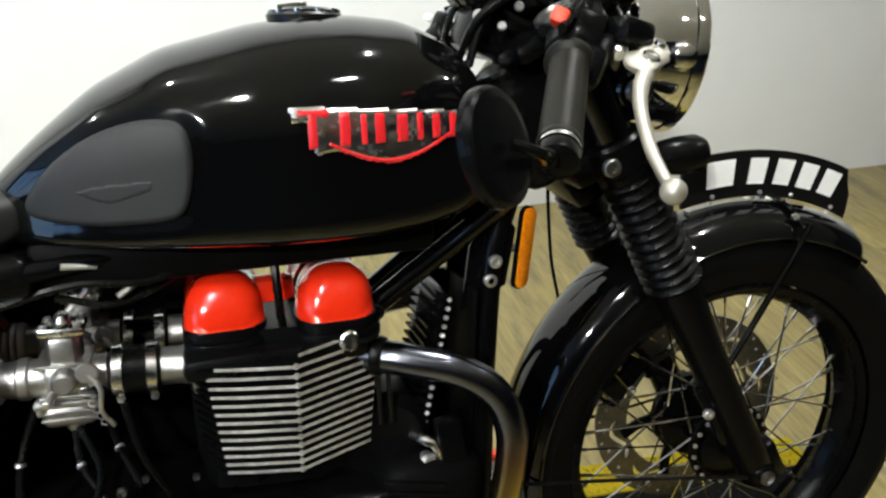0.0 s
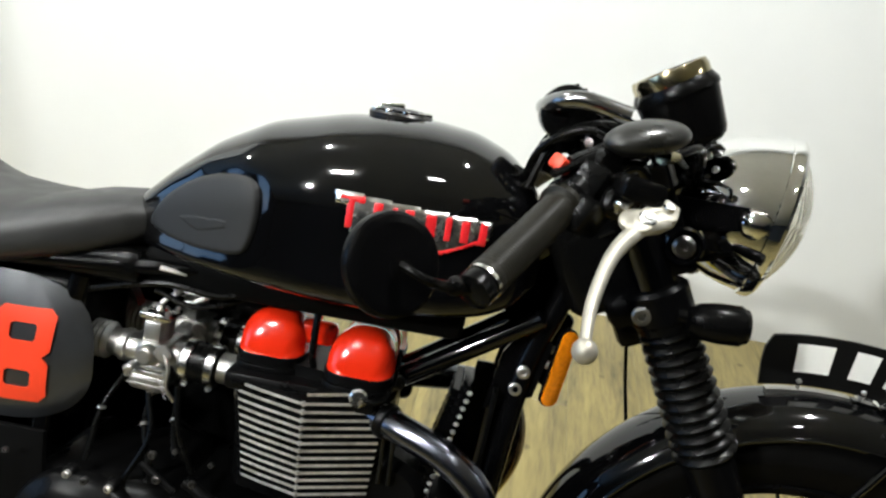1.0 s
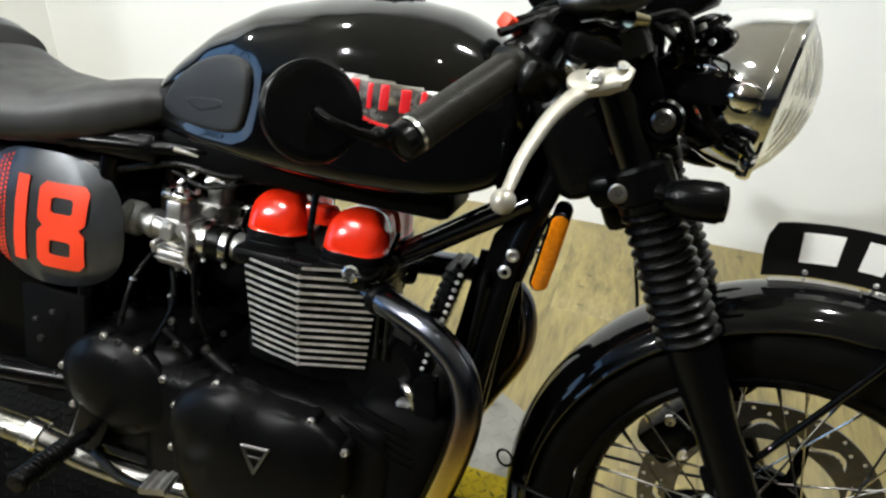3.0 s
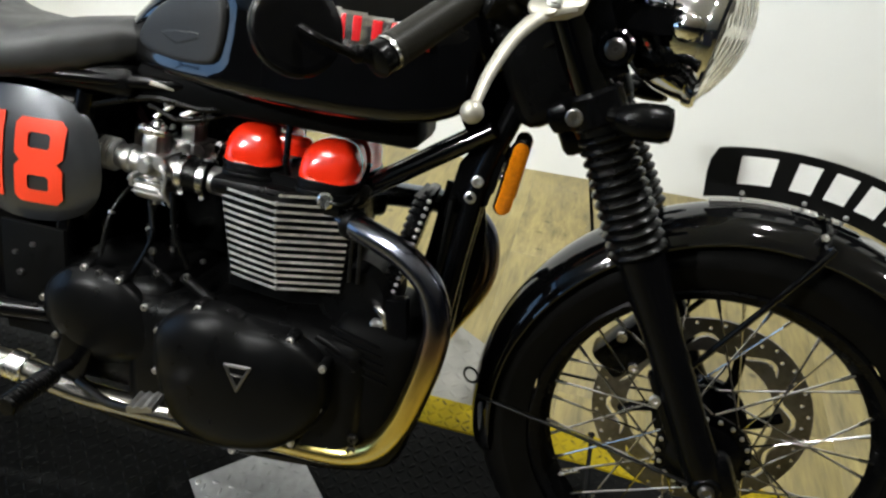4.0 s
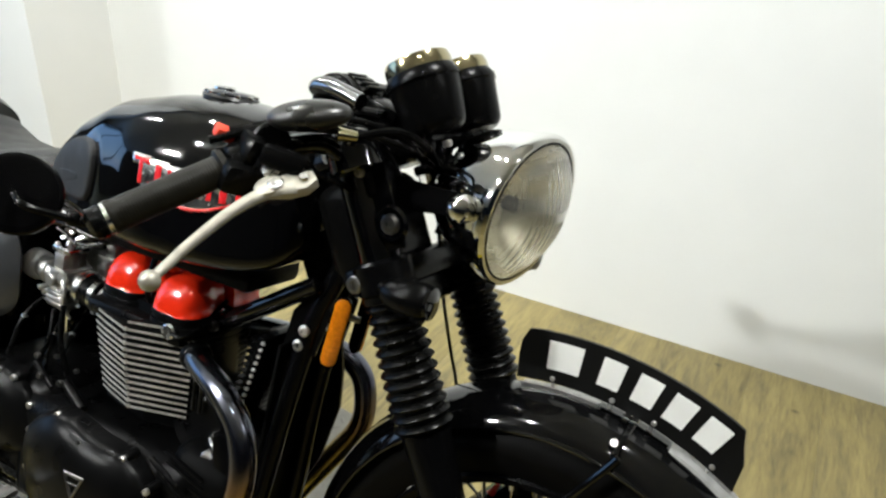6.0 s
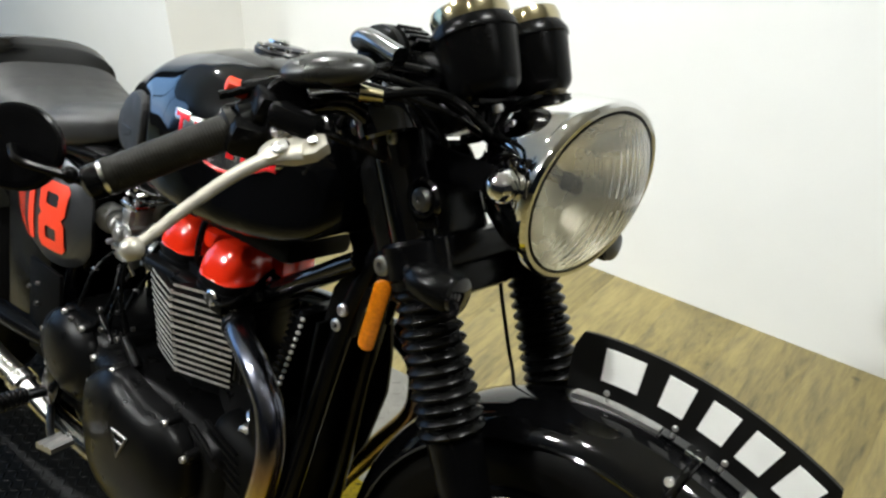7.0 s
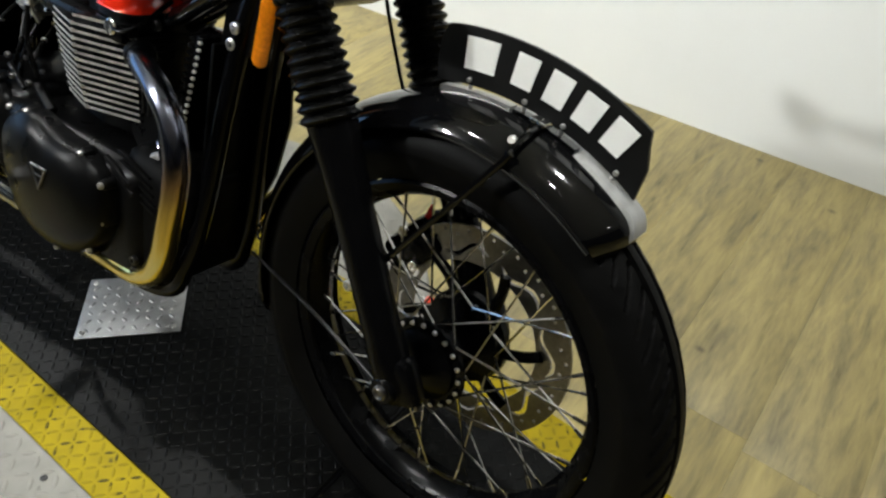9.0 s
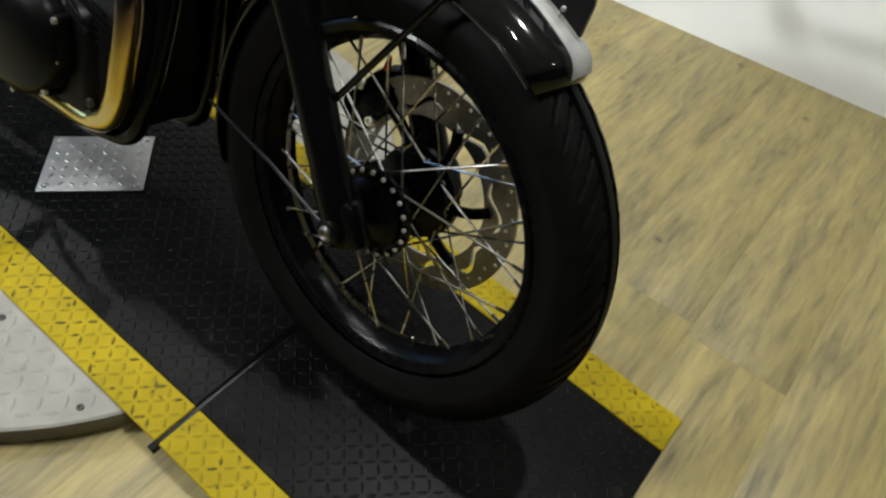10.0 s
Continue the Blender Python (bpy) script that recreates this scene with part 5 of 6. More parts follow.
for left in (False, True):
    pad = part("knee_pad", on_side(side_patch(shrunk(KNEE, 0.045), -0.0048, 0.0080, cell=0.0026, edge=0.006, snap=True), left), GREY_RUBBER, tank, "dark grey moulded rubber knee pad", sharp=1.2)
    bm = side_patch([(-0.754, 0.755), (-0.740, 0.748), (-0.728, 0.745), (-0.716, 0.748), (-0.692, 0.756), (-0.692, 0.764), (-0.716, 0.762), (-0.740, 0.760)], 0.0026, 0.0014, cell=0.0018, edge=0.001)
    ob = mesh_object("embossed_bar", on_side(bm, left), GREY_RUBBER)
    ob.parent = tank
    # badge: pale metal plate with red bars and a red bow below
    TOPL, TOPR = V((-0.575, 0.817)), V((-0.415, 0.806))
    base = [(-0.576, 0.820), (-0.545, 0.818), (-0.415, 0.808), (-0.416, 0.790), (-0.436, 0.782), (-0.460, 0.772), (-0.487, 0.768), (-0.512, 0.772), (-0.532, 0.781), (-0.556, 0.779), (-0.560, 0.806), (-0.575, 0.808)]
    badge = part("badge", on_side(side_patch(base, 0.001, 0.003, cell=0.0022, edge=0.0015), left), POLISHED, tank, "pale metal tank badge with red enamel bars", sharp=1.0)
    def red_bar(outline, cell=0.0022):
        ob = mesh_object("badge_bar", on_side(side_patch(outline, 0.003, 0.002, None, cell, 0.001), left), BADGE_RED, 1.0)
        ob.parent = tank
    x = -0.570
    red_bar([(x, 0.818), (x + 0.026, 0.816), (x + 0.026, 0.810), (x, 0.812)])
    for x, w in ((-0.561, 0.007), (-0.535, 0.010), (-0.516, 0.006), (-0.503, 0.010), (-0.482, 0.011), (-0.462, 0.007), (-0.446, 0.009), (-0.427, 0.008)):
        low = 0.782 + 0.000 * x
        red_bar([(x, 0.8165 - (x + 0.575) * 0.066), (x + w, 0.8165 - (x + w + 0.575) * 0.066), (x + w, low + 0.003), (x, low + 0.003)])
    bow = [(-0.545 + 0.118 * k / 14, 0.786 - 0.019 * math.sin(math.pi * k / 14)) for k in range(15)]
    red_bar(bow + [(a, b + 0.004) for a, b in bow[::-1]], 0.002)

CAP = V((-0.540, 0, 0.8925))
bm = lathe([(0.035, -0.012), (0.036, -0.002), (0.0375, 0.006), (0.035, 0.009), (0, 0.009)], CAP, (0.02, 0, 1), 40)
cap = part("filler_cap", bm, DARK_STEEL, bike, "chromed quick-release filler cap")
bm = lathe([(0.027, 0.009), (0.028, 0.011), (0.024, 0.0135), (0.012, 0.0145), (0, 0.0145)], CAP, (0.02, 0, 1), 36)
part("cap_lid", bm, BLACK_CHROME, cap)
for k in range(10):
    a = 2 * math.pi * k / 10
    part("cap_screw", bolt_head(None, CAP + V((0.0315 * math.cos(a), 0.0315 * math.sin(a), 0.008)), (0, 0, 1), 0.0042, 0.004), CHROME, cap)
bm = block((0.030, 0.010, 0.006), CAP + V((-0.012, 0, 0.0155)), (0, -6, 0), 0.002)
part("cap_latch", bm, CHROME, cap)

# ---- seat with a humped tail ----
SX = [-0.800, -0.825, -0.86, -0.90, -0.95, -1.00, -1.055, -1.088, -1.12, -1.16, -1.24, -1.34, -1.40]
SEAT_TOP = [0.752, 0.760, 0.757, 0.751, 0.738, 0.738, 0.742, 0.750, 0.767, 0.790, 0.780, 0.762, 0.742]
SEAT_BOT = [0.713, 0.698, 0.685, 0.674, 0.664, 0.658, 0.656, 0.676, 0.676, 0.680, 0.690, 0.715, 0.745]
SEAT_W = [0.045, 0.066, 0.085, 0.100, 0.112, 0.120, 0.124, 0.126, 0.126, 0.124, 0.118, 0.096, 0.04]


def loft(xs, tops, bots, widths, shape, x0, x1, n=40, m=48):
    rows = []
    for i in range(n + 1):
        x = x0 + (x1 - x0) * i / n
        zt, zb, w = (float(np.interp(-x, [-v for v in xs], s)) for s in (tops, bots, widths))
        zc = zb + 0.42 * (zt - zb)
        row = []
        for j in range(m):
            a = 2 * math.pi * j / m
            ca, sa = math.cos(a), math.sin(a)
            y = w * math.copysign(abs(ca) ** (2 / shape), ca)
            row.append((x, y, zc + ((zt - zc) if sa > 0 else (zc - zb)) * math.copysign(abs(sa) ** (2 / shape), sa)))
        rows.append(row)
    bm = bmesh.new()
    quad_grid(bm, rows, closed_v=True, caps=True)
    return done(bm)


seat = part("seat", loft(SX, SEAT_TOP, SEAT_BOT, SEAT_W, 3.0, -0.80, -1.12, 60, 64), SEAT_VINYL, bike, "black vinyl single seat with a raised tail pad", sharp=1.1)
part("seat_hump", loft(SX, [z + 0.013 for z in SEAT_TOP], SEAT_BOT, [w * 1.03 for w in SEAT_W], 2.8, -1.136, -1.40, 40, 64), GLOSS_BLACK, seat, "gloss black humped tail cowl", sharp=1.1)


# ---- number panel on the flank ----
def oval(cx, cz, a, b, power=2.5, n=48):
    out = []
    for k in range(n):
        t = 2 * math.pi * k / n
        c, s = math.cos(t), math.sin(t)
        out.append((cx + a * math.copysign(abs(c) ** (2 / power), c), cz + b * math.copysign(abs(s) ** (2 / power), s)))
    return out


PANEL_C = (-0.966, 0.562)


def panel_y(x, z):
    u, v = (x - PANEL_C[0]) / 0.115, (z - PANEL_C[1]) / 0.093
    q = u * u + 0.8 * v * v
    return -0.088 + 0.012 * q + 0.016 * q ** 3


def panel_patch(outline, lift, thick=0.0012, cell=0.004, bm=None):
    own = bmesh.new()
    for piece in outline if isinstance(outline[0], list) else [outline]:
        own.faces.new([own.verts.new((x, panel_y(x, z) - lift, z)) for x, z in piece])
    bmesh.ops.remove_doubles(own, verts=own.verts, dist=1e-5)
    bmesh.ops.triangulate(own, faces=own.faces[:])
    for _ in range(2):
        bmesh.ops.subdivide_edges(own, edges=own.edges[:], cuts=1, use_grid_fill=True)
    for v in own.verts:
        v.co.y = panel_y(v.co.x, v.co.z) - lift
    done(own)
    bmesh.ops.solidify(own, geom=own.faces[:], thickness=thick)
    return join(bm, own)


def eight(cx, cz, w, h, s):
    """A block-letter eight: two stacked eight-sided rings, as quads round each hole."""
    pieces = []
    for oz, hh in ((h * 0.25, h * 0.5), (-h * 0.25, h * 0.5)):
        c = 0.30
        outer = [(-w / 2 + c * w * 0.4, hh / 2), (w / 2 - c * w * 0.4, hh / 2), (w / 2, hh / 2 - c * hh * 0.5), (w / 2, -hh / 2 + c * hh * 0.5),
                 (w / 2 - c * w * 0.4, -hh / 2), (-w / 2 + c * w * 0.4, -hh / 2), (-w / 2, -hh / 2 + c * hh * 0.5), (-w / 2, hh / 2 - c * hh * 0.5)]
        innr = [(x * (1 - 2 * s / w), z * (1 - 2 * s / hh)) for x, z in outer]
        for k in range(8):
            n = (k + 1) % 8
            q = [outer[k], outer[n], innr[n], innr[k]]
            pieces.append([(cx + x + 0.10 * (z + oz), cz + z + oz) for x, z in q])
    return pieces


for left in (False, True):
    panel = part("number_panel", on_side(panel_patch(oval(*PANEL_C, 0.112, 0.093), 0.0, 0.010), left), PANEL_GREY, bike, "graphite oval side panel with a red race number 18")
    part("race_digit", on_side(panel_patch(eight(-0.930, 0.560, 0.068, 0.118, 0.0185), 0.0022), left), RED_VINYL, panel, "red race number digit")
    part("race_digit", on_side(panel_patch([[(-1.008, 0.503), (-0.989, 0.503), (-0.975, 0.622), (-0.993, 0.622)]], 0.0022), left), RED_VINYL, panel, "red race number digit")
    dots = bmesh.new()
    for i in range(8):
        for k in range(26):
            x, z = -1.082 + 0.0078 * i + 0.1 * 0.0065 * k, 0.482 + 0.0063 * k + (0.003 if i % 2 else 0)
            if inside_distance(x, z, oval(*PANEL_C, 0.108, 0.089)) > 0.004:
                panel_patch([(x - 0.0026, z), (x, z - 0.0026), (x + 0.0026, z), (x, z + 0.0026)], 0.0018, 0.0008, bm=dots)
    part("dot_pattern", on_side(dots, left), RED_VINYL, panel, "red halftone dots")

# ---- frame ----
bm = bmesh.new()
for side in (-1, 1):
    tube([(-0.286, 0.012 + side * 0.014, 0.845), (-0.306, 0.012 + side * 0.021, 0.775), (-0.327, 0.012 + side * 0.026, 0.705), (-0.350, 0.012 + side * 0.030, 0.630), (-0.366, 0.008 + side * 0.038, 0.50), (-0.378, 0.003 + side * 0.048, 0.36), (-0.395, side * 0.058, 0.27),
          (-0.435, side * 0.062, 0.205), (-0.60, side * 0.066, 0.182), (-0.80, side * 0.07, 0.185), (-0.90, side * 0.070, 0.22), (-0.925, side * 0.060, 0.34), (-0.915, side * 0.050, 0.50), (-0.88, side * 0.050, 0.66)], 0.0138, 16, 6, bm)
frame_part = part("frame", bm, FRAME_BLACK, bike, "gloss black tubular cradle frame")
part("backbone", tube([(-0.290, 0, 0.830), (-0.42, 0, 0.745), (-0.62, 0, 0.705), (-0.88, 0, 0.675)], 0.024, 18, 6), GLOSS_BLACK, frame_part)
for side in (-1, 1):
    bm = tube([(-0.70, side * 0.040, 0.690), (-0.86, side * 0.072, 0.682), (-1.10, side * 0.086, 0.672), (-1.38, side * 0.06, 0.690)], 0.0095, 12, 6)
    part("seat_rail", bm, SATIN_BLACK, frame_part)
bm = slab([(-0.352, 0.600), (-0.340, 0.545), (-0.336, 0.490), (-0.354, 0.400), (-0.392, 0.315), (-0.430, 0.270), (-0.465, 0.270), (-0.432, 0.400), (-0.405, 0.600)], 0.006, 0.001)
bm.transform(Matrix(((1, 0, 0, 0), (0, 0, 1, 0.066), (0, 1, 0, 0), (0, 0, 0, 1))))
part("mount_plate", done(bm), SATIN_BLACK, frame_part)
bm = slab([(-0.402, 0.722), (-0.376, 0.676), (-0.352, 0.652), (-0.318, 0.700), (-0.300, 0.760), (-0.345, 0.770)], 0.010, 0.002)
bm.transform(Matrix(((1, 0, 0, 0), (0, 0, 1, 0.006), (0, 1, 0, 0), (0, 0, 0, 1))))
part("head_gusset", done(bm), SATIN_BLACK, frame_part)
part("front_plate", block((0.006, 0.084, 0.290), (-0.386, 0, 0.460), (0, 3, 0), 0.002), CRANK_BLACK, frame_part)
for side in (-1, 1):
    bm = rod((-0.498, side * 0.020, 0.590), (-0.340, side * 0.030, 0.700), 0.0125, seg=16, bevel=0.002)
    brace = part("brace", bm, GLOSS_BLACK, frame_part)
    part("brace_bolt", bolt_head(None, (-0.492, side * 0.036, 0.594), (0, side, 0), 0.008, 0.008), DARK_STEEL, brace)
    bm = slab([(-0.39, 0.575), (-0.335, 0.60), (-0.322, 0.665), (-0.345, 0.700), (-0.378, 0.650)], 0.005, 0.001)
    bm.transform(Matrix(((1, 0, 0, 0), (0, 0, 1, 0), (0, 1, 0, 0), (0, 0, 0, 1))))
    bm.transform(Matrix.Translation((0, 0.012 + 0.030 * side - (0.005 if side < 0 else 0), 0)))
    lug = part("lug", done(bm), SATIN_BLACK, frame_part)
    for px, pz in ((-0.351, 0.632), (-0.357, 0.610)):
        part("lug_bolt", lathe([(0.0078, 0), (0.0078, 0.006), (0.0055, 0.0075), (0.0042, 0.0075), (0.0036, 0.004), (0, 0.004)], (px, 0.012 + side * 0.040, pz), (0, side, 0), 16), STEEL, frame_part)
    # amber reflector on a bracket
    top, low = V((-0.305, 0.013 + side * 0.034, 0.688)), V((-0.317, 0.013 + side * 0.033, 0.593))
    d = (top - low).normalized()
    n = V((0.42, side * 0.88, 0.18)).normalized()
    s = d.cross(n).normalized()
    n = s.cross(d).normalized() * (1 if s.cross(d).dot(n) > 0 else -1)
    def oblong(half_w, lift0, lift1, extra=0.0):
        own = bmesh.new()
        mid, hl = (top + low) / 2, (top - low).length / 2 + extra
        pts = []
        for k in range(24):
            t = 2 * math.pi * k / 24
            c, sn = math.cos(t), math.sin(t)
            pts.append((half_w * sn, (hl - half_w) * (1 if c > 0 else -1) + half_w * c))
        a = [own.verts.new(mid + s * u + d * v + n * lift0) for u, v in pts]
        b = [own.verts.new(mid + s * u + d * v + n * (lift1 - 0.001)) for u, v in pts]
        e = [own.verts.new(mid + s * u * 0.86 + d * v * 0.975 + n * lift1) for u, v in pts]
        own.faces.new(a)
        own.faces.new(e)
        for p, q in ((a, b), (b, e)):
            for k in range(24):
                own.faces.new((p[k], p[(k + 1) % 24], q[(k + 1) % 24], q[k]))
        return done(own)
    refl = part("side_reflector", oblong(0.0115, -0.004, 0.002, 0.002), BLACK_PLASTIC, bike, "oblong amber side reflector in a black holder")
    part("amber_lens", oblong(0.0104, 0.002, 0.0055), AMBER, refl, "amber reflector lens")
    part("reflector_bracket", tube([(top + low) / 2 - n * 0.004, V((-0.340, 0.012 + side * 0.026, 0.640))], 0.005, 8, 2), CAST_ALLOY, refl)

# ---- oil cooler between the frame tubes ----
bm = block((0.014, 0.070, 0.215), (-0.436, 0.0, 0.498), (0, 13, 0), 0.004)
cooler = part("oil_cooler", bm, SATIN_BLACK, bike, "finned black oil cooler with bright fin tips")
for k in range(20):
    z = 0.400 + 0.0103 * k
    own = block((0.022, 0.076, 0.0026), (-0.418 + (z - 0.594) * 0.23, 0, z), (0, 13, 0), 0.0)
    for f in own.faces:
        f.material_index = 1 if abs(f.normal.y) > 0.9 else 0
    part("cooler_fin", own, [SATIN_BLACK, SATIN_BLACK], cooler)
    tip = ball((-0.4085 + (z - 0.594) * 0.23, -0.037, z), (0.0034, 0.0030, 0.0028), 8, 6)
    part("fin_tip", tip, FIN_EDGE, cooler)

# ---- engine ----
bm = block((0.36, 0.205, 0.20), (-0.625, 0, 0.305), (0, 0, 0), 0.03, segments=3)
engine = part("engine", bm, CASE_BLACK, bike, "black parallel twin engine with bright-edged cooling fins")
part("sump", block((0.26, 0.19, 0.08), (-0.62, 0, 0.235), (0, 0, 0), 0.03, segments=3), CASE_BLACK, engine)
for k in range(5):
    part("case_rib", block((0.070, 0.006, 0.0045), (-0.470 + 0.004 * k, -0.0905, 0.410 - 0.013 * k), (0, 14, 0), 0.0015), CASE_BLACK, engine)
part("gearbox_case", block((0.19, 0.18, 0.19), (-0.83, 0, 0.328), (0, 0, 0), 0.035, segments=3), CASE_BLACK, engine)
part("crankcase_front", block((0.125, 0.180, 0.205), (-0.455, 0, 0.326), (0, 8, 0), 0.03, segments=3), CRANK_BLACK, engine)


def fin_outline(grow, taper, nose=0.0):
    """The barrel's plan: flat flanks with slanted corners."""
    a, b, c = (-0.671, 0.077), (-0.587, 0.1015), (-0.499 - nose, 0.064)
    right = [(-0.690, 0.045), a, (-0.640, 0.0875), (b[0] - 0.004, b[1] - 0.0008), b, c, (-0.493 - nose, 0.045)]
    cx = -0.592
    pts = [(cx + (x - cx) * taper[0] + math.copysign(grow, x - cx), -(y * taper[1] + grow)) for x, y in right]
    return pts + [(x, -y) for x, y in pts[::-1]]


def fin_mesh(outline, z, thick, edge_from=1.0):
    own = bmesh.new()
    n = len(outline)
    low = [own.verts.new((x, y, z)) for x, y in outline]
    high = [own.verts.new((x, y, z + thick)) for x, y in outline]
    own.faces.new(low[::-1])
    own.faces.new(high)
    for i in range(n):
        f = own.faces.new((low[i], low[(i + 1) % n], high[(i + 1) % n], high[i]))
        bright = min(i, n - 2 - i) in (1, 2, 3, 4) if n > 8 else outline[i][1] + outline[(i + 1) % n][1] < -0.116 * edge_from
        f.material_index = 1 if bright else 0
    return done(own)


def fin_with_corner(outline, z, thick, edge_from):
    """A fin whose edge swells at the near and far corner."""
    own = fin_mesh(outline, z, thick, edge_from)
    for x, y in (outline[4], outline[-5]):
        stud = bmesh.new()
        lathe([(0, -0.0012), (0.0022, -0.0008), (0.0026, thick / 2), (0.0022, thick + 0.0008), (0, thick + 0.0012)], (x, y * 0.985, z), (0, 0, 1), 8, stud)
        for f in stud.faces:
            f.material_index = 1
        join(own, stud)
    return own


own = fin_mesh(fin_outline(-0.012, (0.86, 0.74)), 0.425, 0.175)
for f in own.faces:
    f.material_index = 0
part("barrel_core", own, [CASE_BLACK], engine)
FINS = 13
for k in range(FINS):
    t = k / (FINS - 1)
    z = 0.574 - 0.122 * t
    tp = (1.0 - 0.13 * t, 1.0 - 0.20 * max(0.0, t - 0.15))
    part("cooling_fin", fin_with_corner(fin_outline(0.0, tp, -0.002 * t), z - 0.0019, 0.0037, tp[1]), [CASE_BLACK, FIN_EDGE], engine)
# head above the fins
bm = block((0.180, 0.160, 0.024), (-0.600, 0, 0.574), (0, 0, 0), 0.008)
part("cylinder_head", bm, CASE_BLACK, engine)
own = fin_mesh([(-0.584, -0.100), (-0.524, -0.070), (-0.518, -0.05), (-0.560, -0.05)], 0.583, 0.0038, 0.8)
part("cooling_fin", own, [CASE_BLACK, FIN_EDGE], engine)


def cam_cover(cx, label, left, inset=0.0):
    """A domed cover over one end of a camshaft, rounded like a thimble, on a ribbed black base."""
    bm = bmesh.new()
    rows = []
    hw, z0, z1 = 0.0380, 0.606, 0.656
    for i in range(31):
        t = i / 30
        y = -0.080 + inset + 0.070 * t
        e = min(1.0, t / 0.42)
        f = math.sqrt(max(0.0, 1 - (1 - e) ** 2))
        tail = step01((t - 0.55) / 0.25)
        w, top = hw * (0.42 + 0.58 * f) * (1 - 0.08 * tail), z0 + (z1 - z0) * (0.16 + 0.84 * f ** 1.2) * (1 - 0.04 * tail)
        row = [(cx - w * 1.03, y, z0)]
        for k in range(17):
            a = math.pi * (1 - k / 16)
            c, s = math.cos(a), math.sin(a)
            row.append((cx + 0.004 * s + w * (1.03 - 0.17 * s) * math.copysign(abs(c) ** 0.74, c), y, z0 + (top - z0) * abs(s) ** 0.52))
        row.append((cx + w * 1.03, y, z0))
        rows.append(row)
    quad_grid(bm, rows, caps=True)
    done(bm)
    part("cam_cover", on_side(bm, left), RED_PAINT, engine, label, sharp=1.1)
    base = bmesh.new()
    for k, (z, g) in enumerate(((0.577, 0.000), (0.583, 0.0005), (0.590, 0.0035), (0.597, 0.001), (0.6035, 0.003))):
        ol = [(cx + (hw + g) * math.copysign(abs(math.cos(t)) ** 0.6, math.cos(t)), -0.042 + inset + (0.036 + g) * math.copysign(abs(math.sin(t)) ** 0.6, math.sin(t))) for t in (2 * math.pi * n / 40 for n in range(40))]
        own = slab(ol, 0.0062, 0.0015)
        own.transform(Matrix.Translation((0, 0, z - 0.0031)))
        join(base, own)
    ob = mesh_object("cover_base", on_side(base, left), CASE_BLACK)
    ob.parent = engine


for left in (False, True):
    cam_cover(-0.647, "glossy red rear cam cover", left, 0.015)
    cam_cover(-0.538, "glossy red front cam cover", left)
part("cover_bridge", block((0.050, 0.030, 0.026), (-0.600, -0.025, 0.632), (0, 0, 0), 0.008), RED_PAINT, engine)
part("coil_box", block((0.380, 0.116, 0.050), (-0.618, 0, 0.685), (0, 0, 0), 0.012), CRANK_BLACK, bike)
part("head_bolt", lathe([(0.0115, 0), (0.0115, 0.010), (0.0085, 0.0125), (0, 0.0125)], (-0.531, -0.072, 0.583), (0.1, -1, 0.1), 8), POLISHED, engine, "large domed steel head bolt")
bm = tube([(-0.531, -0.080, 0.584), (-0.512, -0.082, 0.583), (-0.500, -0.074, 0.588), (-0.497, -0.050, 0.600), (-0.498, -0.01, 0.622)], 0.0032, 8, 6)
part("oil_pipe", bm, BLACK_RUBBER, engine)


def side_cover(outline, y_face, depth, dome, name, mat, label, bolts, bolt_out=0.003):
    """A crankcase cover: an outline raised from the case, rounded over and slightly domed."""
    own = bmesh.new()
    n = len(outline)
    cx, cz = sum(p[0] for p in outline) / n, sum(p[1] for p in outline) / n
    steps = [(1.0, 0.0), (1.0, depth * 0.40), (0.99, depth * 0.58), (0.965, depth * 0.76), (0.93, depth * 0.89), (0.88, depth), (0.80, depth + dome * 0.35), (0.65, depth + dome * 0.65), (0.42, depth + dome * 0.9), (0.15, depth + dome)]
    rings = [[own.verts.new((cx + (x - cx) * f, y_face - h, cz + (z - cz) * f)) for x, z in outline] for f, h in steps]
    for p, q in zip(rings, rings[1:]):
        for k in range(n):
            own.faces.new((p[k], p[(k + 1) % n], q[(k + 1) % n], q[k]))
    own.faces.new(rings[-1])
    done(own)
    cover = part(name, own, mat, bike, label, sharp=0.9)
    for x, z in bolts:
        lugs = lathe([(0.0085, 0), (0.0082, depth * 0.50), (0.0072, depth * 0.58), (0, depth * 0.58)], (x, y_face, z), (0, -1, 0), 14)
        ob = mesh_object("bolt_boss", lugs, mat)
        ob.parent = cover
        part("cover_bolt", bolt_head(None, (x, y_face - depth * 0.57, z), (0, -1, 0), 0.0050, 0.0058), STEEL, cover)
    return cover


clutch_line = closed_spline([(-0.738, 0.372), (-0.700, 0.412), (-0.655, 0.424), (-0.605, 0.412), (-0.548, 0.405), (-0.503, 0.372), (-0.492, 0.315), (-0.520, 0.262), (-0.575, 0.222), (-0.650, 0.212), (-0.708, 0.238), (-0.735, 0.300)], 8)
clutch = side_cover(clutch_line, -0.100, 0.036, 0.016, "clutch_cover", CASE_BLACK, "black domed clutch cover with a triangular emblem",
                    [(-0.733, 0.372), (-0.676, 0.418), (-0.620, 0.408), (-0.547, 0.402), (-0.500, 0.372), (-0.500, 0.312), (-0.535, 0.247), (-0.620, 0.212), (-0.712, 0.246), (-0.736, 0.310)])
gear_line = closed_spline([(-0.925, 0.345), (-0.918, 0.392), (-0.88, 0.424), (-0.828, 0.426), (-0.78, 0.402), (-0.76, 0.358), (-0.77, 0.31), (-0.825, 0.286), (-0.89, 0.3)], 8)
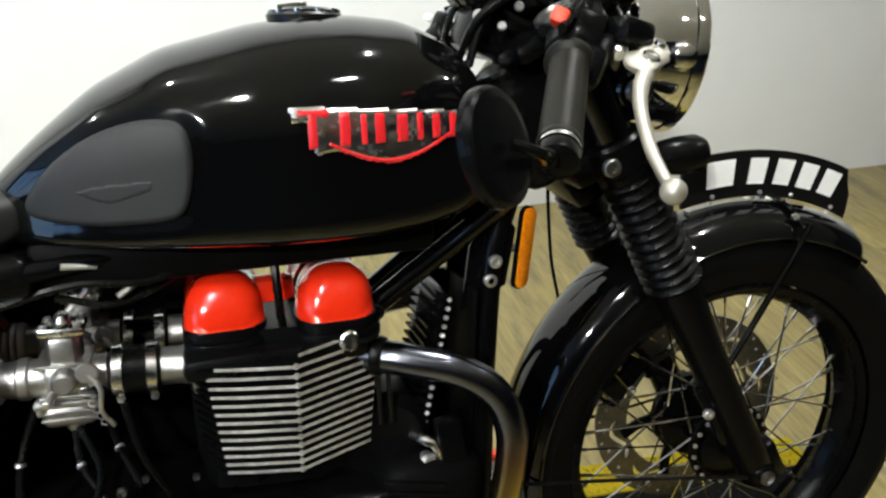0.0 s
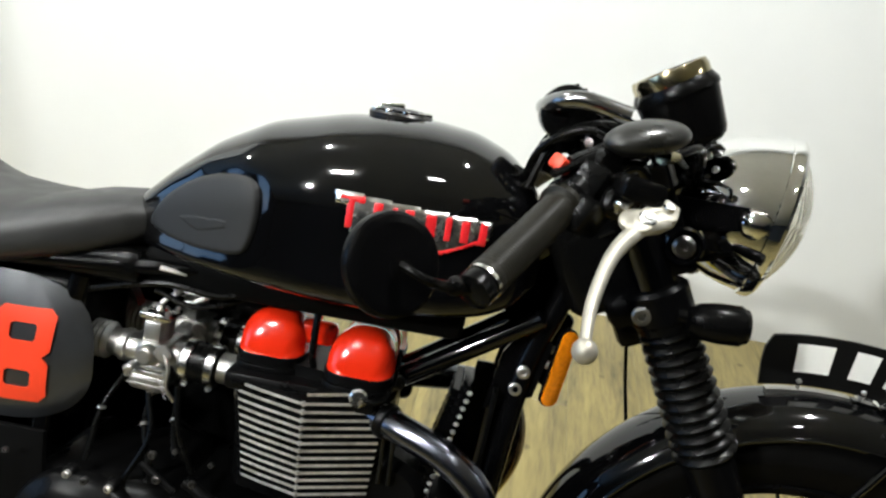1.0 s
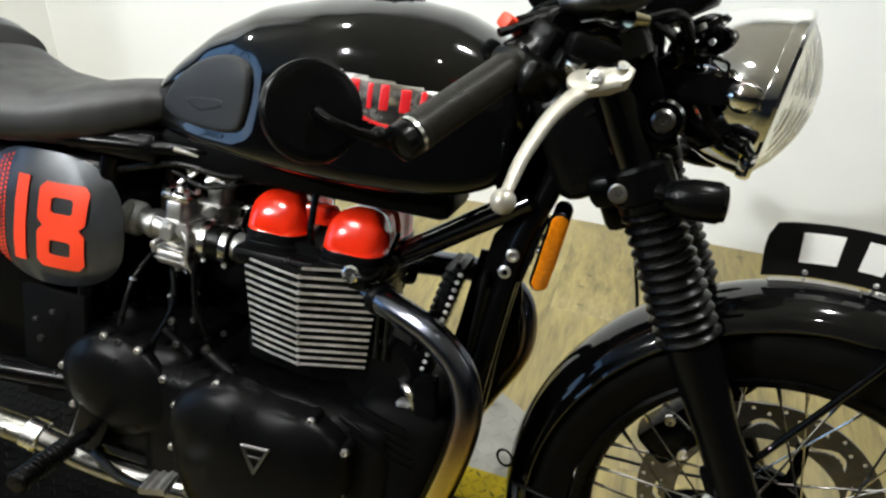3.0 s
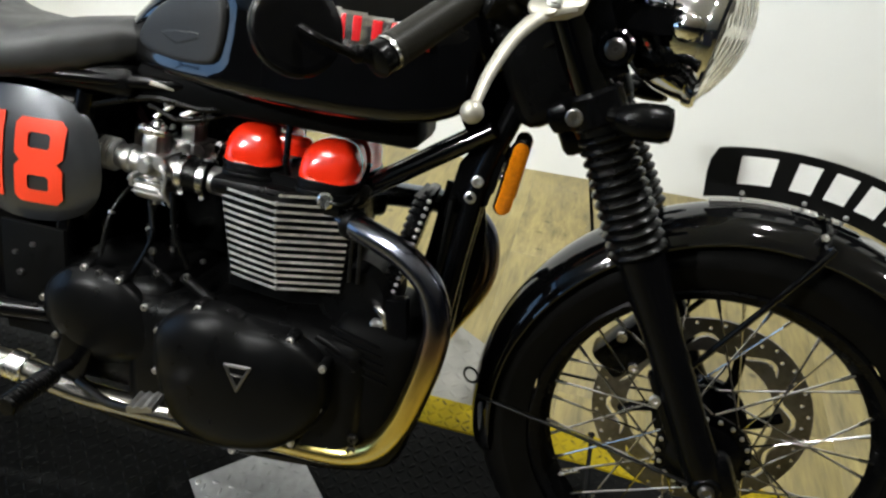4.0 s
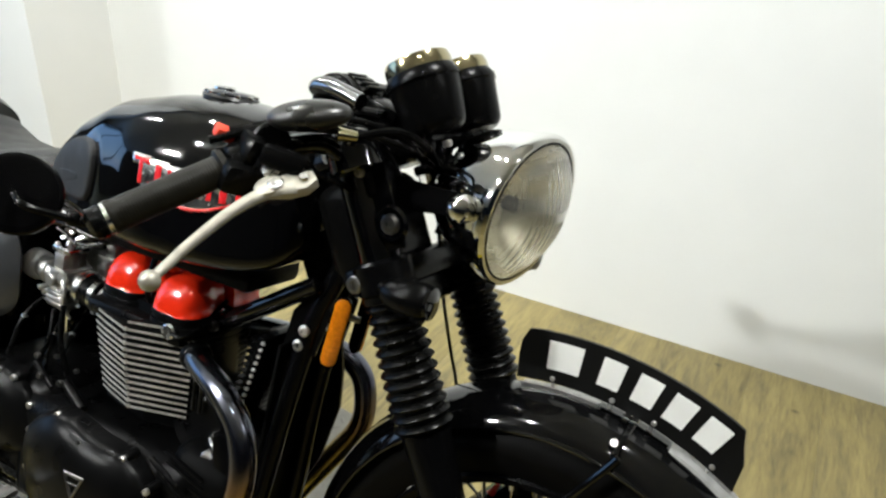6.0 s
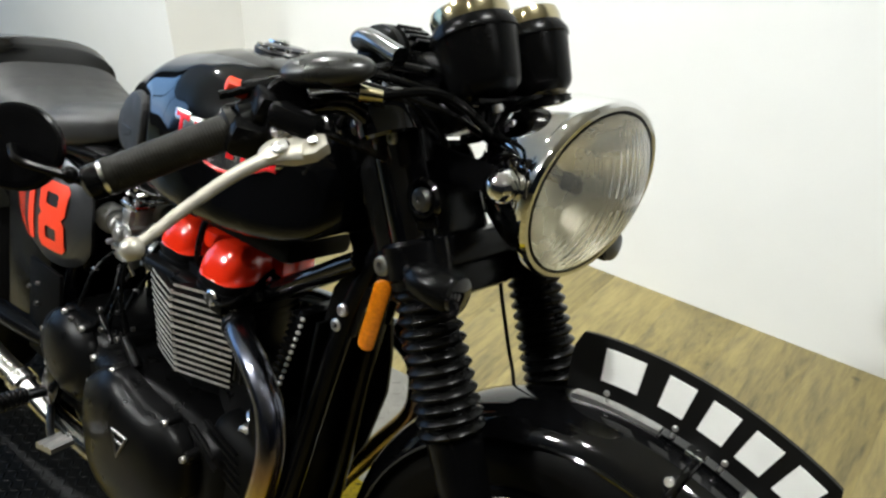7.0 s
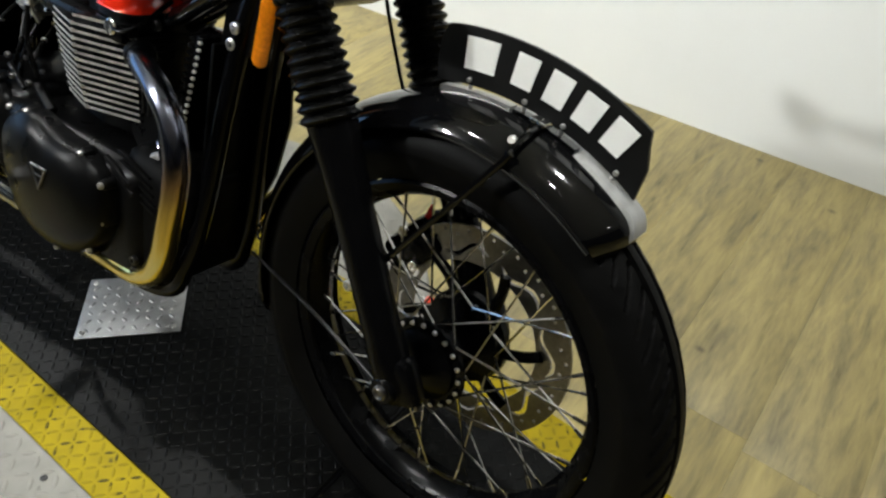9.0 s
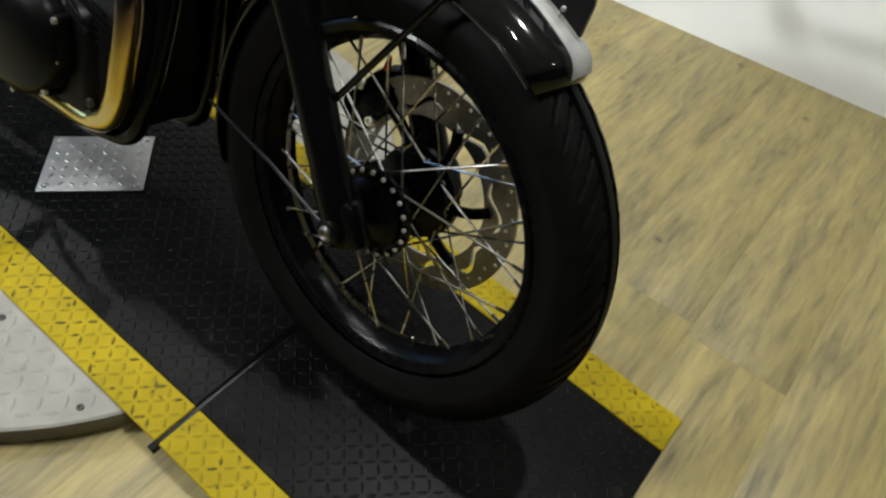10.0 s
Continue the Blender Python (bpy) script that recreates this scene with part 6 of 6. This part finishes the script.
side_cover(gear_line, -0.085, 0.020, 0.014, "gearbox_cover", CASE_BLACK, "black oval gearbox cover with cap screws",
                  [(-0.858, 0.428), (-0.806, 0.420), (-0.768, 0.388), (-0.764, 0.325), (-0.924, 0.368), (-0.908, 0.312)])
for left_y, line in ((0.100, clutch_line), (0.088, gear_line)):
    own = slab([(x, z) for x, z in line], 0.035, 0.010)
    own.transform(Matrix(((1, 0, 0, 0), (0, 0, 1, left_y), (0, 1, 0, 0), (0, 0, 0, 1))))
    part("primary_cover", done(own), CASE_BLACK, bike)
tri_pts = [V((-0.621, -0.1515, 0.364)), V((-0.587, -0.1515, 0.366)), V((-0.603, -0.1535, 0.331))]
bm = bmesh.new()
for k in range(3):
    rod(tri_pts[k], tri_pts[(k + 1) % 3], 0.0022, seg=8, bm=bm)
    ball(tri_pts[k], 0.0024, 8, 6, bm)
rod(tri_pts[0] * 0.62 + tri_pts[2] * 0.38, tri_pts[1] * 0.62 + tri_pts[2] * 0.38, 0.0016, seg=8, bm=bm)
part("emblem", bm, DISC_STEEL, clutch, "raised metal triangle emblem")

bm = tube([(-0.4600, -0.0430, 0.4430), (-0.4520, -0.0610, 0.4440), (-0.4400, -0.0680, 0.4390), (-0.4330, -0.0690, 0.4170), (-0.4420, -0.0710, 0.3810), (-0.4490, -0.0710, 0.3480), (-0.4640, -0.0650, 0.3100), (-0.4940, -0.0530, 0.2780)], 0.0062, 10, 6)
pipe = part("oil_feed_pipe", bm, POLISHED, bike, "polished steel oil feed pipe")
for a, b in (((-0.4395, -0.0705, 0.3900), (-0.4440, -0.0710, 0.3730)), ((-0.4490, -0.0710, 0.3460), (-0.4560, -0.0680, 0.3280))):
    part("pipe_sleeve", rod(a, b, 0.0078, seg=14, bevel=0.0015), CAST_ALLOY, pipe)
part("timing_case", rod((-0.492, -0.048, 0.442), (-0.492, 0.048, 0.442), 0.056, seg=40, bevel=0.012), CASE_BLACK, engine)
for dx in (0.0, 0.012):
    part("barrel_stud", rod((-0.497 + dx, -0.055, 0.47), (-0.499 + dx, -0.055, 0.56), 0.0028, seg=8), DARK_STEEL, engine)
part("union_bolt", lathe([(0.011, 0), (0.011, 0.010), (0.008, 0.014), (0, 0.014)], (-0.451, -0.062, 0.419), (0.2, -1, 0.1), 18), STEEL, pipe)
part("engine_mount", block((0.030, 0.020, 0.16), (-0.415, -0.068, 0.39), (0, -8, 0), 0.004), SATIN_BLACK, bike)
for dz in (0.0, 0.018):
    part("mount_bolt", bolt_head(None, (-0.455, -0.10, 0.245 + dz), (0, -1, 0), 0.007, 0.007), DARK_STEEL, bike)
bm = rod((-0.725, -0.075, 0.435), (-0.672, -0.085, 0.412), 0.0075, seg=12, bevel=0.002)
part("breather_pipe", bm, CASE_BLACK, bike)

# ---- carburettors ----
def carburettor(x, y, z, label):
    """Round-slide carburettor on its inlet stub, with x, y, z at the middle of the bore; the bore runs back and slightly up."""
    back = V((-1, 0, 0.06)).normalized()
    o = V((x, y, z))
    bm = lathe([(0.0165, 0), (0.0205, 0.002), (0.0205, 0.008), (0.0190, 0.011), (0.0190, 0.034), (0.016, 0.035)], o - back * 0.112, back, 26)
    carb = part("carburettor", bm, CAST_ALLOY, bike, label)
    add = lambda name, b, mat, lab="": part(name, b, mat, carb, lab)
    at = lambda dx, dy, dz: o + V((dx, dy, dz))
    add("inlet_flange", block((0.008, 0.056, 0.046), o - back * 0.113, (0, -4, 0), 0.003), CAST_ALLOY)
    add("rubber_boot", lathe([(0.019, 0), (0.0245, 0.002), (0.0245, 0.043), (0.019, 0.045)], o - back * 0.082, back, 28), BLACK_RUBBER, "black rubber inlet boot")
    for s0 in (0.079, 0.048):
        band = lathe([(0.0246, 0), (0.0268, 0.001), (0.0268, 0.010), (0.0246, 0.011)], o - back * s0, back, 30, close=True)
        p = o - back * (s0 - 0.0055)
        rod(p + V((0, -0.016, -0.024)), p + V((0, 0.004, -0.028)), 0.0042, seg=10, bm=band)
        add("hose_clamp", band, POLISHED, "bright hose clamp")
    body = rod(o - back * 0.036, o + back * 0.036, 0.0185, 0.0185, 24, bevel=0.003)
    block((0.040, 0.042, 0.040), at(-0.002, 0, -0.002), (0, 3, 0), 0.008, body)
    rod(at(-0.002, -0.018, 0.004), at(-0.002, -0.034, 0.004), 0.0125, 0.0105, 18, body, 0.002)
    for dz in (-0.013, 0.019):
        block((0.048, 0.047, 0.0035), at(-0.002, 0, dz), (0, 3, 0), 0.0012, body)
    add("carburettor_body", body, CAST_ALLOY)
    tower = rod(at(-0.002, 0, 0.015), at(0.000, 0, 0.046), 0.0165, 0.0160, 22, bevel=0.002)
    block((0.022, 0.040, 0.030), at(-0.001, 0, 0.030), (0, 3, 0), 0.003, tower)
    add("slide_tower", tower, CAST_ALLOY)
    top = block((0.040, 0.036, 0.009), at(0.000, 0, 0.050), (0, 3, 0), 0.003)
    rod(at(0.0, 0, 0.054), at(0.001, 0, 0.064), 0.0085, 0.0065, 14, top, 0.0015)
    add("slide_cap", top, POLISHED)
    for sx, sy in itertools.product((-1, 1), (-1, 1)):
        add("cap_screw", bolt_head(None, at(sx * 0.0145, sy * 0.0125, 0.054), (0, 0, 1), 0.0036, 0.0035), STEEL)
    bowl = block((0.056, 0.050, 0.007), at(-0.004, 0, -0.020), (0, 3, 0), 0.002)
    block((0.047, 0.041, 0.024), at(-0.004, 0, -0.034), (0, 3, 0), 0.007, bowl, 3)
    for dz in (-0.030, -0.037):
        block((0.049, 0.043, 0.0025), at(-0.004, 0, dz), (0, 3, 0), 0.001, bowl)
    rod(at(-0.004, 0, -0.046), at(-0.004, 0, -0.056), 0.0085, 0.0075, 6, bowl)
    add("float_bowl", bowl, CAST_ALLOY)
    for sx, sy in itertools.product((-1, 1), (-1, 1)):
        add("bowl_screw", rod(at(-0.004 + sx * 0.0235, sy * 0.0205, -0.014), at(-0.004 + sx * 0.0235, sy * 0.0205, -0.029), 0.0036, seg=8, bevel=0.001), STEEL)
    link = tube([at(0.018, -0.026, 0.010), at(0.028, -0.030, -0.006), at(0.026, -0.028, -0.030), at(0.034, -0.022, -0.050)], 0.0025, 8, 5)
    lathe([(0.0095, 0), (0.0105, 0.002), (0.0095, 0.004), (0, 0.0045)], at(0.018, -0.024, 0.010), (0, -1, 0), 16, link)
    add("throttle_linkage", link, STEEL)
    coil = [at(0.012 + 0.0005 * k, -0.028, -0.004 - 0.0012 * k) + V((0.0042 * math.cos(k * 1.1), 0.0042 * math.sin(k * 1.1), 0)) for k in range(34)]
    add("return_spring", tube(coil, 0.0007, 5, 1), STEEL)
    add("choke_knob", rod(at(0.020, -0.012, -0.010), at(0.032, -0.026, -0.014), 0.0042, 0.0050, 10, bevel=0.001), BLACK_PLASTIC)
    add("idle_screw", rod(at(-0.014, -0.022, -0.008), at(-0.018, -0.038, -0.012), 0.0036, 0.0042, 10, bevel=0.001), STEEL)
    mouth = lathe([(0.0165, 0), (0.0190, 0.002), (0.0205, 0.004), (0.0205, 0.011), (0.0185, 0.013), (0.0165, 0.026), (0.016, 0.030)], o + back * 0.032, back, 28)
    add("filter_collar", mouth, CAST_ALLOY)
    prof = [(0.0, 0), (0.019, 0)] + [(0.0215 + 0.0020 * (k % 2), 0.002 + 0.0033 * k) for k in range(17)] + [(0.0200, 0.060), (0.0, 0.062)]
    add("air_filter", lathe(prof, o + back * 0.058, back, 30), RIB_METAL, "small pleated air filter")
    return carb


carburettor(-0.794, -0.024, 0.568, "cast alloy carburettor with polished clamps")
carburettor(-0.790, 0.066, 0.570, "cast alloy carburettor on the far side")
bm = block((0.16, 0.12, 0.19), (-0.955, 0, 0.565), (0, 0, 0), 0.02, segments=3)
part("airbox", bm, BLACK_PLASTIC, bike)
part("battery_box", block((0.18, 0.12, 0.36), (-1.06, 0, 0.47), (0, 0, 0), 0.02, segments=3), BLACK_PLASTIC, bike)
part("inner_panel", block((0.31, 0.012, 0.30), (-0.785, 0.098, 0.52), (0, 0, 0), 0.005), BLACK_PLASTIC, bike)
part("inner_guard", block((0.10, 0.010, 0.13), (-0.985, 0.085, 0.385), (0, 0, 0), 0.004), BLACK_PLASTIC, bike)
part("seat_pan", block((0.46, 0.150, 0.040), (-1.03, 0, 0.682), (0, 0, 0), 0.014, segments=3), BLACK_PLASTIC, bike)
part("frame_plate", block((0.10, 0.008, 0.17), (-0.945, -0.085, 0.385), (0, 0, 0), 0.003), CRANK_BLACK, bike)
for bx, bz in ((-0.965, 0.395), (-0.945, 0.345), (-0.835, 0.425), (-0.755, 0.475), (-0.748, 0.445), (-0.705, 0.448)):
    part("case_bolt", bolt_head(None, (bx, -0.089 if bx < -0.9 else -0.098, bz), (0.1, -1, 0.1), 0.0048, 0.0055), DISC_STEEL, bike)
for pts in ([(-0.372, -0.218, 0.878), (-0.335, -0.185, 0.898), (-0.292, -0.135, 0.905), (-0.262, -0.070, 0.895), (-0.262, -0.01, 0.85)], [(-0.366, -0.214, 0.868), (-0.330, -0.180, 0.884), (-0.288, -0.128, 0.888), (-0.268, -0.060, 0.87), (-0.275, -0.005, 0.82)],
            [(-0.360, -0.205, 0.890), (-0.322, -0.165, 0.908), (-0.285, -0.110, 0.918), (-0.245, -0.055, 0.905), (-0.235, 0.0, 0.87)]):
    part("cable", tube(pts, 0.0040, 8, 7), BLACK_RUBBER, bike)
for bx, by, bz in ((-0.958, -0.104, 0.432), (-0.930, -0.104, 0.448), (-0.735, -0.082, 0.475), (-0.690, -0.084, 0.468)):
    part("case_bolt", bolt_head(None, (bx, by, bz), (0.05, -1, 0.2), 0.0036, 0.005), DISC_STEEL, bike)
for a, b in (((-0.775, -0.088, 0.455), (-0.728, -0.094, 0.430)), ((-0.520, -0.100, 0.405), (-0.470, -0.098, 0.380)), ((-0.505, -0.100, 0.392), (-0.462, -0.098, 0.366))):
    part("case_rib", rod(a, b, 0.0042, seg=10, bevel=0.001), CASE_BLACK, bike)
for pts in ([(-0.800, -0.020, 0.512), (-0.795, -0.045, 0.480), (-0.775, -0.070, 0.455), (-0.765, -0.080, 0.425)], [(-0.775, 0.0, 0.52), (-0.760, -0.040, 0.490), (-0.740, -0.075, 0.462)], [(-0.830, -0.020, 0.540), (-0.842, -0.060, 0.500), (-0.846, -0.082, 0.440)]):
    part("drain_hose", tube(pts, 0.0036, 8, 6), BLACK_RUBBER, bike)
    part("hose_clip", lathe([(0.0036, -0.002), (0.0050, -0.0015), (0.0050, 0.0015), (0.0036, 0.002)], pts[1], V(pts[2]) - V(pts[1]), 10, close=True), STEEL, bike)
for (cx, cy, cz), r in (((-0.340, 0.030, 0.893), 0.015), ((-0.330, 0.075, 0.902), 0.011), ((-0.362, 0.060, 0.886), 0.009)):
    part("yoke_nut", lathe([(r, -0.010), (r, 0.004), (r * 0.7, 0.009), (0, 0.010)], (cx, cy, cz), UP_FORK, 6), POLISHED, bike)
random.seed(4)
for k in range(12):
    x, z = random.uniform(-0.80, -0.64), random.uniform(0.655, 0.690)
    y = random.uniform(-0.06, -0.01)
    bm = rod((x, y, z), (x + random.uniform(-0.03, 0.03), y - 0.01, z + random.uniform(-0.02, 0.02)), 0.003, seg=6)
    part("wiring_clip", bm, STEEL, bike)
for pts, r in (([(-0.64, -0.03, 0.70), (-0.70, -0.055, 0.665), (-0.78, -0.06, 0.668), (-0.88, -0.05, 0.640)], 0.0045), ([(-0.62, -0.02, 0.69), (-0.73, -0.05, 0.645), (-0.79, -0.052, 0.656)], 0.0035),
               ([(-0.745, -0.07, 0.55), (-0.735, -0.08, 0.50), (-0.715, -0.08, 0.45)], 0.004), ([(-0.79, -0.05, 0.525), (-0.775, -0.07, 0.48), (-0.80, -0.08, 0.42)], 0.0035),
               ([(-0.60, -0.02, 0.69), (-0.595, -0.05, 0.665), (-0.594, -0.06, 0.62), (-0.592, -0.055, 0.60)], 0.0045)):
    part("hose", tube(pts, r, 8, 6), BLACK_RUBBER, bike)

# ---- exhausts ----
for left in (False, True):
    path = [(-0.512, -0.052, 0.554), (-0.475, -0.073, 0.551), (-0.422, -0.091, 0.538), (-0.382, -0.100, 0.509), (-0.364, -0.105, 0.465), (-0.365, -0.106, 0.418), (-0.377, -0.105, 0.360), (-0.394, -0.101, 0.302),
            (-0.422, -0.096, 0.254), (-0.466, -0.091, 0.228), (-0.540, -0.089, 0.222), (-0.640, -0.091, 0.222), (-0.740, -0.095, 0.222), (-0.860, -0.104, 0.230), (-0.960, -0.116, 0.258)]
    if left:  # the far pipe bulges further forward
        path = [(x + (0.040 * step01((z - 0.30) / 0.14) - 0.012) * step01((x + 0.50) / 0.10), y - 0.040 * step01((x + 0.50) / 0.12) * step01((z - 0.28) / 0.14), z + 0.012 * step01((z - 0.38) / 0.1)) for x, y, z in path]
    header = part("exhaust_header", on_side(tube(path, 0.0178, 22, 8), left), HEADER, bike, "heat-tinted steel exhaust header pipe")
    part("header_collar", on_side(lathe([(0.0178, 0), (0.0215, 0.002), (0.0215, 0.010), (0.020, 0.013), (0.0178, 0.014)], (-0.503, -0.057, 0.554), (0.87, -0.48, -0.08), 26), left), CASE_BLACK, header)
    sil = [(-0.955, -0.115, 0.256), (-1.02, -0.120, 0.264), (-1.12, -0.125, 0.272), (-1.32, -0.133, 0.292), (-1.52, -0.141, 0.318), (-1.60, -0.144, 0.330)]
    silencer = part("silencer", on_side(tube(sil, lambda t: 0.0185 + 0.020 * step01((t - 0.15) / 0.7), 28, 8), left), SILENCER_STEEL, bike, "dull chrome megaphone silencer")
    part("silencer_clamp", on_side(rod((-0.945, -0.1145, 0.254), (-0.970, -0.117, 0.260), 0.0225, seg=24, bevel=0.002), left), POLISHED, silencer)
    # footrest and pedal
    bm = rod((-0.872, -0.118, 0.283), (-0.878, -0.150, 0.281), 0.009, seg=14)
    block((0.05, 0.012, 0.13), (-0.862, -0.108, 0.320), (0, 20, 0), 0.004, bm)
    rest = part("footrest", on_side(bm, left), SATIN_BLACK, bike, "folding footrest with ribbed black rubber")
    prof = []
    for k in range(12):
        prof += [(0.0125, k * 0.007), (0.0145, k * 0.007 + 0.002), (0.0145, k * 0.007 + 0.005)]
    part("rubber", on_side(lathe([(0, 0)] + prof + [(0.012, 0.086), (0, 0.087)], (-0.877, -0.146, 0.2815), (-0.01, -1, -0.02), 18), left), BLACK_RUBBER, rest)
    bm = tube([(-0.862, -0.115, 0.255), (-0.80, -0.145, 0.258), (-0.745, -0.165, 0.272), (-0.725, -0.172, 0.290)], 0.0062, 10, 6)
    pedal = part("brake_pedal" if not left else "gear_pedal", on_side(bm, left), DARK_STEEL, bike, "steel foot pedal with a ribbed pad")
    pad = bmesh.new()
    line = [(-0.017, -0.0035)] + [(-0.017 + 0.0028 * k, 0.0062 if k % 4 in (1, 2) else 0.0035) for k in range(13)] + [(0.0168, -0.0035)]
    quad_grid(pad, [[(u, v, w) for u, w in line] for v in (-0.018, 0.018)], closed_v=True, caps=True)
    done(pad)
    pad.transform(pose(-0.715, -0.180, 0.298, 0, -8, 8))
    part("pedal_pad", on_side(pad, left), CAST_ALLOY, pedal, "ribbed metal pedal pad")

# ---- rear end ----
REAR = (-1.482, 0, 0.318)
rear_wheel = wheel("rear_wheel", REAR, Matrix.Identity(4), "black spoked rear wheel", tyre_r=0.318, half=0.062, rim_r=0.204, tread=False)
bm = bmesh.new()
for side in (-1, 1):
    tube([(-0.915, side * 0.075, 0.335), (-1.10, side * 0.095, 0.330), (-1.52, side * 0.110, 0.318)], 0.019, 14, 4, bm)
rod((-0.915, -0.085, 0.335), (-0.915, 0.085, 0.335), 0.024, seg=18, bm=bm)
rod((-1.482, -0.125, 0.318), (-1.482, 0.125, 0.318), 0.012, seg=14, bm=bm)
part("swingarm", bm, SATIN_BLACK, bike, "black tubular swingarm")
for side in (-1, 1):
    a, b = V((-1.40, side * 0.125, 0.345)), V((-1.22, side * 0.118, 0.655))
    shock = part("rear_shock", rod(a, b, 0.013, seg=16), CHROME, bike, "twin rear shock absorber with a black spring")
    d = (b - a)
    q = rotation_between(d)
    coil = []
    for k in range(121):
        t = k / 120
        coil.append(a + d * (0.16 + 0.68 * t) + q @ V((0.026 * math.cos(t * 20 * math.pi), 0.026 * math.sin(t * 20 * math.pi), 0)))
    part("spring", tube(coil, 0.0042, 8, 1), SATIN_BLACK, shock)
    part("eye", rod(a - V((0, 0.016, 0)), a + V((0, 0.016, 0)), 0.017, seg=18), SATIN_BLACK, shock)
rows = []
bm = bmesh.new()
for i in range(41):
    a = radians(30 + 110 * i / 40)
    rows.append([V(REAR) + V(((0.345 - 0.03 * u * u) * math.cos(a), 0.072 * u, (0.345 - 0.03 * u * u) * math.sin(a))) for u in np.linspace(-1, 1, 11)])
quad_grid(bm, rows)
bmesh.ops.solidify(done(bm), geom=bm.faces[:], thickness=0.002)
part("rear_mudguard", bm, GLOSS_BLACK, bike, "black rear mudguard")
part("side_stand", tube([(-0.80, 0.085, 0.20), (-0.83, 0.17, 0.14), (-0.86, 0.24, 0.078)], 0.011, 12, 5), SATIN_BLACK, bike, "folded-out side stand")

# ---- cables ----
for pts, r in (([(-0.235, 0.060, 0.80), (-0.228, 0.085, 0.73), (-0.220, 0.100, 0.68), (-0.205, 0.122, 0.61), (-0.190, 0.138, 0.55), (-0.17, 0.135, 0.46)], 0.0026),
               ([(-0.262, -0.135, 0.905), (-0.225, -0.09, 0.915), (-0.205, -0.02, 0.875), (-0.205, 0.03, 0.80)], 0.0045),
               ([(-0.335, -0.185, 0.868), (-0.290, -0.150, 0.860), (-0.275, -0.07, 0.83), (-0.33, -0.02, 0.78)], 0.0038),
               ([(-0.345, -0.190, 0.892), (-0.300, -0.165, 0.905), (-0.255, -0.10, 0.90), (-0.26, -0.02, 0.84), (-0.33, 0.01, 0.76)], 0.0038),
               ([(-0.345, -0.185, 0.900), (-0.290, -0.150, 0.912), (-0.235, -0.07, 0.898), (-0.205, 0.0, 0.865)], 0.0032)):
    part("cable", tube(pts, r, 8, 7), BLACK_RUBBER, bike)
    if pts[0][1] < -0.1:
        part("cable", on_side(tube(pts, r, 8, 7), True, MIRRORED), BLACK_RUBBER, bike)

# ---- floor planks ----
PLANK_W, GAP = 0.190, 0.0004
bm = block((PLANK_W - GAP, 1.20 - GAP, 0.004), (0, 0, -0.002), bevel=0.0003)
plank = part("plank", bm, WOOD, floor)
plank.matrix_local = Matrix.Translation((0.29, 0.9, FLOOR_Z))
random.seed(11)
far = bmesh.new()
for i in range(-30, 28):
    offset = random.uniform(0, 1.2)
    x = 0.29 + 0.095 + i * PLANK_W
    if not (X_WEST + 0.02 < x < X_EAST - 0.02):
        continue
    north = (1.16 if x < -1.60 else wall_y(x)) + 0.02
    for j in range(-6, 3):
        y = offset + j * 1.2
        if y - 0.6 > north - 0.25 or y + 0.6 < Y_SOUTH + 0.02:
            continue
        low, high = max(y - 0.6, Y_SOUTH), north if y + 0.6 > north - 0.25 else y + 0.6
        if y < -2.9:
            block((PLANK_W - GAP, high - low - GAP, 0.004), (x, (low + high) / 2, FLOOR_Z - 0.002), bevel=0, bm=far)
            continue
        turn = 180 if random.random() < 0.5 else 0
        share(plank, floor, pose(x, (low + high) / 2, FLOOR_Z, 0, 0, turn) @ Matrix.Diagonal((1, (high - low) / 1.2, 1, 1)))
tagged(part("plank", far, WOOD, floor), kind="stuff")
bpy.data.objects.remove(plank)
